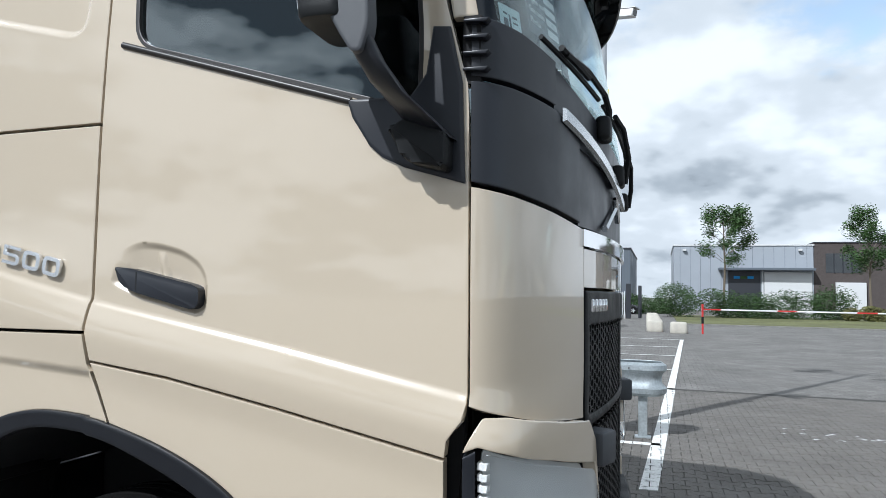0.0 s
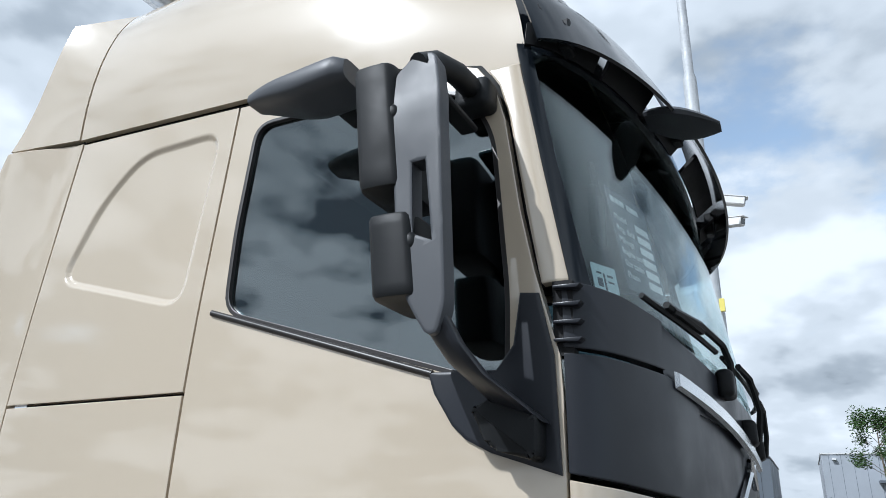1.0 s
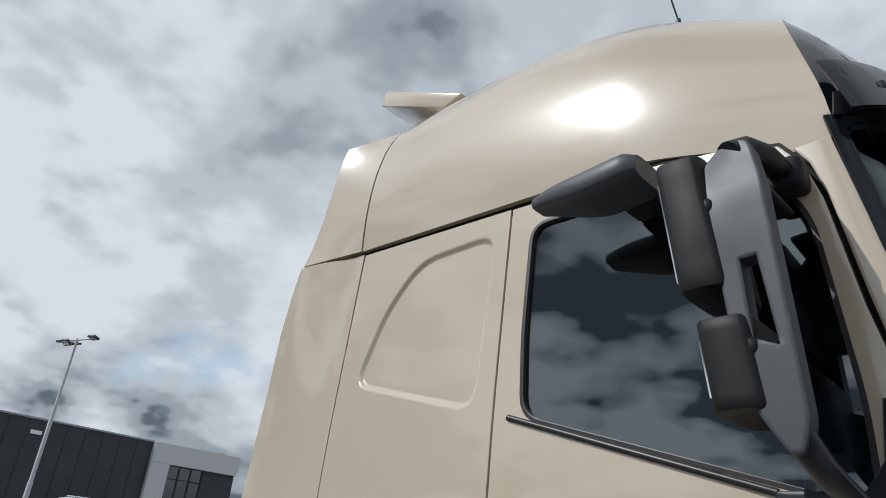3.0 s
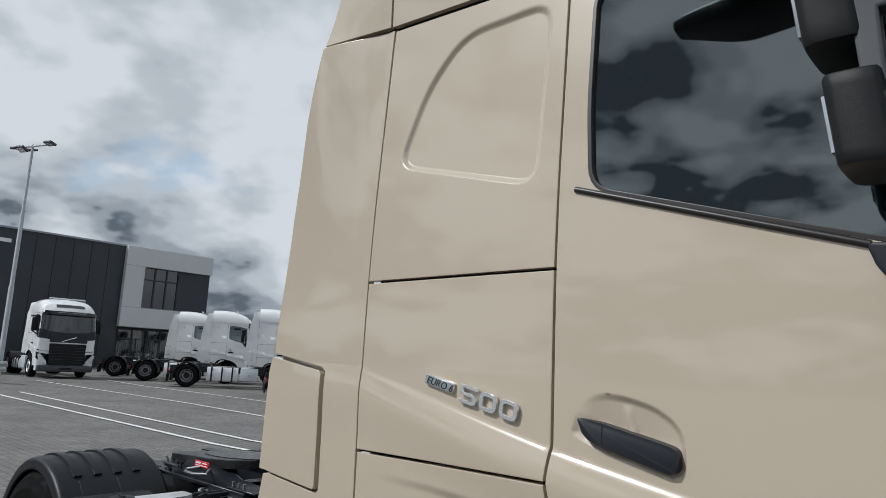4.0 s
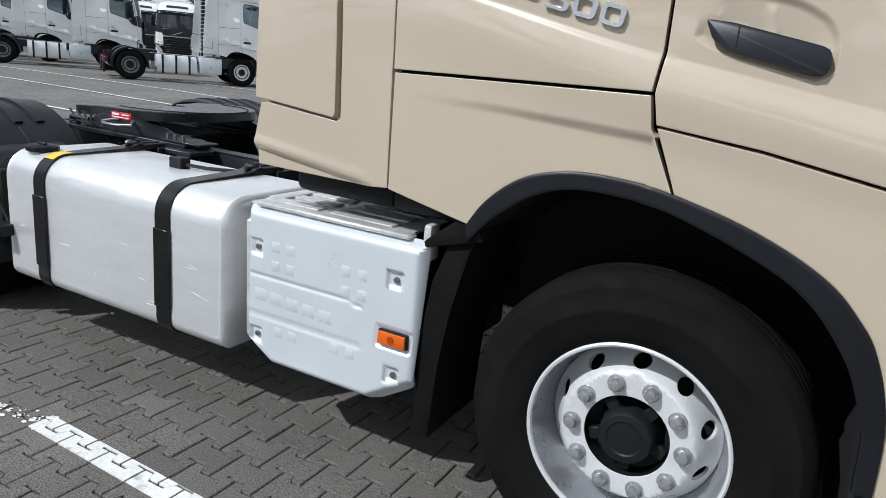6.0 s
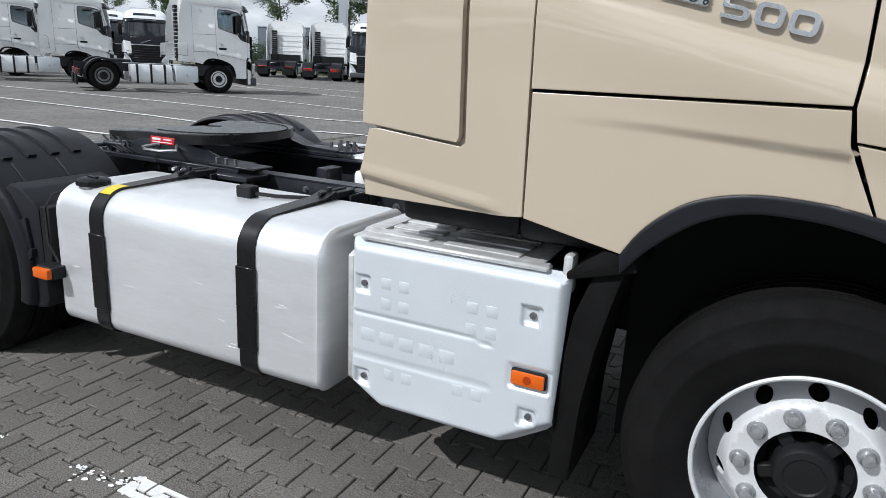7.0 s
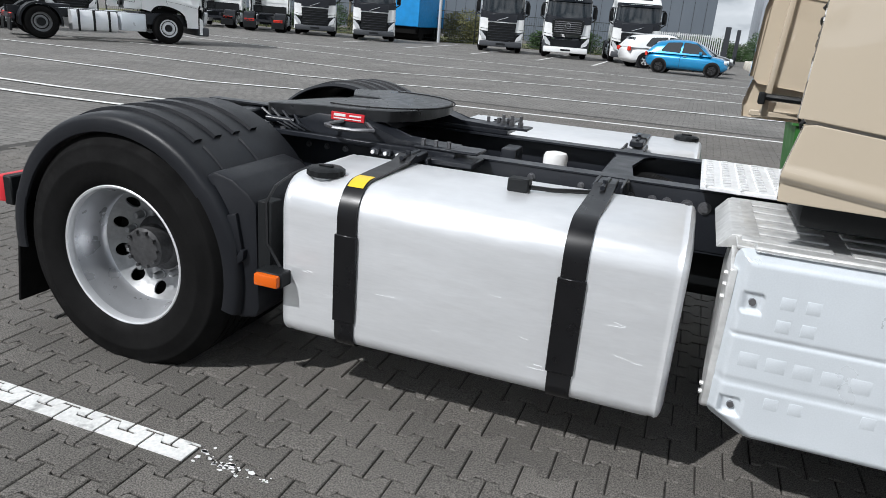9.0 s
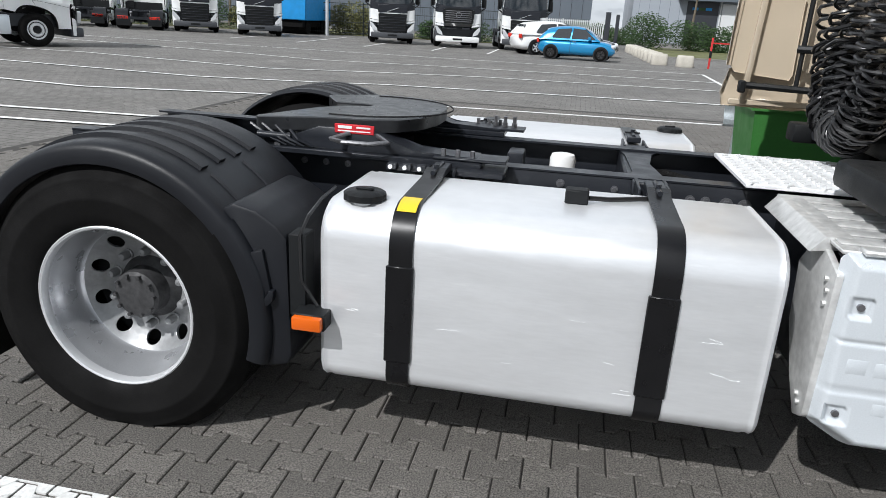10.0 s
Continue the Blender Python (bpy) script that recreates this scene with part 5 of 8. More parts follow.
# ---- frame, fifth wheel, catwalk ----
for y in (-1, 1):
    bm = bmesh.new()
    prism(bm, [(-4.55, 0.66), (-4.55, 0.915), (0.85, 0.915), (0.85, 0.66)], 0.388 * y, 0.398 * y, bevel=0.002)
    box(bm, -4.55, 0.85, min(0.31 * y, 0.398 * y), max(0.31 * y, 0.398 * y), 0.910, 0.920)
    box(bm, -4.55, 0.85, min(0.31 * y, 0.398 * y), max(0.31 * y, 0.398 * y), 0.656, 0.666)
    rail = part("frame_rail", bm, FRAME, truck, "dark grey steel frame rail")
    for x, z, r in ((-1.55, 0.845, 0.018), (-1.62, 0.845, 0.018), (-1.70, 0.85, 0.013), (-1.76, 0.85, 0.013), (-2.06, 0.865, 0.010), (-2.28, 0.87, 0.012), (-1.85, 0.85, 0.012),
                    (-2.62, 0.86, 0.012), (-2.85, 0.85, 0.014), (-2.92, 0.85, 0.014), (-3.2, 0.87, 0.010), (-3.3, 0.87, 0.010), (-3.4, 0.87, 0.010)):
        bm = cyl(bmesh.new(), (x, 0.396 * y, z), (x, 0.413 * y, z), r, 6)
        cyl(bm, (x, 0.396 * y, z), (x, 0.401 * y, z), r * 1.5, 14)
        part("frame_bolt", bm, STEEL, rail)
for x, w in ((-1.96, 0.05), (-3.15, 0.06), (-4.2, 0.06), (-0.9, 0.06)):
    bm = bmesh.new()
    box(bm, x - w, x + w, -0.39, 0.39, 0.68, 0.90, 0.01, 1)
    part("cross_member", bm, FRAME, truck)
bm = bmesh.new()
prism(bm, [(-2.02, -0.388), (-1.80, -0.388), (-1.86, -0.25), (-1.89, 0.0), (-1.86, 0.25), (-1.80, 0.388), (-2.02, 0.388), (-1.99, 0.20), (-1.98, -0.2)], 0.895, 0.909, axis=2)
part("cross_plate", bm, FRAME, truck)
# gearbox, shafts and lines between the rails
part("gearbox", box(bmesh.new(), -1.9, -0.5, -0.28, 0.30, 0.42, 0.74, 0.05, 2), BLACK_PLASTIC, truck)
part("drive_shaft", cyl(bmesh.new(), (-1.9, 0, 0.62), (-3.5, 0, 0.50), 0.06, 16), FRAME, truck)
part("axle_gear", box(bmesh.new(), -4.0, -3.55, -0.22, 0.22, 0.36, 0.70, 0.08, 3), FRAME, truck)
part("rear_axle", cyl(bmesh.new(), (-3.785, -0.9, 0.462), (-3.785, 0.9, 0.462), 0.07, 16), FRAME, truck)
part("air_vessel", box(bmesh.new(), -2.75, -2.40, -0.30, 0.02, 0.70, 0.82, 0.02, 2), FRAME, truck)
part("valve_block", box(bmesh.new(), -2.55, -2.47, 0.05, 0.20, 0.74, 0.90, 0.01, 2), FRAME, truck)
part("valve_block", box(bmesh.new(), -2.62, -2.02, 0.10, 0.34, 0.70, 0.80, 0.02, 2), FRAME, truck)
for k in range(7):
    y = -0.30 + 0.028 * k
    part("air_line", tube(bmesh.new(), [(-3.3, y, 0.80), (-2.6, y + 0.03, 0.84 + 0.01 * (k % 3)), (-2.1, y + 0.05, 0.82), (-1.8, y + 0.12, 0.85), (-1.4, y + 0.10, 0.83)], 0.011, 6), CABLE, truck)
for k in range(4):
    part("cable", tube(bmesh.new(), [(-1.95, 0.05 + 0.03 * k, 0.84), (-1.80, 0.06 + 0.03 * k, 0.855), (-1.66, -0.05 + 0.03 * k, 0.84), (-1.45, -0.1 + 0.03 * k, 0.82)], 0.009, 6), RUBBER, truck)
bm = lathe(bmesh.new(), [(0.060, 0.76), (0.062, 0.80), (0.062, 0.875), (0.054, 0.893), (0.03, 0.899), (0.001, 0.90)], (-2.285, 0.16, 0), 32, axis=2)
part("filter_canister", bm, WHITE, truck, "white air dryer cartridge")


def fifth_wheel():
    def top(x):
        return 1.078 - 0.018 * step3(-3.25, -3.62, x)
    outl = [(-3.60, -0.455), (-3.57, -0.485), (-3.34, -0.495), (-3.12, -0.475), (-2.98, -0.40), (-2.90, -0.27), (-2.865, -0.10), (-2.862, 0.10), (-2.90, 0.27), (-2.98, 0.40), (-3.12, 0.475), (-3.34, 0.495),
            (-3.57, 0.485), (-3.60, 0.455), (-3.44, 0.13), (-3.32, 0.055), (-3.24, 0.05), (-3.20, 0.0), (-3.24, -0.05), (-3.32, -0.055), (-3.44, -0.13)]
    bm = panel(rounded(outl, 0.03, 3)[::-1], lambda x, y: (x, y, top(x)), (), step=0.035, thick=0.055, edge=0.008)
    p = part("fifth_wheel", bm, GREASE, truck, "greasy black fifth wheel coupling plate")
    for r in (0.40,):
        bm = bmesh.new()
        pts = [(-3.22 + r * math.cos(q), r * math.sin(q), 1.0795) for q in [radians(-100 + 8 * k) for k in range(26)]]
        tube(bm, pts, 0.004, 5)
        part("grease_groove", bm, DARK, p)
    bm = bmesh.new()
    box(bm, -3.40, -3.16, -0.055, 0.055, 1.0, 1.068, 0.01, 1)
    part("lock_jaw", bm, DARK, p)
    for y in (-1, 1):
        bm = bmesh.new()
        prism(bm, [(-3.62, 0.945), (-2.62, 0.945), (-2.62, 0.962), (-2.88, 0.965), (-2.98, 1.00), (-3.08, 1.04), (-3.30, 1.04), (-3.40, 1.0), (-3.55, 0.965), (-3.62, 0.962)], min(0.36 * y, 0.50 * y), max(0.36 * y, 0.50 * y), bevel=0.006)
        box(bm, -3.70, -2.60, min(0.34 * y, 0.53 * y), max(0.34 * y, 0.53 * y), 0.921, 0.946, 0.004, 1)
        part("plinth", bm, FRAME, p)
        for x in (-2.64, -2.70, -2.76, -3.48, -3.55):
            bm = bmesh.new()
            cyl(bm, (x, 0.50 * y, 0.940), (x, 0.50 * y, 0.958), 0.016, 6)
            cyl(bm, (x, 0.50 * y, 0.958), (x, 0.50 * y, 0.990), 0.010, 8)
            part("plinth_bolt", bm, STEEL, p)
    for y in (-1, 1):
        bm = box(bmesh.new(), -2.80, -2.50, min(0.38 * y, 0.52 * y), max(0.38 * y, 0.52 * y), 0.947, 0.960, 0.004, 1)
        part("mounting_plate", bm, FRAME, p)
    for x in (-2.56, -2.61, -2.66):
        bm = bmesh.new()
        cyl(bm, (x, 0.46, 0.96), (x, 0.46, 0.982), 0.016, 6)
        cyl(bm, (x, 0.46, 0.98), (x, 0.46, 1.015), 0.010, 8)
        part("plate_bolt", bm, STEEL, p)
    bm = tube(bmesh.new(), [(-3.04, -0.50, 1.02), (-2.98, -0.56, 1.004), (-3.05, -0.60, 1.0), (-3.16, -0.60, 1.0), (-3.22, -0.56, 1.003), (-3.16, -0.50, 1.02)], 0.010, 8)
    part("release_handle", bm, STEEL, p)
    bm = box(bmesh.new(), -3.225, -3.055, -0.5035, -0.494, 1.020, 1.058, 0.002, 1)
    part("maker_plate", bm, RED, p, "red maker's plate with white bars")
    for x0, x1, z0, z1 in ((-3.21, -3.15, 1.040, 1.052), (-3.13, -3.07, 1.043, 1.050), (-3.21, -3.07, 1.028, 1.033)):
        bm = box(bmesh.new(), x0, x1, -0.505, -0.5033, z0, z1)
        part("plate_bar", bm, WHITE, p)
    bm = bmesh.new()
    for k in range(4):
        tube(bm, [(-3.60 + 0.05 * k, -0.50 + 0.01 * k, 1.03), (-3.50 + 0.04 * k, -0.52, 0.98), (-3.44 + 0.04 * k, -0.50, 0.95)], 0.007, 6)
    cyl(bm, (-3.56, -0.52, 0.99), (-3.42, -0.50, 0.985), 0.016, 10)
    part("lubrication_lines", bm, FRAME, p)


fifth_wheel()
bm = bmesh.new()
box(bm, -2.98, -2.50, -0.58, -0.41, 0.895, 0.925, 0.006, 1)
for k in range(4):
    box(bm, -2.97 + 0.06 * k, -2.93 + 0.06 * k, -0.60, -0.575, 0.905, 0.935, 0.004, 1)
part("line_bracket", bm, FRAME, truck)
for k in range(4):
    bm = cyl(bmesh.new(), (-2.955 + 0.06 * k, -0.598, 0.92), (-2.955 + 0.06 * k, -0.612, 0.92), 0.009, 8)
    part("line_screw", bm, RIM, truck)

bm = box(bmesh.new(), -1.585, -1.00, -0.50, 0.18, 0.940, 0.958, 0.003, 1)
walkway = part("catwalk", bm, ALU_PALE, truck, "aluminium catwalk plate with raised treads")
tread = bmesh.new()
for i in range(9):
    for j in range(17):
        x, y = -1.555 + 0.065 * i, -0.49 + 0.06 * j + (0.03 if i % 2 else 0)
        if y > 0.16:
            continue
        box(tread, -0.018, 0.018, -0.007, 0.007, 0, 0.007, 0.0, 1, m=Matrix.Translation((x, y, 0.957)) @ pose(0, 0, 0, 0, 0, 35))
tagged(part("tread_pattern", tread, ALU_PALE, walkway), kind="stuff")
bm = bmesh.new()
box(bm, -0.90, -0.55, -1.14, 1.14, 0.985, 1.10, 0.03, 2)
box(bm, -1.32, -0.89, -1.14, -0.56, 0.99, 1.095, 0.03, 2)
part("cab_underside", bm, BLACK_PLASTIC, truck, "black plastic cab underside")

# ---- cab rear: wall, braces, coiled lines ----
bm = bmesh.new()
box(bm, -0.885, -0.868, -1.15, 1.15, 1.10, 3.62, 0.01, 1)
for y in (-0.7, -0.2, 0.3, 0.8):
    box(bm, -0.897, -0.884, y - 0.04, y + 0.04, 1.2, 3.4, 0.005, 1)
part("cab_rear_wall", bm, PAINT, truck)
for side in (-1, 1):
    fix = (lambda b: b) if side < 0 else flipped
    bm = bmesh.new()
    prism(bm, [(-1.30, 1.10), (-1.265, 1.10), (-1.18, 2.95), (-1.21, 2.95)], -1.215, -1.185, bevel=0.006)
    box(bm, -1.36, -0.90, -1.215, -1.19, 1.095, 1.13, 0.006, 1)
    part("fairing_flange", fix(bm), PAINT, truck)
    bm = bmesh.new()
    tube(bm, [(-1.02, -1.13, 1.20), (-1.02, -1.13, 3.0)], 0.014, 8)
    tube(bm, [(-1.31, -1.15, 1.215), (-0.90, -1.10, 1.205)], 0.020, 8)
    box(bm, -1.33, -1.29, -1.17, -1.12, 1.17, 1.24, 0.008, 1)
    tube(bm, [(-1.05, -1.13, 1.43), (-0.88, -1.05, 1.43)], 0.022, 8)
    part("fairing_brace", fix(bm), BLACK_PLASTIC, truck, "black fairing brace")


def coil(name, a, b, sag, turns, r, wire, material, seed):
    rnd = random.Random(seed)
    bm = bmesh.new()
    pts = []
    n = turns * 10
    a, b = Vector(a), Vector(b)
    for i in range(n + 1):
        t = i / n
        c = a.lerp(b, t) + Vector((0, 0, -sag * 4 * t * (1 - t)))
        q = turns * math.tau * t
        wob = 1 + 0.22 * math.sin(31 * t + seed) * math.sin(7 * t + 2 * seed)
        dx = (b - a) + Vector((0, 0, -sag * 4 * (1 - 2 * t)))
        u, v = frame_of(dx)
        pts.append(c + (u * math.cos(q) + v * math.sin(q)) * r * wob + Vector((rnd.uniform(-1, 1), rnd.uniform(-1, 1), rnd.uniform(-1, 1))) * 0.005)
    tube(bm, pts, wire, 6)
    part(name, bm, material, truck, "black coiled air and electric line")


coil("coiled_line", (-1.02, 0.62, 1.95), (-1.00, 0.30, 1.95), 0.80, 44, 0.055, 0.0085, CABLE, 1)
coil("coiled_line", (-1.10, 0.50, 1.85), (-1.08, 0.00, 1.90), 0.76, 40, 0.068, 0.0090, CABLE, 2)
coil("coiled_line", (-1.04, 0.35, 1.80), (-1.10, -0.20, 1.85), 0.70, 38, 0.072, 0.0085, CABLE, 3)
coil("coiled_line", (-1.14, 0.25, 1.75), (-1.12, -0.30, 1.75), 0.62, 32, 0.062, 0.0085, CABLE, 4)
coil("coiled_line", (-1.00, 0.55, 1.50), (-1.02, 0.05, 1.45), 0.36, 26, 0.080, 0.0090, CABLE, 5)
coil("coiled_line", (-1.10, 0.40, 1.46), (-1.08, -0.25, 1.42), 0.34, 28, 0.088, 0.0085, CABLE, 6)
coil("coiled_line", (-1.05, 0.15, 1.90), (-1.05, -0.28, 1.60), 0.52, 26, 0.060, 0.0085, CABLE, 7)
bm = tube(bmesh.new(), [(-1.05, 0.78, 1.9), (-1.08, 0.80, 1.82), (-1.05, 0.76, 1.76)], 0.016, 8)
part("blue_coupling", bm, mat("blue_plastic", (0.02, 0.15, 0.5), 0.4), truck)
bm = tube(bmesh.new(), [(-1.05, 0.35, 1.9), (-1.08, 0.36, 1.80)], 0.016, 8)
part("red_coupling", bm, RED, truck)
bm = box(bmesh.new(), -1.10, -0.95, 0.72, 0.86, 0.96, 1.06, 0.015, 2)
part("connector_box", bm, BLACK_PLASTIC, truck)
bm = box(bmesh.new(), -1.02, -0.90, 0.55, 0.72, 0.98, 1.10, 0.03, 2)
part("washer_bottle", bm, GREY_PLASTIC, truck)


# ---- mirrors on the near and far doors ----
def ringed(bm, rows):
    """Skins a row of closed rings and closes both ends."""
    n = len(rows[0])
    for p, q in zip(rows, rows[1:]):
        for k in range(n):
            bm.faces.new((p[k], p[(k + 1) % n], q[(k + 1) % n], q[k]))
    bm.faces.new(rows[0]), bm.faces.new(rows[-1][::-1])
    return bm


def squircle(q, e):
    c, s = math.cos(q), math.sin(q)
    return math.copysign(abs(c) ** (2 / e), c), math.copysign(abs(s) ** (2 / e), s)


def mirrors(side):
    fix = (lambda b: b) if side < 0 else flipped
    ARM_Y = -1.52
    outl = rounded([(0.742, 2.725), (0.795, 2.778), (0.850, 2.772), (0.872, 2.66), (0.902, 2.16), (0.885, 2.10), (0.862, 2.10), (0.835, 2.14), (0.792, 2.215)], 0.022, 3)
    slot = [(0.812, 2.482), (0.845, 2.484), (0.868, 2.295), (0.822, 2.315)]
    bm = panel(outl, lambda x, z: (x, ARM_Y + 0.02 * step3(2.6, 2.78, z), z), (slot,), step=0.02, thick=0.050, edge=0.008)
    arm = part("door_mirror", fix(bm), GREY_PLASTIC, truck, "dark grey door mirror unit with two heads on one arm")
    lower = bmesh.new()
    stations = [((0.868, -1.487, 2.15), 0.030, 0.022), ((0.885, -1.470, 2.10), 0.036, 0.030), ((0.912, -1.415, 2.045), 0.042, 0.036), ((0.945, -1.335, 2.005), 0.052, 0.045), ((0.965, -1.26, 1.975), 0.062, 0.055)]
    rows = [[lower.verts.new(Vector(c) + Vector((a * squircle(q, 3)[0], b * squircle(q, 3)[1], -0.35 * a * squircle(q, 3)[0]))) for q in [(k + 0.5) * math.tau / 16 for k in range(16)]] for c, a, b in stations]
    part("arm_foot", fix(ringed(lower, rows)), GREY_PAINT, arm)
    bm = bmesh.new()
    prism(bm, rounded([(0.865, 1.985), (0.93, 2.005), (1.015, 1.975), (1.015, 1.875), (0.915, 1.90)], 0.02, 3), -1.325, -1.24, bevel=0.012)
    part("arm_socket", fix(bm), BLACK_PLASTIC, arm)
    bm = bmesh.new()
    tube(bm, [(0.805, -1.495, 2.745), (0.825, -1.45, 2.775), (0.835, -1.36, 2.800), (0.835, -1.24, 2.815)], 0.030, 12)
    box(bm, 0.785, 0.885, -1.275, -1.195, 2.755, 2.845, 0.02, 3)
    box(bm, 0.80, 0.85, -1.49, -1.25, 2.685, 2.705, 0.006, 1)
    part("upper_bracket", fix(bm), BLACK_PLASTIC, arm)
    for z0, z1, xb, xt in ((2.432, 2.760, 0.690, 0.648), (2.180, 2.368, 0.742, 0.718)):
        bm = bmesh.new()
        rows = []
        for i in range(13):
            t = i / 12
            w = (0.86, 0.96, 1.0)[min(i, 2)] if i < 6 else (0.86, 0.96, 1.0)[min(12 - i, 2)]
            t = (0.0, 0.012, 0.05, 0.16, 0.30, 0.42, 0.5, 0.58, 0.70, 0.84, 0.95, 0.988, 1.0)[i]
            xr = xb + (xt - xb) * t
            rows.append([bm.verts.new((xr + 0.045 + 0.058 * w * squircle(q, 5.0)[0], -1.430 + 0.100 * w * squircle(q, 5.0)[1], z0 + (z1 - z0) * t)) for q in [j * math.tau / 24 for j in range(24)]])
        head = part("mirror_head", fix(ringed(bm, rows)), BLACK_PLASTIC, arm, "dark mirror housing")
        bm = box(bmesh.new(), -0.003, 0.003, -0.066, 0.066, -(z1 - z0) / 2 + 0.035, (z1 - z0) / 2 - 0.035, m=Matrix.Translation(((xb + xt) / 2 - 0.0145, -1.430, (z0 + z1) / 2)) @ pose(0, 0, 0, 0, math.degrees(math.atan2(xt - xb, z1 - z0)), 0))
        part("mirror_glass", fix(bm), CHROME, head, "mirror glass")
        bm = bmesh.new()
        lathe(bm, [(0.024, -1.48), (0.024, -1.512), (0.020, -1.520), (0.012, -1.524), (0.001, -1.525)], ((xb + xt) / 2 + 0.080, 0, (z0 + z1) / 2 + 0.025), 24)
        part("mirror_joint", fix(bm), BLACK_PLASTIC, head)
    # kerb mirror over the window
    bm = bmesh.new()
    rows = []
    for k in range(13):
        t = k / 12
        x = 0.207 + 0.350 * t
        w = (0.42 + 0.58 * math.sin(math.pi / 2 * min(1.0, 1.5 * t))) * (1 - 0.22 * step3(0.90, 1.0, t))
        zc = 2.853 - 0.020 * step3(0, 0.6, t) + 0.012 * step3(0.5, 1, t)
        rows.append([bm.verts.new((x, -1.385 + 0.088 * w * squircle(q, 4.0)[0], zc + 0.040 * w * squircle(q, 4.0)[1])) for q in [j * math.tau / 20 for j in range(20)]])
    kerb = part("kerb_mirror", fix(ringed(bm, rows)), GREY_PLASTIC, truck, "dark grey kerb view mirror above the door")
    bm = box(bmesh.new(), 0.42, 0.53, -1.31, -1.19, 2.82, 2.875, 0.015, 2)
    part("kerb_bracket", fix(bm), BLACK_PLASTIC, kerb)


for side in (-1, 1):
    mirrors(side)


# ---- front: visor, wipers, grille, lamps, bumper ----
def visor_at(u, v):
    """v 0 at the top edge, 1 at the lower edge."""
    z = 3.170 - 0.215 * v
    x, y, zz = across(u * 1.04, z)
    return (x + 0.030 + (0.035 + 0.055 * (1 - u * u)) * v ** 0.8, y * (1 + 0.012 * v), z - 0.01 * (1 - u * u) * v)


visor = part("sun_visor", sheet(bmesh.new(), visor_at, 48, 12, 0.010), SMOKED, truck, "smoked dark sun visor across the windscreen")
for u in (-0.80, -0.27, 0.27, 0.80):
    bm = bmesh.new()
    a, b = Vector(across(u, 3.02)), Vector(visor_at(u, 0.7))
    tube(bm, [a, b - Vector((0.02, 0, 0))], 0.014, 8)
    box(bm, b.x - 0.05, b.x - 0.016, b.y - 0.03, b.y + 0.03, b.z - 0.05, b.z + 0.05, 0.006, 1)
    part("visor_bracket", bm, BLACK_PLASTIC, visor)
for u in (-0.88, 0.88):
    p = Vector(visor_at(u, 0.28)) + Vector((0.004, -0.004 if u < 0 else 0.004, 0))
    bm = bmesh.new()
    e1 = (Vector(visor_at(u + 0.01, 0.28)) - Vector(visor_at(u - 0.01, 0.28))).normalized()
    e2 = (Vector(visor_at(u, 0.33)) - Vector(visor_at(u, 0.23))).normalized()
    ring = [p + (e1 * math.cos(q) + e2 * math.sin(q)) * 0.036 for q in [k * math.tau / 32 for k in range(33)]]
    tube(bm, ring, 0.003, 5)
    part("marker_lamp", bm, BLACK_PLASTIC, visor)
for u0, u1 in ((-1.0, -0.68), (-0.64, -0.44), (-0.35, -0.23), (-0.14, 0.14), (0.23, 0.35), (0.44, 0.64), (0.68, 1.0)):
    bm = bmesh.new()
    n = max(2, int((u1 - u0) * 24))
    rows = [[bm.verts.new(p) for p in (Vector(across(u, 2.975, 0.004)), Vector(visor_at(u, 0.62)) - Vector((0.012, 0, 0)))] for u in [u0 + (u1 - u0) * k / n for k in range(n + 1)]]
    for p, q in zip(rows, rows[1:]):
        bm.faces.new((p[0], p[1], q[1], q[0]))
    thicken(bm, 0.012)
    part("visor_carrier", bm, BLACK_PLASTIC, visor)
# front mirror high on the near corner
bm = bmesh.new()
tube(bm, [(1.05, -0.62, 3.03), (1.12, -0.62, 3.02), (1.22, -0.62, 2.985)], 0.022, 8)
fm = part("front_mirror", bm, BLACK_PLASTIC, truck, "dark front view mirror on a short arm")
bm = bmesh.new()
rows = []
for k in range(9):
    t = k / 8
    rows.append([bm.verts.new((1.17 + 0.22 * t, -0.62 + 0.10 * math.sin(math.pi * (0.2 + 0.7 * t)) * math.cos(q), 2.985 - 0.07 * t + 0.03 * max(-0.5, math.sin(q)) * math.sin(math.pi * (0.25 + 0.65 * t)))) for q in [j * math.tau / 14 for j in range(14)]])
for p, q in zip(rows, rows[1:]):
    for k in range(14):
        bm.faces.new((p[k], p[(k + 1) % 14], q[(k + 1) % 14], q[k]))
bm.faces.new(rows[0]), bm.faces.new(rows[-1][::-1])
part("mirror_shell", bm, GREY_PLASTIC, fm)

def wiper(pts, arm_pts):
    bm = bmesh.new()
    blade = [Vector(across(u, z, 0.014)) for u, z in pts]
    tube(bm, blade, 0.008, 6)
    tube(bm, [p + Vector((0.012, -0.004, 0.012)) for p in blade[1:-1]], 0.010, 6)
    tube(bm, [Vector(across(u, z, o)) for u, z, o in arm_pts], 0.010, 6)
    part("wiper", bm, BLACK_PLASTIC, truck, "black windscreen wiper")


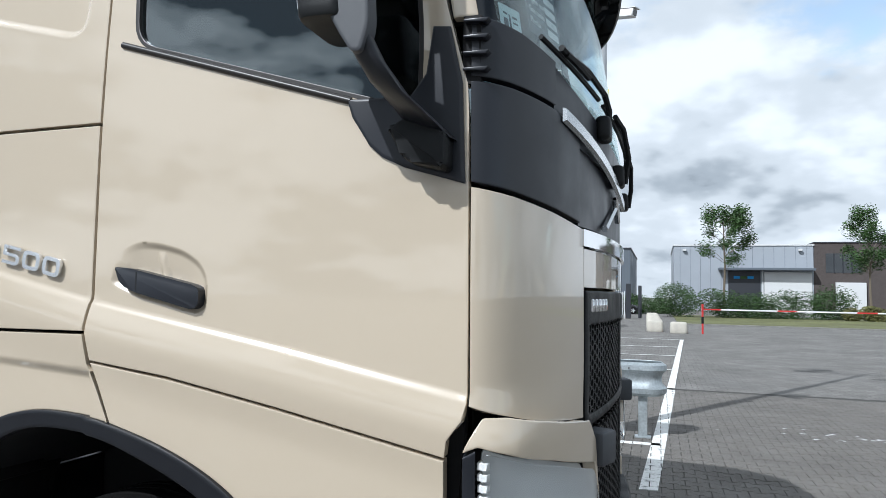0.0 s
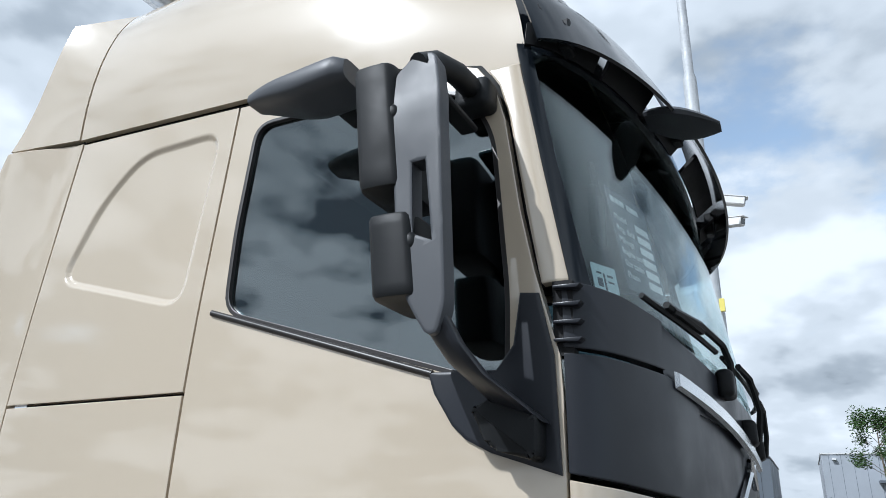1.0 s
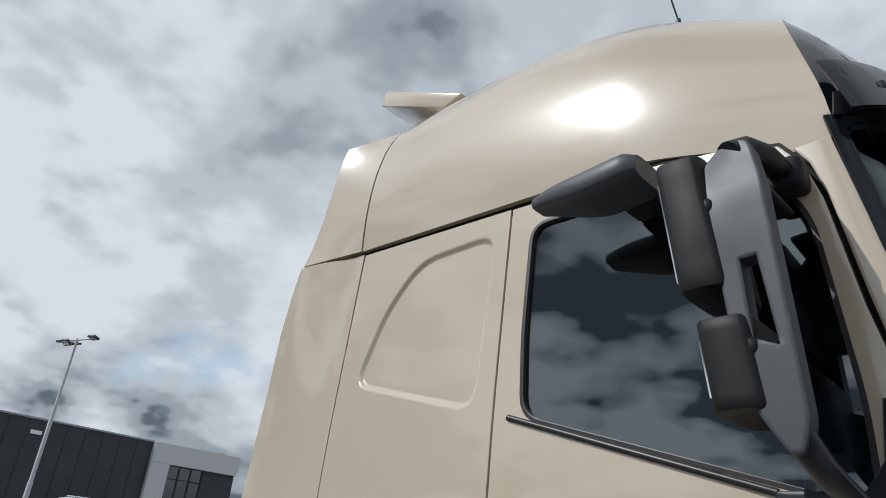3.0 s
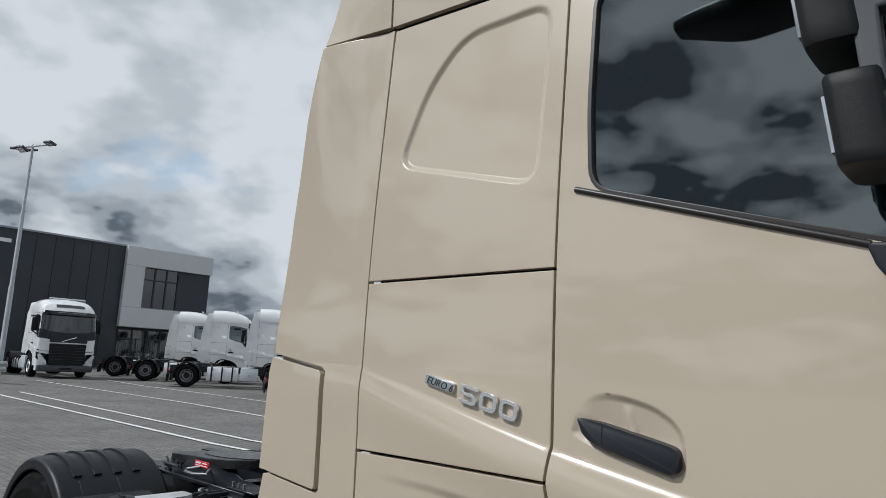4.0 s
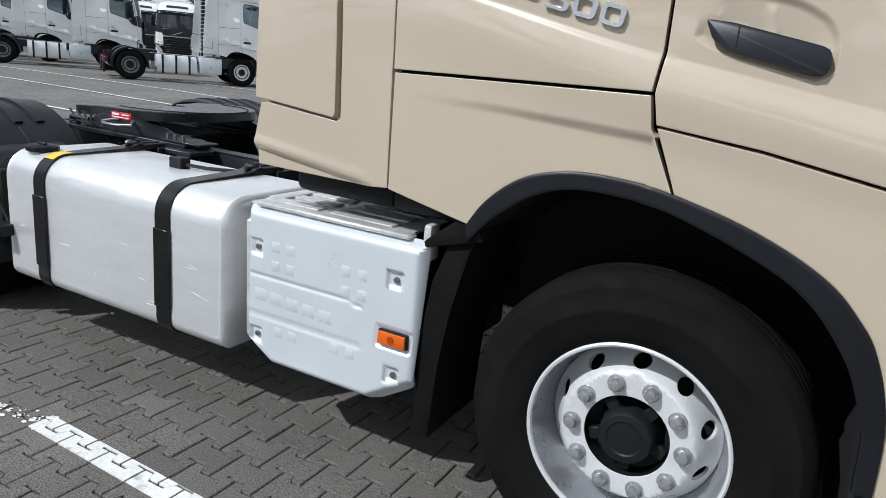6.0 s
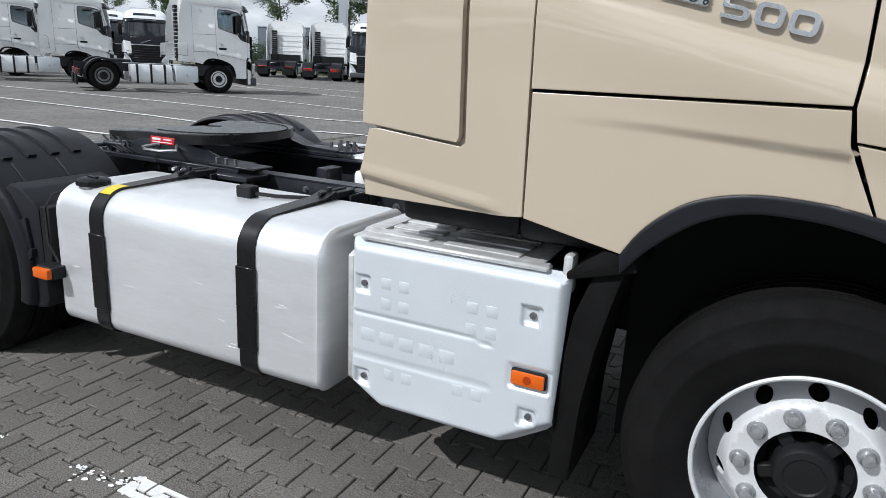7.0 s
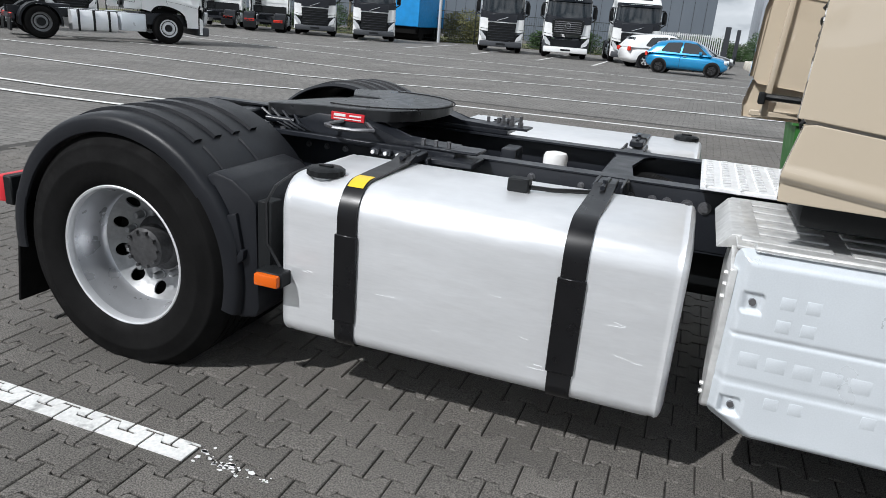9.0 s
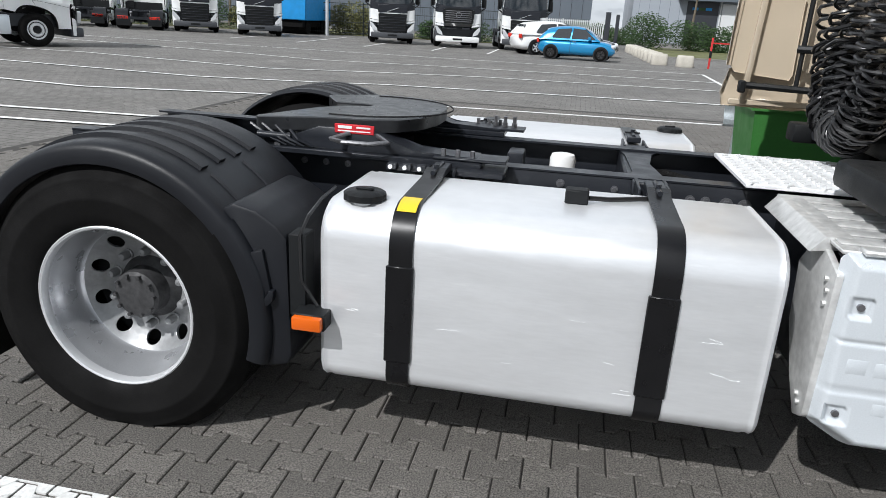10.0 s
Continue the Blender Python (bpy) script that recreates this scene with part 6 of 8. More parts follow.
wiper([(-0.72, 2.272), (-0.64, 2.252), (-0.56, 2.237), (-0.48, 2.224), (-0.38, 2.21)], [(-0.62, 2.255, 0.03), (-0.50, 2.25, 0.035), (-0.36, 2.235, 0.03), (-0.335, 2.19, 0.03), (-0.325, 2.12, 0.02)])
wiper([(-0.34, 2.205), (-0.24, 2.19), (-0.14, 2.18), (0.0, 2.17), (0.1, 2.17)], [(-0.26, 2.20, 0.03), (-0.20, 2.18, 0.04), (-0.15, 2.09, 0.045), (-0.14, 2.00, 0.03)])
wiper([(0.06, 2.165), (0.16, 2.17), (0.26, 2.18), (0.36, 2.19), (0.46, 2.20)], [(0.16, 2.19, 0.03), (0.22, 2.17, 0.04), (0.26, 2.08, 0.04), (0.27, 2.00, 0.03)])
for u, z in ((-0.33, 2.135), (-0.14, 2.03), (0.27, 2.03)):
    p = Vector(across(u, z, 0.0))
    bm = box(bmesh.new(), p.x - 0.02, p.x + 0.030, p.y - 0.05, p.y + 0.05, z - 0.045, z + 0.035, 0.018, 3)
    part("wiper_cap", bm, BLACK_PLASTIC, truck)
bm = bmesh.new()
pts = [Vector(across(-0.62 + 0.57 * t, 2.085 - 0.15 * t + 0.01 * math.sin(math.pi * t), 0.004)) for t in [j / 12 for j in range(13)]]
rows = [[bm.verts.new(p + Vector((dx, 0, dz))) for dx, dz in ((0, 0.02), (0.012, 0.015), (0.012, -0.015), (0, -0.02))] for p in pts]
for p, q in zip(rows, rows[1:]):
    for k in range(4):
        bm.faces.new((p[k], p[(k + 1) % 4], q[(k + 1) % 4], q[k]))
bm.faces.new(rows[0]), bm.faces.new(rows[-1][::-1])
part("silver_strip", bm, SILVER, truck, "silver diagonal trim strip")
bm = bmesh.new()
tube(bm, [across(-0.30, 1.81, 0.0), across(-0.08, 1.96, 0.0)], 0.012, 6)
tube(bm, [across(-0.17, 1.94, 0.002), across(-0.13, 1.86, 0.002)], 0.010, 6)
part("front_emblem", bm, CHROME, truck, "chrome diagonal emblem bar")


def grille_at(u, v):
    z = 0.62 + 0.98 * v
    x, y, zz = across(u * 0.60, max(z, 1.0), 0.0)
    return (x + 0.01, y, z)


for side in (-1, 1):
    fix = (lambda b: b) if side < 0 else flipped
    for z0, z1, nm in ((1.235, 1.50, "upper_grille"), (0.74, 1.19, "lower_grille")):
        bm = bmesh.new()
        hx, hz = 0.034, 0.030
        k = 0
        s = 0.83
        while s < ARC - 0.01:
            z = z0 + (hz / 2 if k % 2 else 0)
            while z < z1:
                pts = []
                for q in range(6):
                    a = q * math.pi / 3
                    x, y, zz = skin(S0 + min(s + 0.0175 * math.cos(a), ARC), z + 0.0165 * math.sin(a))
                    pts.append(Vector((x + 0.0, y, z + 0.0165 * math.sin(a))))
                c = sum(pts, Vector()) / 6
                outer = [bm.verts.new(p) for p in pts]
                mid = [bm.verts.new(c + (p - c) * 0.74) for p in pts]
                deep = [bm.verts.new(c + (p - c) * 0.70 + Vector((-0.018, 0.004, 0))) for p in pts]
                for q in range(6):
                    bm.faces.new((outer[q], outer[(q + 1) % 6], mid[(q + 1) % 6], mid[q]))
                    bm.faces.new((mid[q], mid[(q + 1) % 6], deep[(q + 1) % 6], deep[q]))
                z += hz
            s += hx * 0.78
            k += 1
        part(nm, fix(bm), BLACK_PLASTIC, truck, "black honeycomb grille")
    bm = panel([(0.80, 1.605), (ARC, 1.605), (ARC, 0.60), (0.80, 0.60)], lambda s, z: tuple(Vector(skin(S0 + min(s, ARC), z)) - Vector((0.03, -0.01, 0))), (), step=0.08, thick=0.02, edge=0.004)
    part("grille_back", fix(bm), DARK, truck)
    bm = panel([(0.805, 1.605), (ARC, 1.605), (ARC, 1.505), (0.845, 1.505), (0.845, 1.235), (ARC, 1.225), (ARC, 1.195), (0.82, 1.205), (0.81, 1.25)], front_skin, (), step=0.05, thick=0.03, edge=0.008, lift=0.006)
    part("grille_frame", fix(bm), BLACK_PLASTIC, truck, "black grille surround")
    for k in range(5):
        s = 0.86 + 0.04 * k
        x, y, z = front_skin(s, 1.56)
        bm = box(bmesh.new(), x - 0.004, x + 0.012, y - 0.014, y + 0.014, 1.54, 1.58, 0.003, 1)
        if side < 0:
            part("front_mark", bm, CHROME, truck)
    # bumper corner and headlamp
    bump = panel(rounded([(0.015, 1.222), (0.11, 1.302), (0.22, 1.302), (0.45, 1.280), (0.76, 1.240), (0.81, 1.18), (0.85, 0.97), (0.805, 1.112), (0.50, 1.177), (0.10, 1.238)], 0.012, 2), lambda s, z: tuple(Vector(front_skin(s, z)) + Vector((0.035 * step3(0, 0.3, s), -0.012 + 0.02 * step3(1.22, 1.31, z), 0))), (), step=0.02, thick=0.04, edge=0.005)
    part("bumper_corner", fix(bump), PAINT, truck, "beige bumper corner")
    low = panel([(0.02, 0.945), (0.80, 0.80), (0.82, 0.55), (0.02, 0.55)], lambda s, z: tuple(Vector(front_skin(s, z)) + Vector((0.035 * step3(0, 0.3, s), -0.012, 0))), (), step=0.05, thick=0.04, edge=0.010)
    part("bumper_lower", fix(low), PAINT, truck)
    lensp = panel(rounded([(0.115, 1.226), (0.50, 1.166), (0.77, 1.104), (0.815, 1.00), (0.80, 0.87), (0.40, 0.93), (0.10, 1.0)], 0.03, 4), lambda s, z: tuple(Vector(front_skin(s, z)) + Vector((0.045 * step3(0, 0.3, s), -0.016, 0))), (), step=0.03, thick=0.006, edge=0.003)
    hl = part("headlamp", fix(lensp), LENS, truck, "clear headlamp with a row of white diodes")
    hl.visible_shadow = False
    back = panel(rounded([(0.115, 1.226), (0.50, 1.166), (0.77, 1.104), (0.815, 1.00), (0.80, 0.87), (0.40, 0.93), (0.10, 1.0)], 0.03, 4), lambda s, z: tuple(Vector(front_skin(s, z)) + Vector((0.0, 0.035, 0))), (), step=0.04, thick=0.006, edge=0.003)
    part("lamp_bowl", fix(back), REFLECTOR, hl)
    for k in range(6):
        x, y, z = front_skin(0.145, 1.192 - 0.026 * k)
        bm = bmesh.new()
        box(bm, x - 0.012, x + 0.012, y - 0.01, y + 0.015, z - 0.009, z + 0.009, 0.002, 1)
        part("lamp_diode", fix(bm), WHITE, hl)
    edgep = panel([(0.012, 1.15), (0.02, 1.212), (0.11, 1.227), (0.10, 0.98), (0.01, 0.98)], lambda s, z: tuple(Vector(front_skin(s, z)) + Vector((0.0, -0.012, 0))), (), step=0.03, thick=0.03, edge=0.006)
    part("lamp_edge", fix(edgep), GREY_PAINT, hl)
    bm = bmesh.new()
    box(bm, -0.04, 0.04, -0.05, 0.05, -0.05, 0.05, 0.012, 2, m=Matrix.Translation(Vector(front_skin(0.88, 1.14)) + Vector((0.02, -0.02, 0))) @ pose(0, 0, 0, 0, 0, -20))
    part("tow_cover", fix(bm), GREY_PLASTIC, truck)
bm = panel([(0.82, 0.72), (ARC, 0.72), (ARC, 0.35), (0.80, 0.35)], lambda s, z: tuple(Vector(skin(S0 + min(s, ARC), z)) + Vector((0.05, 0, 0))), (), step=0.08, thick=0.06, edge=0.02)
part("lower_bumper", mirrored(bm), BLACK_PLASTIC, truck, "black lower bumper")
# the fins at the scuttle's end
for z in (2.255, 2.215, 2.175, 2.135):
    bm = bmesh.new()
    prism(bm, [(1.035, z), (1.10, z), (1.09, z - 0.010), (1.035, z - 0.006)], -1.255, -1.225, bevel=0.002)
    part("air_fin", bm, GREY_PAINT, truck)
bm = box(bmesh.new(), 1.03, 1.075, -1.235, -1.20, 2.10, 2.27)
part("fin_backing", bm, DARK, truck)
bm = bmesh.new()
cyl(bm, (0.418, -0.80, 3.80), (0.412, -0.80, 3.905), 0.014, 10, 0.008)
tube(bm, [(0.413, -0.80, 3.89), (0.352, -0.80, 4.226)], 0.0035, 6)
part("radio_antenna", bm, BLACK_PLASTIC, truck, "thin black whip antenna")

# sales card inside the windscreen, and the small stickers
CARD = mat("card_print", (0.035, 0.04, 0.055), 0.6)
def card_matrix(s, z):
    o = Vector(nose(s, z))
    ex = (Vector(nose(s + 0.05, z)) - o).normalized()
    ez = (Vector(nose(s, z + 0.05)) - o).normalized()
    n = ex.cross(ez).normalized()
    m = Matrix((ex, ez, n)).transposed().to_4x4()
    m.translation = o - n * 0.030
    return m


M = card_matrix(0.63, 2.455)
bm = box(bmesh.new(), -0.11, 0.11, -0.15, 0.15, -0.002, 0.0, m=M)
card = part("sales_card", bm, CARD, truck, "dark sales card with white print behind the windscreen")


def print_words(text, size, x, y):
    cu = bpy.data.curves.new("card_words", "FONT")
    cu.body, cu.size, cu.extrude = text, size, 0.0006
    tmp = bpy.data.objects.new("card_words", cu)
    me = bpy.data.meshes.new_from_object(tmp)
    bpy.data.objects.remove(tmp)
    bpy.data.curves.remove(cu)
    me.transform(M @ Matrix.Translation((x, y, 0.0008)))
    me.materials.clear()
    me.materials.append(WHITE)
    ob = new("card_words", me)
    ob.parent = card


for k, w in enumerate(("Model", "Reg. date", "Mileage", "Engine power", "Gas tanks", "Photo")):
    print_words(w, 0.026, -0.095, 0.055 - 0.034 * k)
for k in range(6):
    bm = box(bmesh.new(), 0.02, 0.095, 0.05 - 0.034 * k, 0.072 - 0.034 * k, 0.0002, 0.0012, m=M)
    part("card_field", bm, WHITE, card)
for x0, x1 in ((-0.095, -0.075), (-0.07, -0.05), (-0.045, -0.02), (-0.005, 0.06)):
    bm = box(bmesh.new(), x0, x1, 0.108, 0.126, 0.0002, 0.0012, m=M)
    part("card_logo_bar", bm, WHITE, card)
M2 = card_matrix(0.40, 2.305) @ Matrix.Diagonal((0.6, 0.75, 1, 1))
bm = box(bmesh.new(), -0.075, 0.075, -0.05, 0.06, -0.001, 0.0, m=M2)
sticker = part("windscreen_sticker", bm, mat("pale_sticker", (0.55, 0.66, 0.68), 0.5), truck, "pale blue sticker with small dark marks")
for x0, x1, y0, y1 in ((-0.05, -0.02, -0.02, 0.01), (-0.01, 0.0, -0.03, 0.03), (0.015, 0.05, 0.02, 0.028), (0.015, 0.05, 0.0, 0.006), (-0.05, -0.02, 0.025, 0.032)):
    bm = box(bmesh.new(), x0, x1, y0, y1, 0.0002, 0.001, m=M2)
    part("sticker_mark", bm, CARD, sticker)


# ---- the yard round the truck ----
TRUCK_WHITE = mat("white_paint", (0.81, 0.82, 0.82), 0.3, coat=0.7, stain=0.03, stain_scale=1.0, grain=0.01)
DARK_GLASS = mat("dark_glass", (0.012, 0.016, 0.020), 0.06, spec=0.7, coat=0.5)
LAMP_RED = mat("red_lamp", (0.60, 0.03, 0.015), 0.25)
LAMP_WHITE = mat("pale_lamp", (0.70, 0.72, 0.74), 0.2, 0.3)
CLAD_DARK = mat("dark_cladding", (0.030, 0.033, 0.040), 0.45, grain=0.05, scale=20, stain=0.08, stain_scale=0.3)
CLAD_GREY = mat("grey_cladding", (0.33, 0.36, 0.40), 0.5, grain=0.04, scale=20, stain=0.06, stain_scale=0.3)
CLAD_MID = mat("mid_grey_cladding", (0.11, 0.13, 0.155), 0.5, grain=0.04, scale=20, stain=0.06, stain_scale=0.2)
CLAD_WHITE = mat("white_render", (0.62, 0.63, 0.63), 0.6, grain=0.04, scale=20, stain=0.05, stain_scale=0.4)
CLAD_BROWN = mat("brown_brick", (0.075, 0.062, 0.058), 0.8, grain=0.15, scale=15, stain=0.1)
FENCE_DARK = mat("fence_green_black", (0.02, 0.026, 0.024), 0.5)
FENCE_PALE = mat("fence_pale", (0.60, 0.62, 0.62), 0.45)
BARK = mat("bark", (0.14, 0.115, 0.085), 0.9, grain=0.3, scale=30, bump=0.6)
LEAF = mat("leaves", (0.045, 0.090, 0.026), 0.55, grain=0.4, scale=1.2, spec=0.3)
LEAF_DARK = mat("hedge_leaves", (0.042, 0.080, 0.026), 0.6, grain=0.4, scale=0.9, spec=0.3)
LEAF_DRY = mat("dry_shrub_leaves", (0.15, 0.15, 0.055), 0.6, grain=0.4, scale=0.9, spec=0.3)
JOINT_GREY = mat("grey_kerb", (0.20, 0.195, 0.18), 0.85, grain=0.1, scale=40, stain=0.2)
GRASS = mat("verge_grass", (0.12, 0.125, 0.045), 0.9, grain=0.4, scale=3, stain=0.35, stain_scale=0.25, bump=0.5)
SKY_BLUE = mat("blue_tarpaulin", (0.01, 0.25, 0.60), 0.5, stain=0.1)
CAR_BLUE = mat("blue_car_paint", (0.008, 0.24, 0.50), 0.25, 0.3, coat=1.0)
CAR_BLACK = mat("black_car_paint", (0.012, 0.012, 0.014), 0.2, coat=1.0)
RED_PAINT = mat("red_barrier_paint", (0.55, 0.03, 0.03), 0.45, stain=0.1)
POLE_STEEL = mat("pole_steel", (0.46, 0.48, 0.50), 0.60, 0.12, grain=0.08, scale=30, stain=0.1)


def loft(bm, rings, caps=True):
    rows = [[bm.verts.new(p) for p in r] for r in rings]
    n = len(rows[0])
    for a, b in zip(rows, rows[1:]):
        for k in range(n):
            bm.faces.new((a[k], a[(k + 1) % n], b[(k + 1) % n], b[k]))
    if caps:
        bm.faces.new(rows[0]), bm.faces.new(rows[-1][::-1])
    return bm


def small_tyre(bm, x, y0, y1, r, cz):
    lathe(bm, [(r * 0.58, y0), (r * 0.70, y0 - 0.02 * (1 if y1 > y0 else -1)), (r * 0.9, y0), (r, y0 + 0.15 * (y1 - y0)), (r, y0 + 0.85 * (y1 - y0)), (r * 0.9, y1), (r * 0.58, y1)], (x, 0, cz), 32)
    return bm


def low_roof(nx, nv):
    bm = bmesh.new()
    rows = [[bm.verts.new(roof(-0.865 + (roof_edge(min(2 * j / nv, 2 - 2 * j / nv)) + 0.865) * i / nx, 2 * j / nv)) for j in range(nv + 1)] for i in range(nx + 1)]
    for i in range(nx):
        for j in range(nv):
            bm.faces.new((rows[i][j], rows[i][j + 1], rows[i + 1][j + 1], rows[i + 1][j]))
    thicken(bm, -0.025)
    return bm


def lowered(bm):
    """The yard trucks' roofs are flatter than the beige one's."""
    for v in bm.verts:
        if v.co.z > 3.0:
            v.co.z = 3.0 + (v.co.z - 3.0) * 0.72
    return bm


def yard_truck(grille):
    """A white two-axle tractor; front axle at x 0, forward is +x."""
    t = thing("tractor_truck", (0, 0, 0), "white two-axle tractor truck with sleeper cab, parked in the yard", "truck", "parked white trucks")
    part("roof_shell", lowered(low_roof(16, 32)), TRUCK_WHITE, t)
    bm = prism(bmesh.new(), [(y, z - 0.004) for x, y, z in [roof(-0.86, 0.01 + 1.98 * j / 30) for j in range(31)]], -0.862, -0.845, axis=0)
    box(bm, -0.885, -0.868, -1.15, 1.15, 1.10, 3.62, 0.01, 1)
    part("cab_rear_wall", lowered(bm), TRUCK_WHITE, t)
    part("windscreen", sheet(bmesh.new(), lambda u, v: across(u, 2.10 + 0.16 * abs(u) ** 2 + (0.87 - 0.15 * abs(u) ** 2) * v, -0.01), 20, 5, 0.008), DARK_GLASS, t)
    part("roof_front_panel", lowered(sheet(bmesh.new(), roof_front, 20, 6, 0.02)), TRUCK_WHITE, t)
    part("scuttle_panel", sheet(bmesh.new(), lambda u, v: across(u * 0.80, 2.02 - 0.05 * (1 - abs(u)) + (0.10 + 0.12 * abs(u) ** 2 + 0.05 * (1 - abs(u))) * v, -0.008), 20, 3, 0.03), GREY_PAINT, t)
    part("front_lid", sheet(bmesh.new(), lambda u, v: across(u * 0.60, 1.795 + (0.26 - 0.08 * (1 - abs(u))) * v, -0.014), 16, 3, 0.03), GREY_PAINT if not grille else TRUCK_WHITE, t)
    part("front_band", sheet(bmesh.new(), lambda u, v: across(u * 0.50, 1.60 + 0.19 * v, -0.006), 16, 2, 0.03), TRUCK_WHITE, t)
    vis = part("sun_visor", lowered(sheet(bmesh.new(), visor_at, 24, 5, 0.010)), SMOKED, t)
    for k in range(11):
        u = -0.35 + 0.07 * k
        p = Vector(visor_at(u, 0.45)) + Vector((0.006, 0, 0))
        part("name_bar", box(bmesh.new(), p.x - 0.004, p.x + 0.004, p.y - 0.03, p.y + 0.03, 3.0 + (p.z - 3.0) * 0.72 - 0.024, 3.0 + (p.z - 3.0) * 0.72 + 0.024), WHITE, vis)
    for y in (-1, 1):
        fix = (lambda b: b) if y < 0 else flipped
        for pname, (outl, hol) in side_panels().items():
            ob = part(pname, fix(panel(outl, fair_skin if "fair" in pname else skin, hol, step=0.10, thick=0.03, edge=0.004, lift=0.006 if pname == "fairing_lid" else 0.0)), TRUCK_WHITE, t)
            if pname == "door":
                pane = part("window_pane", fix(panel(inset(dense(WINDOW, 0.06), -0.006), skin, (), step=0.12, thick=0.006, edge=0.001, lift=-0.014)), GLASS, ob)
                pane.visible_shadow = False
                part("window_seal", fix(panel(inset(dense(WINDOW, 0.06), -0.012), skin, (inset(dense(WINDOW, 0.06), 0.012),), step=0.06, thick=0.016, edge=0.003, lift=0.001)), TRIM_RUBBER, ob)
                part("mirror_base_cover", fix(panel([(0.728, 2.078), (0.745, 2.03), (0.83, 1.925), (0.89, 1.897), (1.046, 1.852), (1.034, 2.10), (1.0, 2.245), (0.955, 2.25), (0.90, 2.075)], skin, (), step=0.06, thick=0.03, edge=0.01, lift=0.012)), GREY_PAINT, ob)
        for pname, (outl, m, lab) in FRONT.items():
            part(pname, fix(panel(outl, front_skin, (), step=0.09, thick=0.03, edge=0.004)), TRUCK_WHITE if pname == "corner_panel" else m, t)
        part("windscreen_pillar", fix(panel([(-0.006, 2.27), (-0.012, 2.46), (-0.015, 2.74), (-0.028, 2.85), (-0.052, 2.905), (0.10, 2.912), (0.13, 2.60), (0.165, 2.275)], nose, (), step=0.08, thick=0.03, edge=0.007)), TRUCK_WHITE, t)
        part("bumper_corner", fix(panel([(0.03, 1.175), (0.16, 1.268), (0.45, 1.255), (0.76, 1.215), (0.82, 1.10), (0.50, 1.135), (0.10, 1.195)], lambda s, z: tuple(Vector(front_skin(s, z)) + Vector((0.035 * step3(0, 0.3, s), -0.012, 0))), (), step=0.08, thick=0.04, edge=0.006)), TRUCK_WHITE, t)
        part("bumper_lower", fix(panel([(0.02, 0.90), (0.45, 0.80), (0.70, 0.62), (0.88, 0.60), (0.88, 0.35), (0.02, 0.35)], lambda s, z: tuple(Vector(front_skin(s, z)) + Vector((0.035 * step3(0, 0.3, s), -0.012, 0))), (), step=0.10, thick=0.04, edge=0.008)), TRUCK_WHITE if not grille else GREY_PLASTIC, t)
        n = 5
        bm = bmesh.new()
        g = [[bm.verts.new(rear_roof(i / n, j / n)) for j in range(n + 1)] for i in range(n + 1)]
        for i in range(n):
            for j in range(n):
                bm.faces.new((g[i][j], g[i][j + 1], g[i + 1][j + 1], g[i + 1][j]))
        thicken(bm, 0.03)
        part("roof_side_fairing", fix(lowered(bm)), TRUCK_WHITE, t)
        # black sheet added behind the panel gaps, as their shade
        bm = prism(bmesh.new(), [(-0.86, 1.12), (-0.60, 1.10), (-0.45, 1.26), (0.1, 1.26), (0.5, 1.10), (0.72, 0.62), (0.98, 0.6), (1.03, 1.25), (1.03, 1.96), (0.80, 2.0), (0.02, 2.24), (0.0, 3.0), (-0.86, 3.0)], 1.13 * y, 1.165 * y)
        part("inner_body", bm, DARK, t)
        bm = bmesh.new()
        box(bm, 0.62, 0.79, min(1.30 * y, 1.50 * y), max(1.30 * y, 1.50 * y), 2.15, 2.78, 0.04, 2)
        tube(bm, [(0.80, 1.46 * y, 2.72), (0.85, 1.40 * y, 2.80), (0.86, 1.22 * y, 2.84)], 0.03, 6)
        tube(bm, [(0.80, 1.50 * y, 2.65), (0.87, 1.50 * y, 2.15), (0.95, 1.26 * y, 1.98)], 0.035, 6)
        part("door_mirror", bm, BLACK_PLASTIC, t)
        bm = box(bmesh.new(), 0.21, 0.55, min(1.30 * y, 1.47 * y), max(1.30 * y, 1.47 * y), 2.80, 2.89, 0.03, 2)
        part("kerb_mirror", bm, GREY_PLASTIC, t)
        bm = box(bmesh.new(), 0.04, 0.31, min(1.24 * y, 1.262 * y), max(1.24 * y, 1.262 * y), 1.55, 1.62, 0.01, 1)
        part("door_handle", bm, BLACK_PLASTIC, t)
        # arch and wheels
        inner = [(cx * 0.93, 0.46 + (cz - 0.46) * 0.93) for cx, cz in ARCH[::3]]
        part("wheel_arch_trim", fix(panel(ARCH[::3] + inner[::-1], skin, (), step=0.08, thick=0.05, edge=0.006, lift=0.016)), RUBBER, t)
        bm = prism(bmesh.new(), [(0.60 * math.cos(radians(q)), 0.50 + 0.66 * math.sin(radians(q))) for q in range(-5, 186, 10)], 0.80 * y, 0.86 * y)
        part("wheel_arch", bm, DARK, t)
        bm = small_tyre(bmesh.new(), 0.0, 1.235 * y, 0.93 * y, 0.505, 0.505)
        w = part("front_wheel", bm, RUBBER, t)
        bm = lathe(bmesh.new(), [(0.30, 1.225 * y), (0.28, 1.20 * y), (0.22, 1.20 * y), (0.19, 1.235 * y), (0.13, 1.235 * y), (0.12, 1.18 * y)], (0, 0, 0.505), 32)
        part("rim", bm, RIM, w)
        part("hole_ring", lathe(bmesh.new(), [(0.245, 1.197 * y), (0.245, 1.203 * y), (0.212, 1.203 * y)], (0, 0, 0.505), 24), DARK, w)
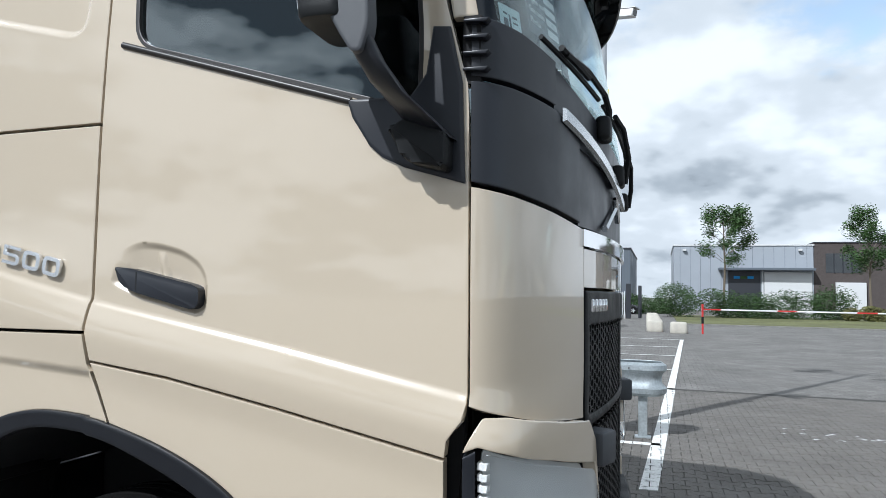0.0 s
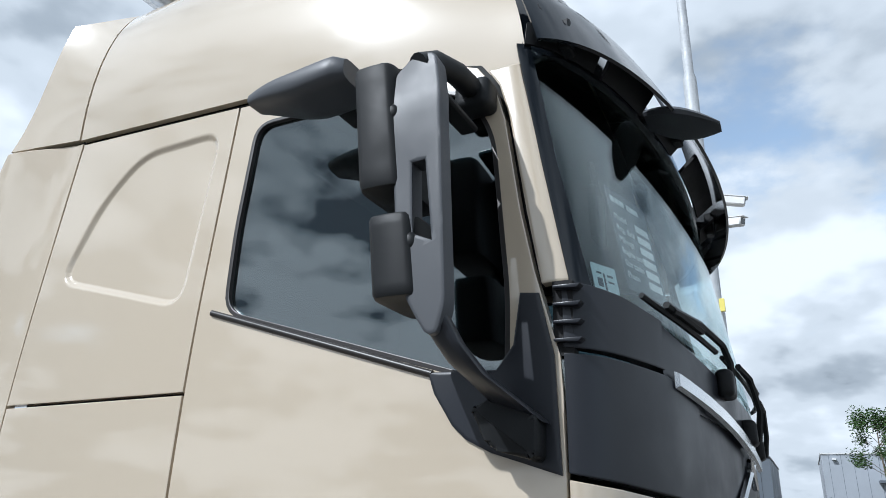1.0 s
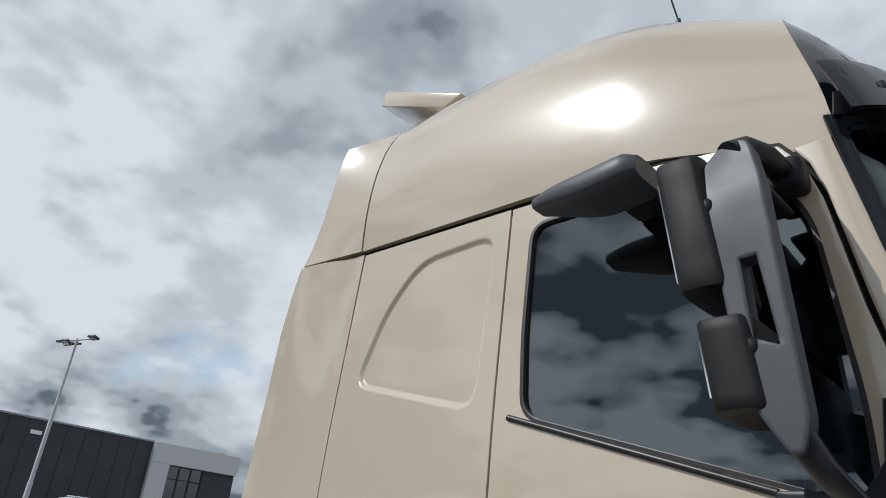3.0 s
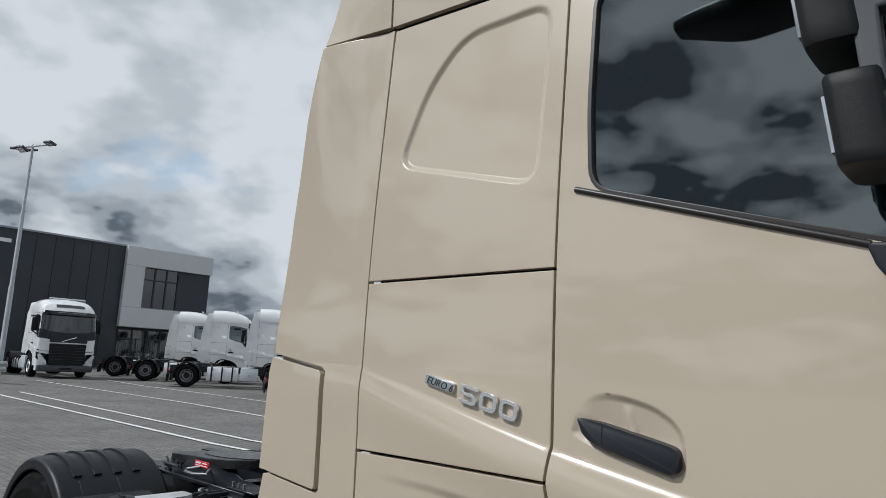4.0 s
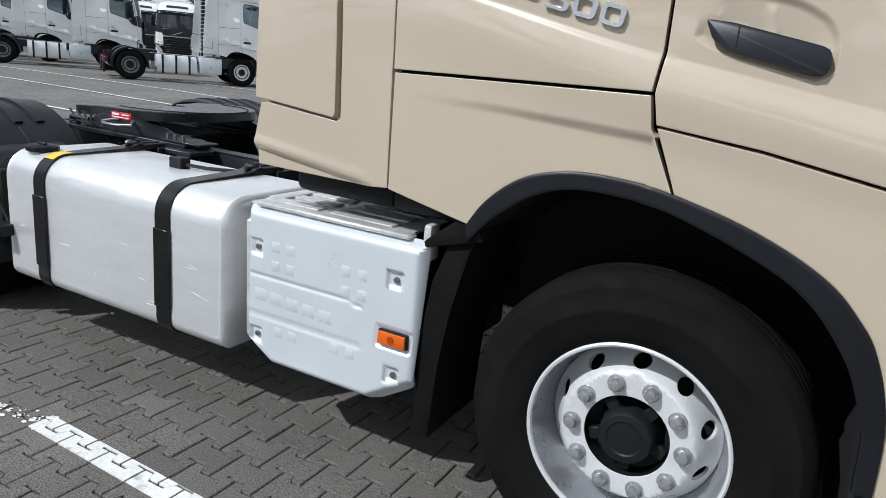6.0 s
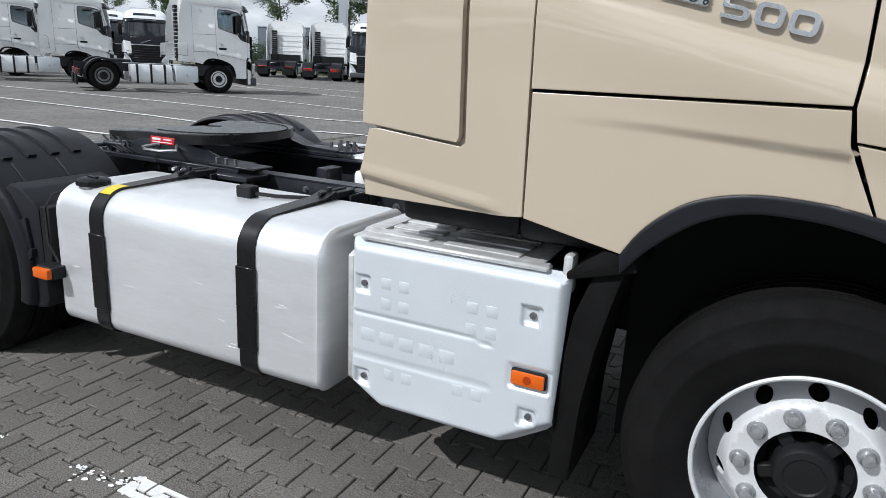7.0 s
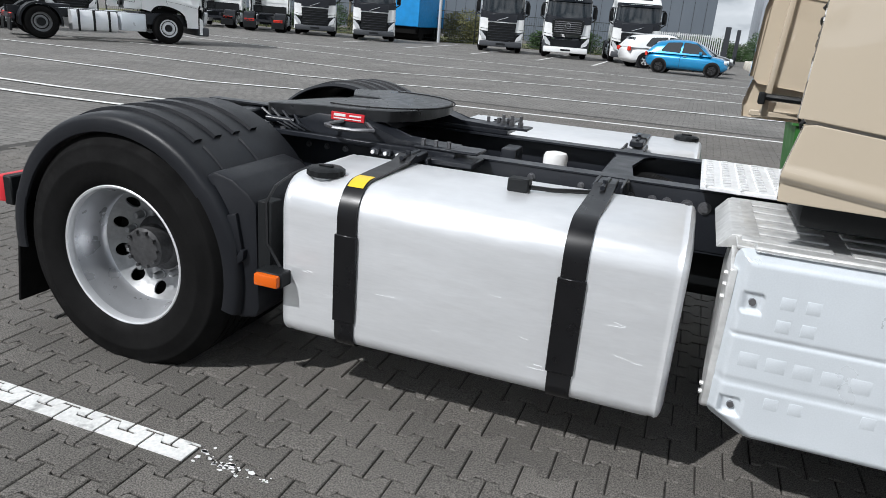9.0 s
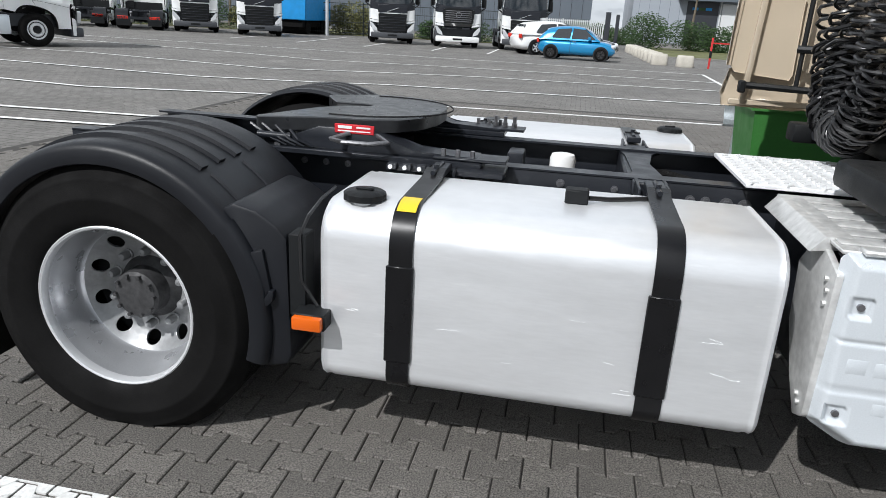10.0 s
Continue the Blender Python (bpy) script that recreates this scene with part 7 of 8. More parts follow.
        bm = cyl(bmesh.new(), (0, 1.17 * y, 0.505), (0, 1.24 * y, 0.505), 0.11, 16)
        part("hub", bm, BLACK_PLASTIC, w)
        bm = small_tyre(bmesh.new(), -3.8, 1.25 * y, 0.60 * y, 0.505, 0.505)
        w = part("rear_wheel", bm, RUBBER, t)
        bm = lathe(bmesh.new(), [(0.30, 1.25 * y), (0.27, 1.20 * y), (0.25, 1.10 * y), (0.15, 1.10 * y), (0.12, 1.17 * y), (0.01, 1.17 * y)], (-3.8, 0, 0.505), 32)
        part("rim", bm, DUSTY_SHADED_RIM, w)
        part("hub", cyl(bmesh.new(), (-3.8, 1.10 * y, 0.505), (-3.8, 1.185 * y, 0.505), 0.125, 16), BLACK_PLASTIC, w)
        part("hole_ring", lathe(bmesh.new(), [(0.232, 1.097 * y), (0.232, 1.104 * y), (0.195, 1.104 * y)], (-3.8, 0, 0.505), 24), DARK, w)
        bm = bmesh.new()
        out = [(-3.8 + 0.61 * math.cos(radians(q)), 0.505 + 0.60 * math.sin(radians(q))) for q in range(-10, 196, 10)]
        inn = [(-3.8 + 0.55 * math.cos(radians(q)), 0.505 + 0.54 * math.sin(radians(q))) for q in range(195, -11, -10)]
        prism(bm, out + inn, min(0.60 * y, 1.25 * y), max(0.60 * y, 1.25 * y))
        part("rear_mudguard", bm, GUARD_PLASTIC, t)
        bm = bmesh.new()
        prism(bm, rounded([(0.60, 0.30), (1.22, 0.30), (1.22, 0.72), (1.08, 0.92), (0.60, 0.92)], 0.08, 3), -2.95, -1.60, axis=0)
        if y < 0:
            for v in bm.verts:
                v.co.y = -v.co.y
        tk = part("fuel_tank", bm, ALU, t)
        for x in (-2.75, -2.3, -1.85):
            bm = box(bmesh.new(), x - 0.035, x + 0.035, min(1.10 * y, 1.235 * y), max(1.10 * y, 1.235 * y), 0.29, 0.93, 0.01, 1)
            part("tank_strap", bm, BLACK_PLASTIC, tk)
        bm = box(bmesh.new(), -1.50, -0.72, min(0.7 * y, 1.23 * y), max(0.7 * y, 1.23 * y), 0.36, 0.93, 0.04, 2)
        part("battery_box", bm, ALU_COVER, t)
        bm = box(bmesh.new(), -4.62, -4.55, min(0.55 * y, 1.15 * y), max(0.55 * y, 1.15 * y), 0.55, 0.72, 0.02, 1)
        part("rear_lamp", bm, LAMP_RED, t)
        bm = box(bmesh.new(), -4.66, -4.60, min(0.45 * y, 1.20 * y), max(0.45 * y, 1.20 * y), 0.20, 0.55, 0.01, 1)
        part("mud_flap", bm, BLACK_PLASTIC, t)
        bm = bmesh.new()
        prism(bm, rounded([(0.82, 0.62), (1.12, 0.74), (1.235, 1.08), (1.15, 1.12), (0.86, 0.80)], 0.03, 3), 1.24, 1.345, axis=0)
        if y < 0:
            for v in bm.verts:
                v.co.y = -v.co.y
        part("headlamp", bm, LAMP_WHITE, t)
    bm = sheet(bmesh.new(), lambda u, v: tuple(Vector(roof_front(u * 0.42, 0.62 + 0.3 * v)) + Vector((0.012, 0, 0.012))), 10, 3, 0.01)
    lowered(bm)
    part("roof_window", bm, DARK_GLASS, t)
    bm = tube(bmesh.new(), [(0.30, -0.80, 3.58), (0.30, -0.80, 3.76), (0.30, 0.80, 3.76), (0.30, 0.80, 3.58)], 0.025, 6)
    part("roof_bar", bm, RIM, t)
    bm = bmesh.new()
    if grille:
        prism(bm, rounded([(-0.80, 1.28), (0.80, 1.28), (0.88, 1.95), (0.6, 2.05), (-0.6, 2.05), (-0.88, 1.95)], 0.06, 3), 1.28, 1.375, axis=0)
    else:
        prism(bm, rounded([(-0.74, 0.62), (0.74, 0.62), (0.80, 1.60), (-0.80, 1.60)], 0.06, 3), 1.28, 1.372, axis=0)
    g = part("grille", bm, BLACK_PLASTIC, t)
    for k in range(6):
        z = (1.36 + 0.105 * k) if grille else (0.70 + 0.14 * k)
        bm = box(bmesh.new(), 1.36, 1.392, -0.72, 0.72, z, z + (0.045 if grille else 0.03), 0.008, 1)
        part("grille_bar", bm, STEEL if grille else GREY_PAINT, g)
    if grille:
        bm = tube(bmesh.new(), [(1.40, 0.14 * math.cos(q), 1.72 + 0.14 * math.sin(q)) for q in [k * math.tau / 20 for k in range(21)]], 0.015, 6)
        part("round_emblem", bm, CHROME, g)
    else:
        bm = tube(bmesh.new(), [(1.385, -0.30, 1.70), (1.385, 0.30, 1.92)], 0.02, 6)
        part("diagonal_bar", bm, CHROME, g)
        bm = box(bmesh.new(), 1.33, 1.366, -0.82, 0.82, 1.66, 2.08, 0.02, 1)
        part("dark_band", bm, GREY_PAINT, g)
    bm = box(bmesh.new(), 1.0, 1.40, -1.20, 1.20, 0.30, 0.60, 0.06, 2)
    b = part("bumper", bm, TRUCK_WHITE if grille else GREY_PLASTIC, t)
    bm = box(bmesh.new(), 1.395, 1.41, -0.26, 0.26, 0.40, 0.50, 0.004, 1)
    part("number_plate", bm, BLACK_PLASTIC, b)
    bm = bmesh.new()
    for y in (-0.39, 0.39):
        box(bm, -4.6, 0.8, y - 0.04, y + 0.04, 0.66, 0.92)
    box(bm, -0.9, 0.9, -1.1, 1.1, 0.6, 0.97)
    box(bm, -3.65, -2.85, -0.48, 0.48, 0.95, 1.06, 0.02, 1)
    box(bm, -4.62, -4.5, -1.15, 1.15, 0.55, 0.70)
    part("chassis", bm, FRAME, t)
    bm = bmesh.new()
    for k in range(14):
        z = 1.15 + 0.14 * k
        box(bm, -1.12, -1.02, 0.55, 0.92, z, z + 0.11, 0.01, 1)
    box(bm, -1.05, -1.0, -1.05, 1.05, 1.05, 1.5)
    part("rear_loom", bm, BLACK_PLASTIC, t)
    for k in range(5):
        bm = box(bmesh.new(), -1.02, -0.99, -0.9, 0.9, 1.55 + 0.35 * k, 1.58 + 0.35 * k)
        part("rear_rib", bm, CLAD_WHITE, t)
    return t


def by_rear(x, y, a):
    return pose(x + 3.8 * math.cos(radians(a)), y + 3.8 * math.sin(radians(a)), 0, 0, 0, a)


one = yard_truck(0)
one.matrix_basis = by_rear(-22.1, 13.95, 57)
for m in (by_rear(-29.1, 13.6, 57), by_rear(-33.9, 14.0, 57), by_rear(-37.8, 14.2, 57), pose(-35.3, 10.1, 0, 0, 0, -4), pose(-39.5, 5.6, 0, 0, 0, -6),
          pose(-36.2, 28.4, 0, 0, 0, -45), pose(-41.2, 29.8, 0, 0, 0, -45),
          pose(-32.9, 37.9, 0, 0, 0, 118), pose(-29.3, 38.0, 0, 0, 0, 118), pose(-25.0, 36.4, 0, 0, 0, -62), pose(-21.0, 36.5, 0, 0, 0, -64), pose(-13.2, 37.3, 0, 0, 0, -72), pose(-5.7, 37.9, 0, 0, 0, -78)):
    copy_thing(one, m)
other = yard_truck(1)
other["label"] = "white tractor truck with slatted black grille and round emblem"
other.matrix_basis = pose(-9.3, 36.9, 0, 0, 0, -76)


def car(name, label, body, length, height, width, wheel_r, hatch, trim, at):
    """A closed car; forward is +x, origin under its middle."""
    t = thing(name, (0, 0, 0), label, "car")
    L, W = length / 2, width / 2
    belt = height * (0.60 if hatch else 0.64)
    nose_h = height * (0.585 if hatch else 0.60)
    top = eased([(-L, belt * 0.86), (-L + 0.10, belt * 0.99), (-L + 0.45, belt * 1.01), (0.0, belt), (L * 0.50, belt * 0.985), (L * 0.70, nose_h * 0.99), (L * 0.86, nose_h * 0.92), (L * 0.95, nose_h * 0.80), (L, nose_h * 0.60)], L * 0.035)
    low = eased([(-L, 0.40), (-L + 0.12, 0.25), (-L + 0.5, 0.19), (L * 0.6, 0.19), (L - 0.12, 0.22), (L, 0.36)], L * 0.03)
    wide = eased([(-L, 0.62), (-L + 0.10, 0.84), (-L + 0.40, 0.97), (-L * 0.2, 1.0), (L * 0.4, 1.0), (L * 0.75, 0.96), (L * 0.93, 0.82), (L, 0.60)], L * 0.03)
    rings = []
    for k in range(29):
        x = -L + 2 * L * k / 28
        z0, z1, w = low(x), top(x), W * wide(x)
        ring = []
        for q in [(n + 0.5) * math.tau / 24 for n in range(24)]:
            c, s = squircle(q, 4.2)
            ring.append((x, w * c * (1 - 0.07 * max(0.0, s)), (z0 + z1) / 2 + (z1 - z0) / 2 * s))
        rings.append(ring)
    part("body", loft(bmesh.new(), rings), body, t, angle=50)
    crown = eased([(-L + 0.06, belt * 0.97), (-L + 0.22, height * 0.76), (-L + 0.46, height * 0.915), (-L * 0.40, height * 0.985), (-0.05, height), (0.30, height * 0.965), (L * 0.34, height * 0.87), (L * 0.62, belt * 0.97)], 0.05)
    rings = []
    for k in range(23):
        x = -L + 0.08 + (L * 1.60 - 0.08) * k / 22
        z1 = max(crown(x), belt * 0.97)
        ring = []
        for q in [n * math.pi / 12 for n in range(13)]:
            c, s = squircle(q, 3.6)
            h = s * (z1 - belt * 0.95)
            ring.append((x, W * c * (0.93 - 0.22 * h / (height - belt)), belt * 0.95 + h))
        rings.append(ring)
    part("cabin", loft(bmesh.new(), rings), body, t, angle=50)

    def glass_side(x, z):
        return (x, -W * (0.93 - 0.215 * max(0.0, z - belt * 0.95) / (height - belt)) - 0.004, z)
    part("windscreen", sheet(bmesh.new(), lambda u, v: (L * 0.575 - (L * 0.575 - 0.36) * v + 0.03 - 0.05 * u * u, u * W * (0.78 - 0.14 * v), belt * 1.02 + (height * 0.955 - belt * 1.02) * v), 10, 3, 0.006), DARK_GLASS, t)
    part("rear_window", sheet(bmesh.new(), lambda u, v: (-L + 0.13 + 0.22 * v + 0.03 * u * u, u * W * (0.70 - 0.10 * v), belt * 1.06 + (height * 0.86 - belt * 1.06) * v), 8, 2, 0.006), DARK_GLASS, t)
    for y in (-1, 1):
        fix = (lambda b: b) if y < 0 else flipped
        for outl in ([(L * 0.50, belt * 1.03), (L * 0.22, height * 0.895), (-0.16, height * 0.925), (-0.20, belt * 1.03)], [(-0.27, belt * 1.03), (-0.24, height * 0.92), (-L * 0.48, height * 0.885), (-L * 0.62, belt * 1.10), (-L * 0.60, belt * 1.04)]):
            part("side_window", fix(panel(rounded(outl, 0.05, 3), glass_side, (), step=0.10, thick=0.02, edge=0.003)), DARK_GLASS, t)
        part("door_gap", box(bmesh.new(), -0.235, -0.225, min(W * 0.97 * y, W * 1.002 * y), max(W * 0.97 * y, W * 1.002 * y), 0.32, belt * 0.95), DARK, t)
        part("door_handle", box(bmesh.new(), -0.14, 0.02, min(W * 0.97 * y, W * 1.015 * y), max(W * 0.97 * y, W * 1.015 * y), belt * 0.87, belt * 0.90, 0.006, 1), trim if not hatch else CHROME, t)
        bm = box(bmesh.new(), L * 0.30, L * 0.38, min(W * y, W * 1.10 * y), max(W * y, W * 1.10 * y), belt, belt + 0.13, 0.02, 1)
        part("door_mirror", bm, body, t)
        for x in (-L * 0.62, L * 0.66):
            bm = lathe(bmesh.new(), [(wheel_r * 1.15, W * 0.8 * y), (wheel_r * 1.15, W * 1.003 * y), (0.01, W * 1.003 * y)], (x, 0, wheel_r), 28)
            part("wheel_arch", bm, DARK, t)
            bm = small_tyre(bmesh.new(), x, W * 1.015 * y, W * 0.78 * y, wheel_r, wheel_r)
            w = part("wheel", bm, RUBBER, t)
            bm = bmesh.new()
            for k in range(5):
                q = k * math.tau / 5
                box(bm, 0.03, wheel_r * 0.60, -0.012, 0.012, -0.03, 0.03, 0, 1, m=Matrix.Translation((x, W * 1.005 * y, wheel_r)) @ Matrix.Rotation(q, 4, "Y"))
            lathe(bm, [(wheel_r * 0.62, W * 1.012 * y), (wheel_r * 0.56, W * 1.012 * y), (wheel_r * 0.55, W * 0.98 * y)], (x, 0, wheel_r), 24)
            part("rim", bm, trim, w)
        bm = lathe(bmesh.new(), [(0.09, L * 0.90), (0.09, L * 0.965), (0.05, L * 0.975), (0.001, L * 0.975)], (0, W * 0.66 * y, nose_h * 0.74), 16, axis=0)
        part("headlamp", bm, LAMP_WHITE, t)
        bm = box(bmesh.new(), -L - 0.01, -L + 0.10, min(W * 0.62 * y, W * 0.90 * y), max(W * 0.62 * y, W * 0.90 * y), belt * 0.78, belt * 0.98, 0.02, 1)
        part("rear_lamp", bm, LAMP_RED, t)
    t.matrix_basis = at
    return t


car("hatchback_car", "small bright blue hatchback with black wheels", CAR_BLUE, 3.55, 1.49, 1.64, 0.30, True, CAR_BLACK, pose(-2.45, 30.6, 0, 0, 0, -6))
car("estate_car", "white family car with silver wheels, parked behind a blue car", TRUCK_WHITE, 4.45, 1.66, 1.84, 0.35, True, RIM, pose(-3.7, 34.4, 0, 0, 0, 28))
car("saloon_car", "black car parked beyond a blue hatchback", CAR_BLACK, 4.3, 1.42, 1.76, 0.32, False, RIM, pose(-2.5, 35.2, 0, 0, 0, 0))
car("saloon_car", "black car by the yard gate", CAR_BLACK, 4.3, 1.45, 1.76, 0.32, False, RIM, pose(-2.3, 62.0, 0, 0, 0, 10))


# ---- lamp posts ----
def lamp_post(at, turn, cams):
    t = thing("street_lamp", (0, 0, 0), "tall grey steel lamp post with four floodlights", "lamp post", "yard lamp posts")
    bm = lathe(bmesh.new(), [(0.115, 0), (0.115, 0.02), (0.105, 0.03), (0.105, 3.90), (0.085, 3.98), (0.085, 7.05), (0.062, 7.15), (0.055, 10.15), (0.01, 10.2)], (0, 0, 0), 20, axis=2)
    part("pole", bm, POLE_STEEL, t)
    bm = box(bmesh.new(), -0.05, 0.05, -0.112, -0.10, 0.5, 1.0, 0.004, 1)
    part("service_door", bm, POLE_STEEL, t)
    bm = tube(bmesh.new(), [(-1.25, 0, 10.1), (1.25, 0, 10.1)], 0.04, 8)
    part("cross_bar", bm, POLE_STEEL, t)
    for x, tilt, yy in ((0.28, 30, -0.68), (1.15, 14, -0.10), (-1.15, 10, 0.1), (-0.75, 16, 0.50)):
        bm = box(bmesh.new(), -0.22, 0.22, -0.17, 0.17, -0.05, 0.05, 0.02, 2, m=Matrix.Translation((x, yy, 10.1 - (0.35 if abs(x) < 0.6 else -0.02))) @ pose(0, 0, 0, -tilt if yy < 0 else tilt, 0, 0))
        h = part("floodlight", bm, GREY_PLASTIC, t, "grey floodlight with pale lens")
        bm = box(bmesh.new(), -0.16, 0.16, -0.12, 0.12, -0.056, -0.048, 0.0, 1, m=Matrix.Translation((x, yy, 10.1 - (0.35 if abs(x) < 0.6 else -0.02))) @ pose(0, 0, 0, -tilt if yy < 0 else tilt, 0, 0))
        part("lens", bm, LAMP_WHITE, h)
        bm = tube(bmesh.new(), [(x * 0.6, 0, 10.1), (x, yy * 0.7, 10.1 - (0.28 if abs(x) < 0.6 else -0.02))], 0.022, 6)
        part("bracket", bm, POLE_STEEL, h)
    if cams:
        for z, a in ((5.30, 8), (4.98, -30)):
            m = Matrix.Translation((0.13, -0.05, z)) @ pose(0, 0, 0, 0, 12, a)
            bm = box(bmesh.new(), 0.0, 0.34, -0.05, 0.05, -0.05, 0.05, 0.01, 1, m=m)
            c = part("security_camera", bm, WHITE, t, "white bullet security camera")
            bm = box(bmesh.new(), 0.335, 0.346, -0.035, 0.035, -0.03, 0.03, 0, 1, m=m)
            part("lens", bm, DARK_GLASS, c)
            bm = box(bmesh.new(), 0.0, 0.37, -0.056, 0.056, 0.05, 0.058, 0, 1, m=m)
            part("sun_shield", bm, WHITE, c)
            bm = tube(bmesh.new(), [(0.06, 0, z - 0.08), (0.2, -0.03, z - 0.05)], 0.02, 6)
            part("bracket", bm, WHITE, c)
        bm = box(bmesh.new(), 0.06, 0.12, -0.13, -0.09, 3.90, 4.05, 0.005, 1)
        part("yellow_tag", bm, mat("yellow_tag", (0.75, 0.65, 0.15), 0.5), t)
    t.matrix_basis = Matrix.Translation(at) @ pose(0, 0, 0, 0, 0, turn)
    return t


lamp_post((0.80, 5.55, 0), 0, True)
lamp_post((-32.0, 6.7, 0), 20, False)
lamp_post((-19.2, 43.0, 0), 60, False)


# ---- guard rails ----
def guard_rail(at, turn, length):
    t = thing("guard_rail", (0, 0, 0), "short galvanised steel guard rail with a rounded end", "guard rail", "guard rails")
    wave = [(0.0, 0.47), (0.045, 0.50), (0.05, 0.55), (0.0, 0.60), (-0.01, 0.655), (0.0, 0.71), (0.05, 0.76), (0.045, 0.81), (0.0, 0.84)]
    bm = bmesh.new()
    stations = [(-length, 0, 0), (0, 0, 0)] + [(0.16 * math.sin(radians(q)), 0.16 * (1 - math.cos(radians(q))), q) for q in range(15, 181, 15)] + [(-0.45, 0.32, 180)]
    rows = [[bm.verts.new((x + d * math.sin(radians(q)), y - d * math.cos(radians(q)), z)) for d, z in wave] for x, y, q in stations]
    for a, b in zip(rows, rows[1:]):
        for k in range(len(wave) - 1):
            bm.faces.new((a[k], a[k + 1], b[k + 1], b[k]))
    thicken(bm, 0.005)
    part("beam", bm, GALV, t)
    for x in (-0.05, -length + 0.2):
        bm = bmesh.new()
        box(bm, x - 0.05, x + 0.05, 0.03, 0.09, 0.0, 0.80, 0.006, 1)
        box(bm, x - 0.09, x + 0.09, 0.0, 0.13, -0.005, 0.012)
        part("post", bm, GALV, t)
    for x in (-0.2, -0.6):
        for z in (0.53, 0.78):
            bm = cyl(bmesh.new(), (x, -0.035, z), (x, -0.065, z), 0.012, 8)
            part("bolt", bm, STEEL, t)
    t.matrix_basis = Matrix.Translation(at) @ pose(0, 0, 0, 0, 0, turn)


guard_rail((1.36, 5.35, 0), 0, 1.9)
guard_rail((-29.6, 5.9, 0), 10, 2.4)


# ---- concrete blocks, barrier, green bin ----
def block():
    bm = bmesh.new()
    loft(bm, [[((0.36 + i) * math.copysign(abs(math.cos(q)) ** 0.45, math.cos(q)), (0.27 + i) * math.copysign(abs(math.sin(q)) ** 0.45, math.sin(q)), z) for q in [(k + 0.5) * math.tau / 24 for k in range(24)]]
              for z, i in ((0, 0.0), (0.05, 0.02), (0.40, 0.0), (0.48, -0.03), (0.50, -0.07))])
    return solo("concrete_block", bm, CONCRETE, "pale rounded concrete block on the paving", "concrete block", "row of concrete blocks", angle=50)


first = block()
first.location = (1.30, 30.6, -0.01)
for k in range(1, 10):
    copy_thing(first, Matrix.Translation((1.30 + 0.02 * math.sin(k * 2.1) - 0.03 * k, 30.6 + 1.75 * k, -0.01)) @ pose(0, 0, 0, 0, 0, 3 * math.sin(k)))
copy_thing(first, Matrix.Translation((2.32, 29.7, -0.01)))

t = thing("road_barrier", (0, 0, 0), "red and white barrier pole across the yard exit", "barrier")
bm = box(bmesh.new(), 3.27, 3.35, 29.5, 29.58, -0.01, 1.30, 0.01, 1)
part("end_post", bm, RED_PAINT, t)
bm = box(bmesh.new(), 3.26, 3.36, 29.49, 29.59, 0.45, 0.75, 0.01, 1)
part("post_band", bm, BLACK_PLASTIC, t)
for k in range(14):
    bm = box(bmesh.new(), 3.3 + 0.75 * k, 3.3 + 0.75 * (k + 1), 29.47, 29.53, 1.05, 1.105, 0.0)
    part("stripe", bm, RED_PAINT if k % 4 == 0 else WHITE, t)
bm = box(bmesh.new(), 13.8, 14.15, 29.3, 29.7, -0.01, 1.15, 0.03, 2)
part("drive_housing", bm, CLAD_WHITE, t)

bm = bmesh.new()
loft(bm, [[(x * k - 0.58, y * k + 2.45, z) for x, y in ((-0.40, -0.34), (0.40, -0.34), (0.40, 0.34), (-0.40, 0.34))] for z, k in ((0.05, 0.80), (0.98, 1.0), (0.98, 1.06), (1.02, 1.06), (1.06, 1.0))])
bin_ob = thing("waste_bin", (-0.58, 2.45, 0), "green plastic waste container beside the truck", "waste bin")
part("body", bm, GREEN, bin_ob)
for x in (-0.85, -0.31):
    bm = cyl(bmesh.new(), (x, 2.15, 0.09), (x, 2.21, 0.09), 0.10, 16)
    cyl(bm, (x, 2.69, 0.09), (x, 2.75, 0.09), 0.10, 16)
    part("wheel", bm, RUBBER, bin_ob)


# ---- buildings ----
def window_grid(parent, face, y0, y1, z0, z1, n, axis, at):
    """Glazing with frames set in a wall; face is where the wall's outside lies."""
    for k in range(n):
        a, b = y0 + (y1 - y0) * k / n, y0 + (y1 - y0) * (k + 1) / n
        if axis == "x":
            p = box(bmesh.new(), face - 0.10, face - 0.06, a + 0.04, b - 0.04, z0, z1)
            f = box(bmesh.new(), face - 0.12, face + 0.02, b - 0.05, b + 0.05, z0, z1)
        else:
            p = box(bmesh.new(), a + 0.04, b - 0.04, face + 0.06, face + 0.10, z0, z1)
            f = box(bmesh.new(), b - 0.05, b + 0.05, face - 0.02, face + 0.12, z0, z1)
        w = part("window", p, DARK_GLASS, parent)
        part("window_frame", f, CLAD_DARK, w)


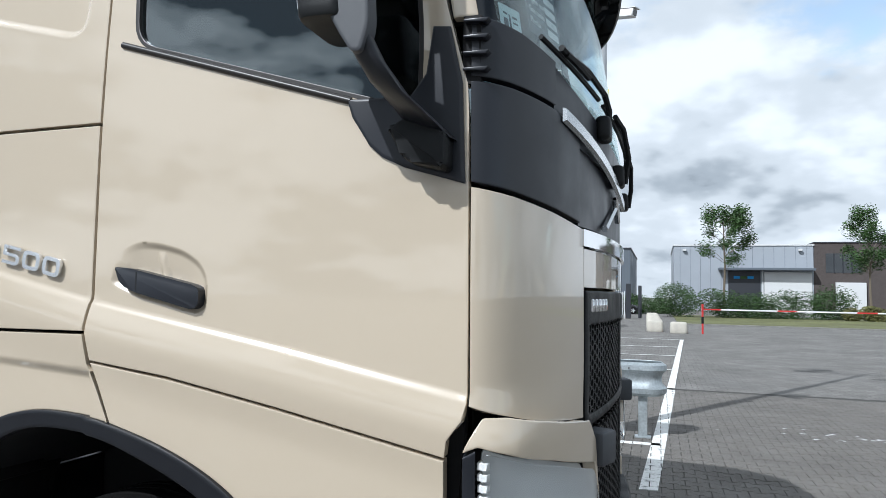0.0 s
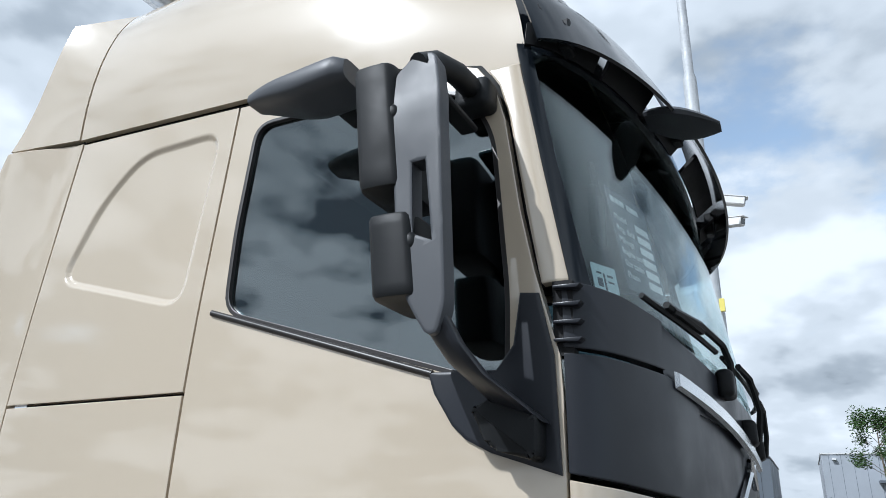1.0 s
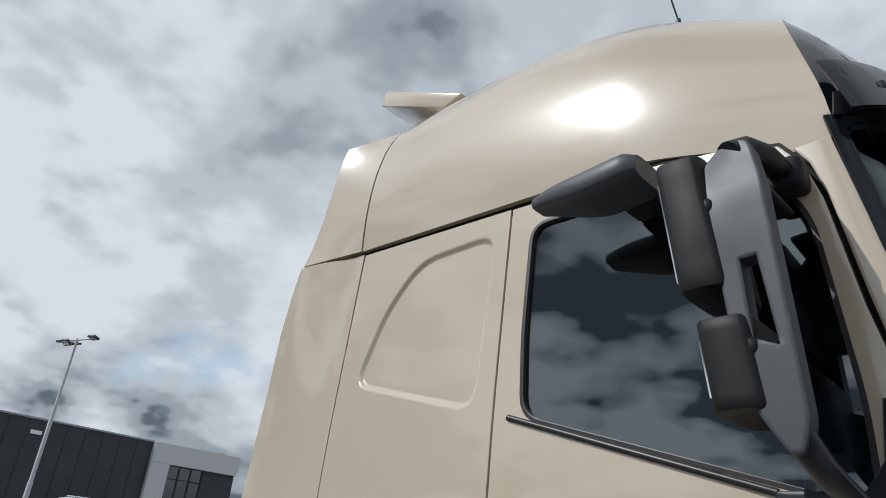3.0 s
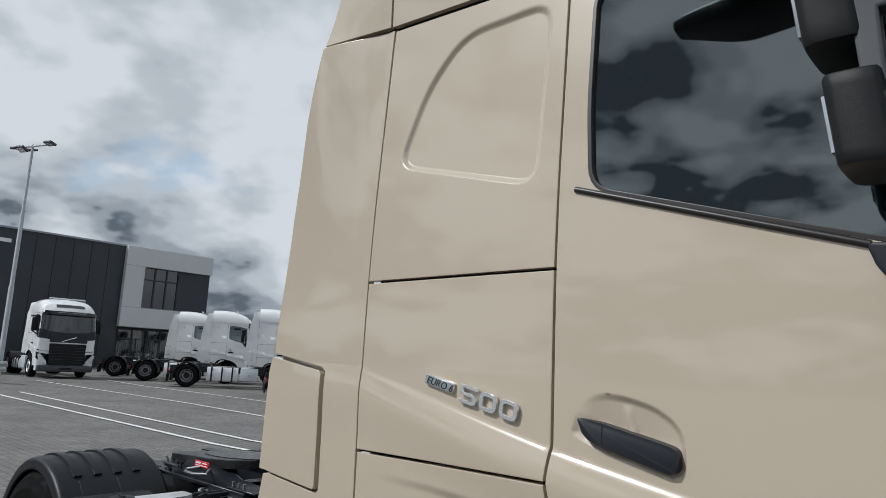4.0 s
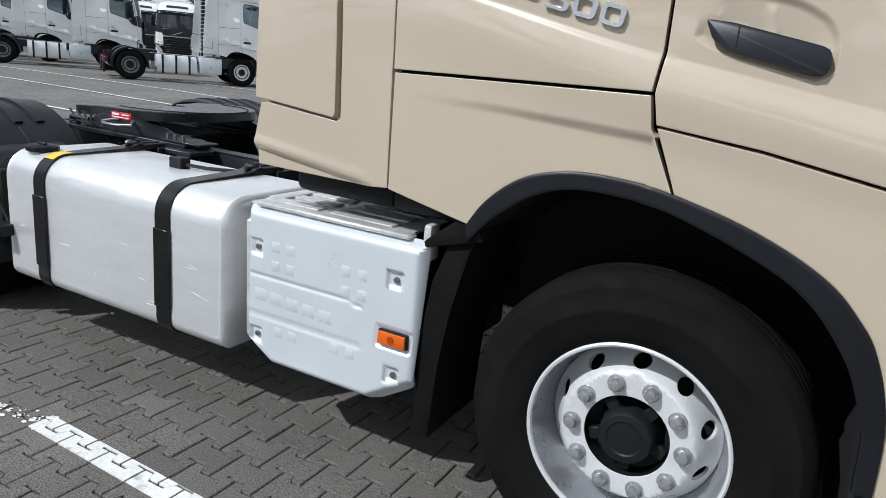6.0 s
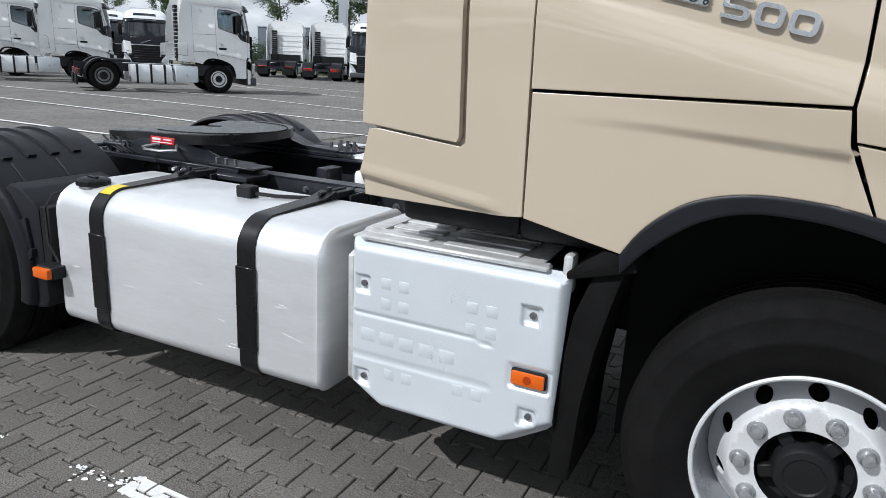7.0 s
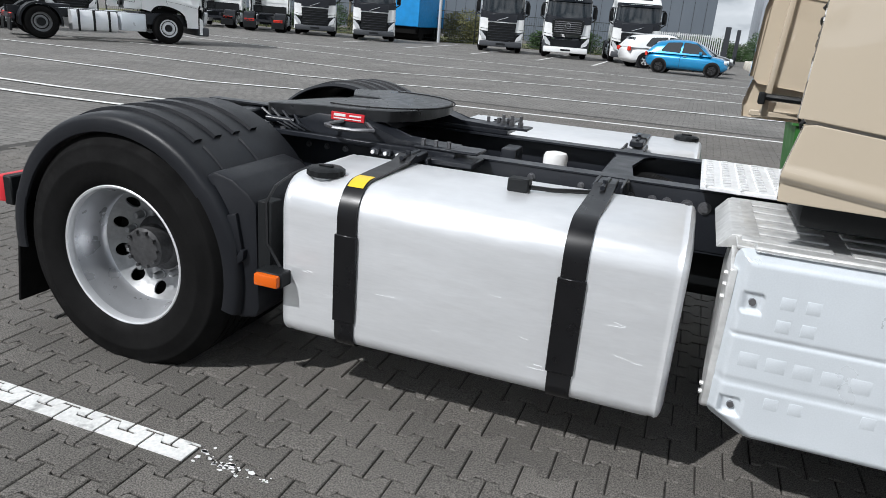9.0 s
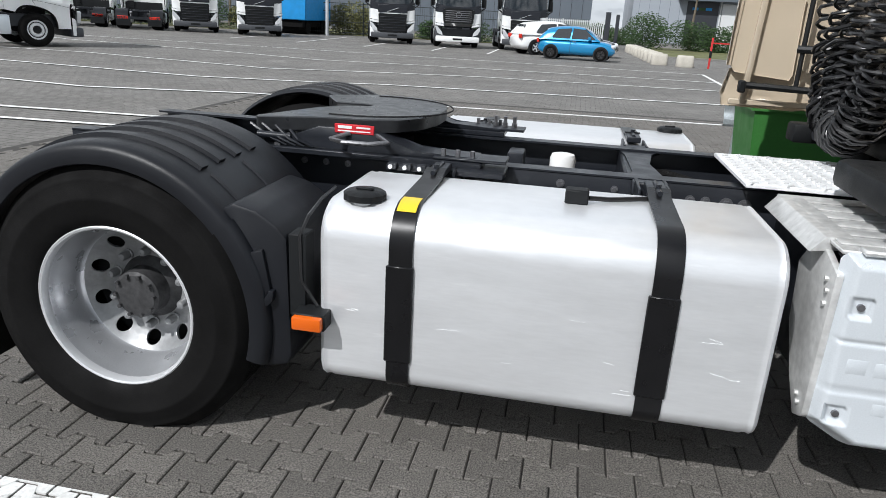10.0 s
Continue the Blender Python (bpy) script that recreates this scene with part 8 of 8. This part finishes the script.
def office():
    b = thing("office_building", (-57, 5, 0), "dark clad building with a white upper box and large window", "building")
    bm = bmesh.new()
    box(bm, -70, -50.6, -30, 19.3, 0, 8.95)
    part("wall", bm, CLAD_DARK, b, "dark vertical cladding")
    for k in range(40):
        y = -29.5 + 1.22 * k
        bm = box(bmesh.new(), -50.61, -50.585, y, y + 0.03, 0.1, 8.9)
        part("cladding_joint", bm, DARK, b)
    bm = box(bmesh.new(), -70.1, -50.5, -30.1, 19.4, 8.95, 9.07)
    part("roof", bm, CLAD_GREY, b)
    bm = bmesh.new()
    box(bm, -64, -50.2, 19.3, 26.3, 7.6, 9.0)
    box(bm, -64, -50.2, 19.3, 20.75, 3.0, 7.6)
    box(bm, -64, -50.2, 20.75, 26.3, 3.0, 4.45)
    part("upper_box", bm, CLAD_WHITE, b, "white rendered upper storey")
    for z in (4.47, 7.58):
        bm = box(bmesh.new(), -50.215, -50.185, 19.3, 26.3, z - 0.015, z + 0.015)
        part("render_joint", bm, CLAD_GREY, b)
    bm = box(bmesh.new(), -64, -50.45, 23.6, 26.25, 4.45, 7.6)
    part("dark_panel", bm, CLAD_DARK, b)
    bm = box(bmesh.new(), -64, -51.2, 20.75, 23.6, 4.45, 7.6)
    part("room", bm, DARK, b)
    window_grid(b, -50.5, 20.8, 23.6, 4.5, 7.55, 3, "x", 0)
    bm = box(bmesh.new(), -50.58, -50.44, 20.8, 23.6, 6.6, 6.68)
    part("transom", bm, CLAD_DARK, b)
    bm = box(bmesh.new(), -64, -52.0, 19.3, 26.2, 0, 3.0)
    part("ground_floor", bm, CLAD_DARK, b)
    window_grid(b, -51.9, 20.0, 25.6, 0.2, 2.8, 5, "x", 0)
    bm = box(bmesh.new(), -50.62, -50.52, 11.0, 11.7, 8.0, 8.25)
    part("wall_lamp", bm, LAMP_WHITE, b)


def halls():
    b = thing("industrial_hall", (10.8, 92, 0), "pale grey clad industrial hall with a dark loading bay", "building")
    part("wall", box(bmesh.new(), 3.2, 18.4, 85, 105, 0, 7.8), CLAD_GREY, b)
    for k in range(13):
        bm = box(bmesh.new(), 3.9 + 1.15 * k, 3.93 + 1.15 * k, 84.985, 85.0, 0.1, 7.7)
        part("cladding_joint", bm, CLAD_MID, b)
    part("roof", box(bmesh.new(), 3.1, 18.5, 84.9, 105, 7.8, 7.95), CLAD_WHITE, b)
    part("canopy", box(bmesh.new(), 8.2, 18.4, 83.6, 85, 4.9, 5.15), CLAD_MID, b)
    part("loading_bay", box(bmesh.new(), 9.3, 12.8, 84.9, 85.05, 0, 4.85), CLAD_DARK, b)
    part("low_wall", box(bmesh.new(), 13.2, 18.2, 84.8, 85.1, 0, 4.7), CLAD_WHITE, b)
    for k, m in enumerate((SKY_BLUE, LEAF, SKY_BLUE)):
        part("sign_bar", box(bmesh.new(), 9.9 + 0.75 * k, 10.55 + 0.75 * k, 84.85, 84.92, 3.9, 4.2), m, b)
    for x in (4.2, 9.6, 16.8):
        part("roof_lamp", box(bmesh.new(), x, x + 0.4, 84.6, 85, 7.2, 7.4), CLAD_WHITE, b)
    part("downpipe", box(bmesh.new(), 12.95, 13.1, 84.8, 84.95, 0, 4.9), CLAD_WHITE, b)
    c = thing("office_wing", (24, 92, 0), "dark brown office wing with a band of windows", "building")
    part("wall", box(bmesh.new(), 18.45, 34, 85, 105, 0, 8.1), CLAD_BROWN, c)
    part("roof", box(bmesh.new(), 18.4, 34.1, 84.9, 105, 8.1, 8.22), CLAD_DARK, c)
    window_grid(c, 84.9, 19.6, 23.2, 4.7, 6.9, 4, "y", 0)
    window_grid(c, 84.9, 26.6, 31.0, 4.7, 6.9, 4, "y", 0)
    part("entrance_wall", box(bmesh.new(), 20.6, 23.6, 84.6, 85, 0, 3.6), CLAD_WHITE, c)
    d = thing("dark_hall", (-17, 88, 0), "long dark grey hall behind the yard fence", "building")
    part("wall", box(bmesh.new(), -32, -1.6, 77, 100, 0, 6.9), CLAD_MID, d)
    for k in range(25):
        part("cladding_joint", box(bmesh.new(), -31.4 + 1.2 * k, -31.36 + 1.2 * k, 76.98, 77.0, 0.1, 6.8), CLAD_DARK, d)
    part("roof", box(bmesh.new(), -32.1, -1.5, 76.9, 100, 6.9, 7.05), CLAD_DARK, d)
    e = thing("low_hall", (-50, 82, 0), "low grey-green hall behind trees", "building")
    part("wall", box(bmesh.new(), -66, -34, 73, 90, 0, 4.9), CLAD_MID, e)
    part("roof", box(bmesh.new(), -66.1, -33.9, 72.9, 90, 4.9, 5.05), CLAD_GREY, e)


office()
halls()


# ---- fences ----
def fence(name, label, a, b, height, material, gap, bar, rails):
    t = thing(name, (*a, 0), label, "fence")
    a, b = Vector((*a, 0)), Vector((*b, 0))
    L = (b - a).length
    d = (b - a) / L
    m0 = Matrix((( d.x, -d.y, 0, a.x), (d.y, d.x, 0, a.y), (0, 0, 1, 0), (0, 0, 0, 1)))
    n = int(L / 2.5)
    for k in range(n + 1):
        x = L * k / n
        part("fence_post", box(bmesh.new(), x - 0.035, x + 0.035, -0.035, 0.035, -0.01, height + 0.06, 0, 1, m=m0), material, t)
    for z in rails:
        part("fence_rail", box(bmesh.new(), 0, L, -0.015, 0.015, z - 0.02, z + 0.02, 0, 1, m=m0), material, t)
    bm = bmesh.new()
    x = gap / 2
    while x < L:
        box(bm, x - bar, x + bar, -0.006, 0.006, 0.06, height, 0, 1, m=m0)
        x += gap
    tagged(part("fence_infill", bm, material, t), kind="stuff")


fence("yard_fence", "dark green mesh fence along the yard edge", (-46, 40.5), (-15, 46.5), 2.2, FENCE_DARK, 0.16, 0.008, (0.2, 0.9, 1.6, 2.15))
fence("yard_fence", "dark green mesh fence along the yard edge", (-15, 46.5), (-6.5, 47.5), 2.2, FENCE_DARK, 0.16, 0.008, (0.2, 0.9, 1.6, 2.15))
fence("sliding_gate", "pale vertical bar sliding gate", (-6.5, 47.5), (-0.9, 48.5), 1.9, FENCE_PALE, 0.14, 0.03, (0.15, 1.8))
fence("yard_fence", "dark bar fence in front of the offices", (-49.5, -10), (-46.5, 24), 2.2, FENCE_DARK, 0.13, 0.012, (0.2, 2.1))
solo("gate_post", box(bmesh.new(), -0.8, -0.45, 48.4, 48.8, -0.01, 2.5, 0.02, 1), CLAD_DARK, "dark steel gate post", "gate post")
solo("gate_post", box(bmesh.new(), 0.0, 0.25, 50.4, 50.7, -0.01, 2.4, 0.02, 1), CLAD_DARK, "dark steel gate post", "gate post")


# ---- plants ----
def leaves(bm, centre, radii, n, size, rnd, hollow=0.35):
    c = Vector(centre)
    for _ in range(n):
        d = Vector((rnd.gauss(0, 1), rnd.gauss(0, 1), rnd.gauss(0, 1))).normalized()
        k = hollow + (1 - hollow) * rnd.random() ** 0.6
        p = c + Vector((d.x * radii[0], d.y * radii[1], d.z * radii[2])) * k
        u, v = frame_of(Vector((rnd.gauss(0, 1), rnd.gauss(0, 1), rnd.gauss(0, 1) + 0.6)))
        s = size * rnd.uniform(0.6, 1.3)
        bm.faces.new([bm.verts.new(p + u * a * s + v * b * s) for a, b in ((-1, 0), (0, -0.5), (1, 0), (0, 0.5))])


def tree(seed, h):
    rnd = random.Random(seed)
    t = thing("tree", (0, 0, 0), "young street tree with slim trunk and open leafy crown", "tree", "street trees")
    bm = bmesh.new()
    pts = [Vector((0.06 * math.sin(k * 1.3 + seed), 0.06 * math.cos(k * 1.7), h * 0.9 * k / 8)) for k in range(9)]
    rows = []
    for k, p in enumerate(pts):
        r = 0.13 * (1 - k / 9.5)
        rows.append([p + Vector((r * math.cos(q), r * math.sin(q), 0)) for q in [j * math.tau / 8 for j in range(8)]])
    loft(bm, rows)
    tips = []
    for k in range(26):
        z = h * rnd.uniform(0.36, 0.88)
        a = rnd.uniform(0, math.tau)
        reach = h * 0.19 * (1.15 - abs(z / h - 0.55) * 1.7) * rnd.uniform(0.7, 1.15)
        tip = Vector((reach * math.cos(a), reach * math.sin(a), z + reach * rnd.uniform(0.5, 0.9)))
        tube(bm, [(0, 0, z), Vector((tip.x * 0.5, tip.y * 0.5, z + (tip.z - z) * 0.6)), tip], 0.022, 5)
        tips.append(tip)
    part("trunk", bm, BARK, t)
    bm = bmesh.new()
    for tip in tips + [Vector((0, 0, h * 0.93)), Vector((0.1, 0, h * 0.86))]:
        s = rnd.uniform(0.55, 0.95) * h / 10
        leaves(bm, tip, (s, s, s * 0.85), 210, 0.09, rnd, 0.1)
        leaves(bm, tip * 0.72 + Vector((0, 0, tip.z * 0.24)), (s * 0.8, s * 0.8, s * 0.7), 120, 0.09, rnd, 0.1)
    part("crown", bm, LEAF, t)
    return t


trees = [tree(3, 10.0), tree(8, 10.5)]
trees[0].matrix_basis = pose(6.9, 61.5, 0)
trees[1].matrix_basis = pose(19.6, 67.5, 0)
for k, (x, y, s) in enumerate(((-41.2, 47.2, 0.98), (-35.8, 50.0, 1.02), (-30.9, 52.0, 0.95), (-7.2, 50.6, 0.8), (-23.5, 54, 0.9), (-90, 69, 1.0), (-86, 75, 1.0))):
    copy_thing(trees[k % 2], pose(x, y, 0, 0, 0, 67 * k))


def shrub(centre, radii, n, material, label, seed):
    rnd = random.Random(seed)
    bm = bmesh.new()
    x, y, z = centre
    for _ in range(max(3, int(radii[0] * 2.2))):
        c = (x + rnd.uniform(-1, 1) * radii[0] * 0.75, y + rnd.uniform(-1, 1) * radii[1] * 0.5, z + rnd.uniform(0.2, 0.6) * radii[2])
        r = rnd.uniform(0.45, 0.75) * radii[2]
        leaves(bm, c, (r * 1.2, r, r), n * 4, 0.075, rnd, 0.45)
    for v in bm.verts:
        v.co.z = max(v.co.z, 0.0)
    solo("shrub", bm, material, label, "shrub", "shrubs along the verge", angle=180)


shrub((3.4, 56, 0), (1.6, 1.0, 2.6), 420, LEAF_DARK, "dense dark green shrub by the yard edge", 1)
shrub((6.0, 56.5, 0), (1.6, 1.0, 2.3), 420, LEAF_DARK, "dense dark green shrub by the yard edge", 2)
shrub((8.6, 57, 0), (1.2, 1.0, 2.1), 400, LEAF_DARK, "dense dark green shrub by the yard edge", 3)
shrub((11.8, 58, 0), (1.8, 1.0, 2.4), 420, LEAF_DARK, "dense dark green shrub by the yard edge", 4)
shrub((14.4, 58.5, 0), (1.5, 1.0, 2.3), 420, LEAF_DARK, "dense dark green shrub by the yard edge", 5)
shrub((16.6, 56.5, 0), (1.6, 1.0, 1.2), 380, LEAF_DRY, "yellowish green shrub on the verge", 6)
for k in range(11):
    shrub((-44 + 3.4 * k, 43.8 + 0.55 * k, 0), (1.9, 0.8, 1.7 + 0.5 * math.sin(k * 1.9)), 330, LEAF_DRY if k in (5, 6, 7, 8) else LEAF_DARK,
          "yellowish shrub behind the fence" if k in (5, 6, 7, 8) else "green shrub behind the fence", 20 + k)
for k in range(5):
    shrub((-5 + 1.5 * k, 60 + 1.5 * k, 0), (1.5, 1.0, 1.7), 300, LEAF_DARK, "green shrub beyond the gate", 50 + k)

bm = bmesh.new()
box(bm, 2.6, 70, 40, 62, -0.05, 0.03)
solo("grass_verge", bm, GRASS, "dry yellow-green grass verge", "verge", kind="structure")
bm = bmesh.new()
prism(bm, [(-48, 41.5), (-15.2, 47.2), (-6.4, 48.2), (-6.4, 60), (-60, 60), (-60, 41)], -0.05, 0.03, axis=2)
solo("grass_verge", bm, GRASS, "dry yellow-green grass verge", "verge", kind="structure")
solo("kerb", box(bmesh.new(), 2.45, 70, 39.8, 40.0, -0.02, 0.07, 0.01, 1), JOINT_GREY, "grey concrete kerb", "kerb", kind="structure")
bm = bmesh.new()
box(bm, -22.9, -20.4, 42.2, 47.0, 0.9, 3.9, 0.05, 1)
tarp = thing("blue_trailer", (-21.6, 44.5, 0), "bright blue box trailer between parked trucks", "trailer")
part("box", bm, SKY_BLUE, tarp)
bm = bmesh.new()
box(bm, -22.6, -20.7, 42.4, 46.8, 0.45, 0.9)
for y in (43.2, 46.0):
    cyl(bm, (-22.7, y, 0.45), (-20.6, y, 0.45), 0.46, 20)
part("running_gear", bm, RUBBER, tarp)
bm = box(bmesh.new(), -35.3, -34.5, 47.6, 47.65, 3.0, 7.0)
flag = thing("banner_flag", (-34.4, 47.6, 0), "grey banner on a tall pole", "flag")
part("banner", bm, CLAD_GREY, flag)
part("pole", cyl(bmesh.new(), (-34.4, 47.6, 0), (-34.4, 47.6, 8.0), 0.05, 10), POLE_STEEL, flag)


# ---- painted lines ----
def far_line(p, q, w, label="white painted bay line"):
    a, b = Vector((*p, 0)), Vector((*q, 0))
    d = (b - a).normalized()
    n = Vector((-d.y, d.x, 0)) * w / 2
    bm = bmesh.new()
    k = max(1, int((b - a).length / 2))
    rows = [[bm.verts.new(a.lerp(b, i / k) + s * n + Vector((0, 0, LINE_Z))) for s in (-1, 1)] for i in range(k + 1)]
    for r, t in zip(rows, rows[1:]):
        bm.faces.new((r[0], t[0], t[1], r[1]))
    solo("bay_line", bm, LINE, label, "road marking", "bay lines", kind="structure")


LINE_Z = 0.004
def run(points, w=0.12):
    for p, q in zip(points, points[1:]):
        far_line(p, q, w)


far_line((1.684, 9.95), (2.30, 24.6), 0.13, "white painted edge line of the bays")
run([(-24.0, 4.40), (-11.0, 4.30), (-7.6, 4.60)])
run([(-25.0, 5.35), (-11.2, 5.20), (-7.6, 5.50)])
run([(1.66, 9.45), (-4.4, 9.05), (-8.1, 8.85), (-11.0, 8.0), (-13.3, 8.3), (-20.0, 8.6), (-28.2, 8.3), (-32.0, 8.2)])
run([(1.82, 13.15), (-6.5, 12.25), (-8.0, 11.7), (-10.6, 11.1), (-16.8, 11.7), (-24.0, 11.6), (-28.5, 11.3), (-33.1, 11.6)])
run([(1.98, 17.0), (-4.9, 16.35), (-8.0, 15.4), (-10.4, 14.4), (-16.8, 15.6), (-20.3, 15.3), (-23.0, 15.0)])
run([(2.12, 20.4), (-2.2, 20.1), (-7.0, 19.6), (-10.8, 18.9), (-14.8, 20.1), (-21.7, 21.2), (-25.0, 22.6)])
run([(2.29, 24.45), (-13.9, 24.6), (-22.5, 24.4), (-30.0, 25.5)])
for x in (-19.8, -16.2, -12.7, -9.3, -6.6):
    far_line((x, 30.4), (x + (x + 2) * 0.085, 42.0), 0.12)


# ---- block paving, last ----
PX, PY, WAVE, OX, OY = 0.195, 0.1425, 0.0185, -0.055, 0.042


def joint(k, x):
    """The stepped joint between rows k-1 and k."""
    u = (((x - OX) / PX - (0.5 if k % 2 else 0)) % 1.0)
    d = min(u, 1 - u)
    return k * PY + OY - WAVE * (1 - 2 * step3(0.20, 0.30, d))


def paver_outline(i, k, inset_by=0.0):
    x0 = (i + (0.5 if k % 2 else 0.0)) * PX + OX
    g = 0.0028 + inset_by
    gy = 0.0042 + inset_by
    us = [0.0, 0.20, 0.30, 0.70, 0.80, 1.0]
    lo = [(x0 + g + (PX - 2 * g) * u, joint(k, x0 + PX * u) + gy) for u in us]
    hi = [(x0 + g + (PX - 2 * g) * u, joint(k + 1, x0 + PX * u) - gy) for u in us]
    return lo + hi[::-1]


def paver_data(i, k, rnd, z=0.0):
    """Top, bevel and sides of one block; about 36 triangles."""
    a, b = paver_outline(i, k, 0.004), paver_outline(i, k)
    h = rnd.uniform(-0.0018, 0.0018)
    tx, ty = rnd.uniform(-0.01, 0.01), rnd.uniform(-0.01, 0.01)
    cx, cy = (i + 0.5) * PX + OX, (k + 0.5) * PY + OY
    vs = [(x, y, z + h + tx * (x - cx) * 0.5 + ty * (y - cy) * 0.5) for x, y in a] + [(x, y, z + h - 0.004) for x, y in b] + [(x, y, z - 0.0115) for x, y in b]
    n = len(a)
    fs = [tuple(range(n))] + [(n * r + j, n * (r + 1) + j, n * (r + 1) + (j + 1) % n, n * r + (j + 1) % n) for r in (0, 1) for j in range(n)]
    return vs, fs


pavement = solo("pavement", box(bmesh.new(), -8.0, 8.0, -4.2, 10.0, -0.0115, -0.0095), JOINT, "grey interlocking block paving with sandy joints", "paving", kind="structure")
rnd = random.Random(5)
rest_v, rest_f = [], []
line_v, line_f = [], []


def clipped(poly, keep):
    """Cuts an outline by half planes (nx, ny, d): nx x + ny y <= d."""
    for nx, ny, d in keep:
        out = []
        for p, q in zip(poly, poly[1:] + poly[:1]):
            dp, dq = nx * p[0] + ny * p[1] - d, nx * q[0] + ny * q[1] - d
            if dp <= 0:
                out.append(p)
            if dp * dq < 0:
                t = dp / (dp - dq)
                out.append((p[0] + (q[0] - p[0]) * t, p[1] + (q[1] - p[1]) * t))
        poly = out
        if len(poly) < 3:
            return []
    return poly


BANDS = [[(0, 1, -1.640), (0, -1, 1.740), (1, 0, -3.08)], [(0.03, 1, -1.684), (-0.03, -1, 1.784), (-1, 0, 2.10), (1, 0, 1.2)],
         [(0, 1, 5.11), (0, -1, -4.99), (1, 0, 1.5)],
         [(0.99912, -0.042, 1.3416), (-0.99912, 0.042, -1.1918), (0, -1, -3.2)]]
made = 0
for k in range(-31, 70):
    for i in range(-42, 42):
        x, y = (i + 0.5) * PX + OX, (k + 0.5) * PY + OY
        if not (-7.9 < x < 7.9 and -4.1 < y < 9.8):
            continue
        vs, fs = paver_data(i, k, rnd)
        near = -4.9 < x < -1.15 and -2.55 < y < -0.95
        if near:
            me = bpy.data.meshes.new("paver")
            me.from_pydata(vs, [], fs)
            me.materials.append(PAVER)
            ob = new("paver", me)
            ob.parent = pavement
            made += 1
        else:
            o = len(rest_v)
            rest_v += vs
            rest_f += [tuple(o + j for j in f) for f in fs]
        for band in BANDS:
            chip = rnd.random()
            cut = clipped(paver_outline(i, k, 0.002), band)
            if len(cut) < 3:
                continue
            o = len(line_v)
            n = len(cut)
            line_v += [(p[0], p[1], 0.0042) for p in cut] + [(p[0], p[1], -0.003) for p in cut]
            line_f += [tuple(o + j for j in range(n))] + [(o + j, o + n + j, o + n + (j + 1) % n, o + (j + 1) % n) for j in range(n)]
for name, v, f, m, lab in (("paving_field", rest_v, rest_f, PAVER, "grey interlocking paving blocks"), ("painted_line", line_v, line_f, LINE, "worn white painted bay lines across the blocks")):
    me = bpy.data.meshes.new(name)
    me.from_pydata(v, [], f)
    me.materials.append(m)
    ob = new(name, me)
    ob.parent = pavement
    tagged(ob, lab, kind="stuff")
# loose paint flecks past the line's end
flecks = bmesh.new()
frnd = random.Random(9)
for _ in range(46):
    a = frnd.random()
    x, y = -3.05 + 0.30 * a ** 1.4, -1.69 + frnd.gauss(0, 0.022) - 0.02 * a
    s = frnd.uniform(0.003, 0.014)
    pts = [(x + s * frnd.uniform(0.5, 1.4) * math.cos(q), y + s * frnd.uniform(0.4, 1.0) * math.sin(q), 0.0035) for q in [j * math.tau / 6 for j in range(6)]]
    flecks.faces.new([flecks.verts.new(p) for p in pts])
for _ in range(44):
    a = frnd.random()
    x, y = -2.06 - 0.30 * a ** 1.3, -1.668 - 0.03 * a + frnd.gauss(0, 0.024)
    s = frnd.uniform(0.003, 0.014)
    pts = [(x + s * frnd.uniform(0.5, 1.4) * math.cos(q), y + s * frnd.uniform(0.4, 1.0) * math.sin(q), 0.0035) for q in [j * math.tau / 6 for j in range(6)]]
    flecks.faces.new([flecks.verts.new(p) for p in pts])
for _ in range(30):
    x, y = frnd.gauss(3.6, 0.5), frnd.gauss(6.3, 0.18)
    s = frnd.uniform(0.01, 0.05)
    flecks.faces.new([flecks.verts.new((x + s * frnd.uniform(0.5, 1.4) * math.cos(q), y + 0.5 * s * frnd.uniform(0.4, 1.0) * math.sin(q), 0.0035)) for q in [j * math.tau / 7 for j in range(7)]])
tagged(part("paint_flecks", flecks, WHITE, pavement), "flaked white paint", kind="stuff")
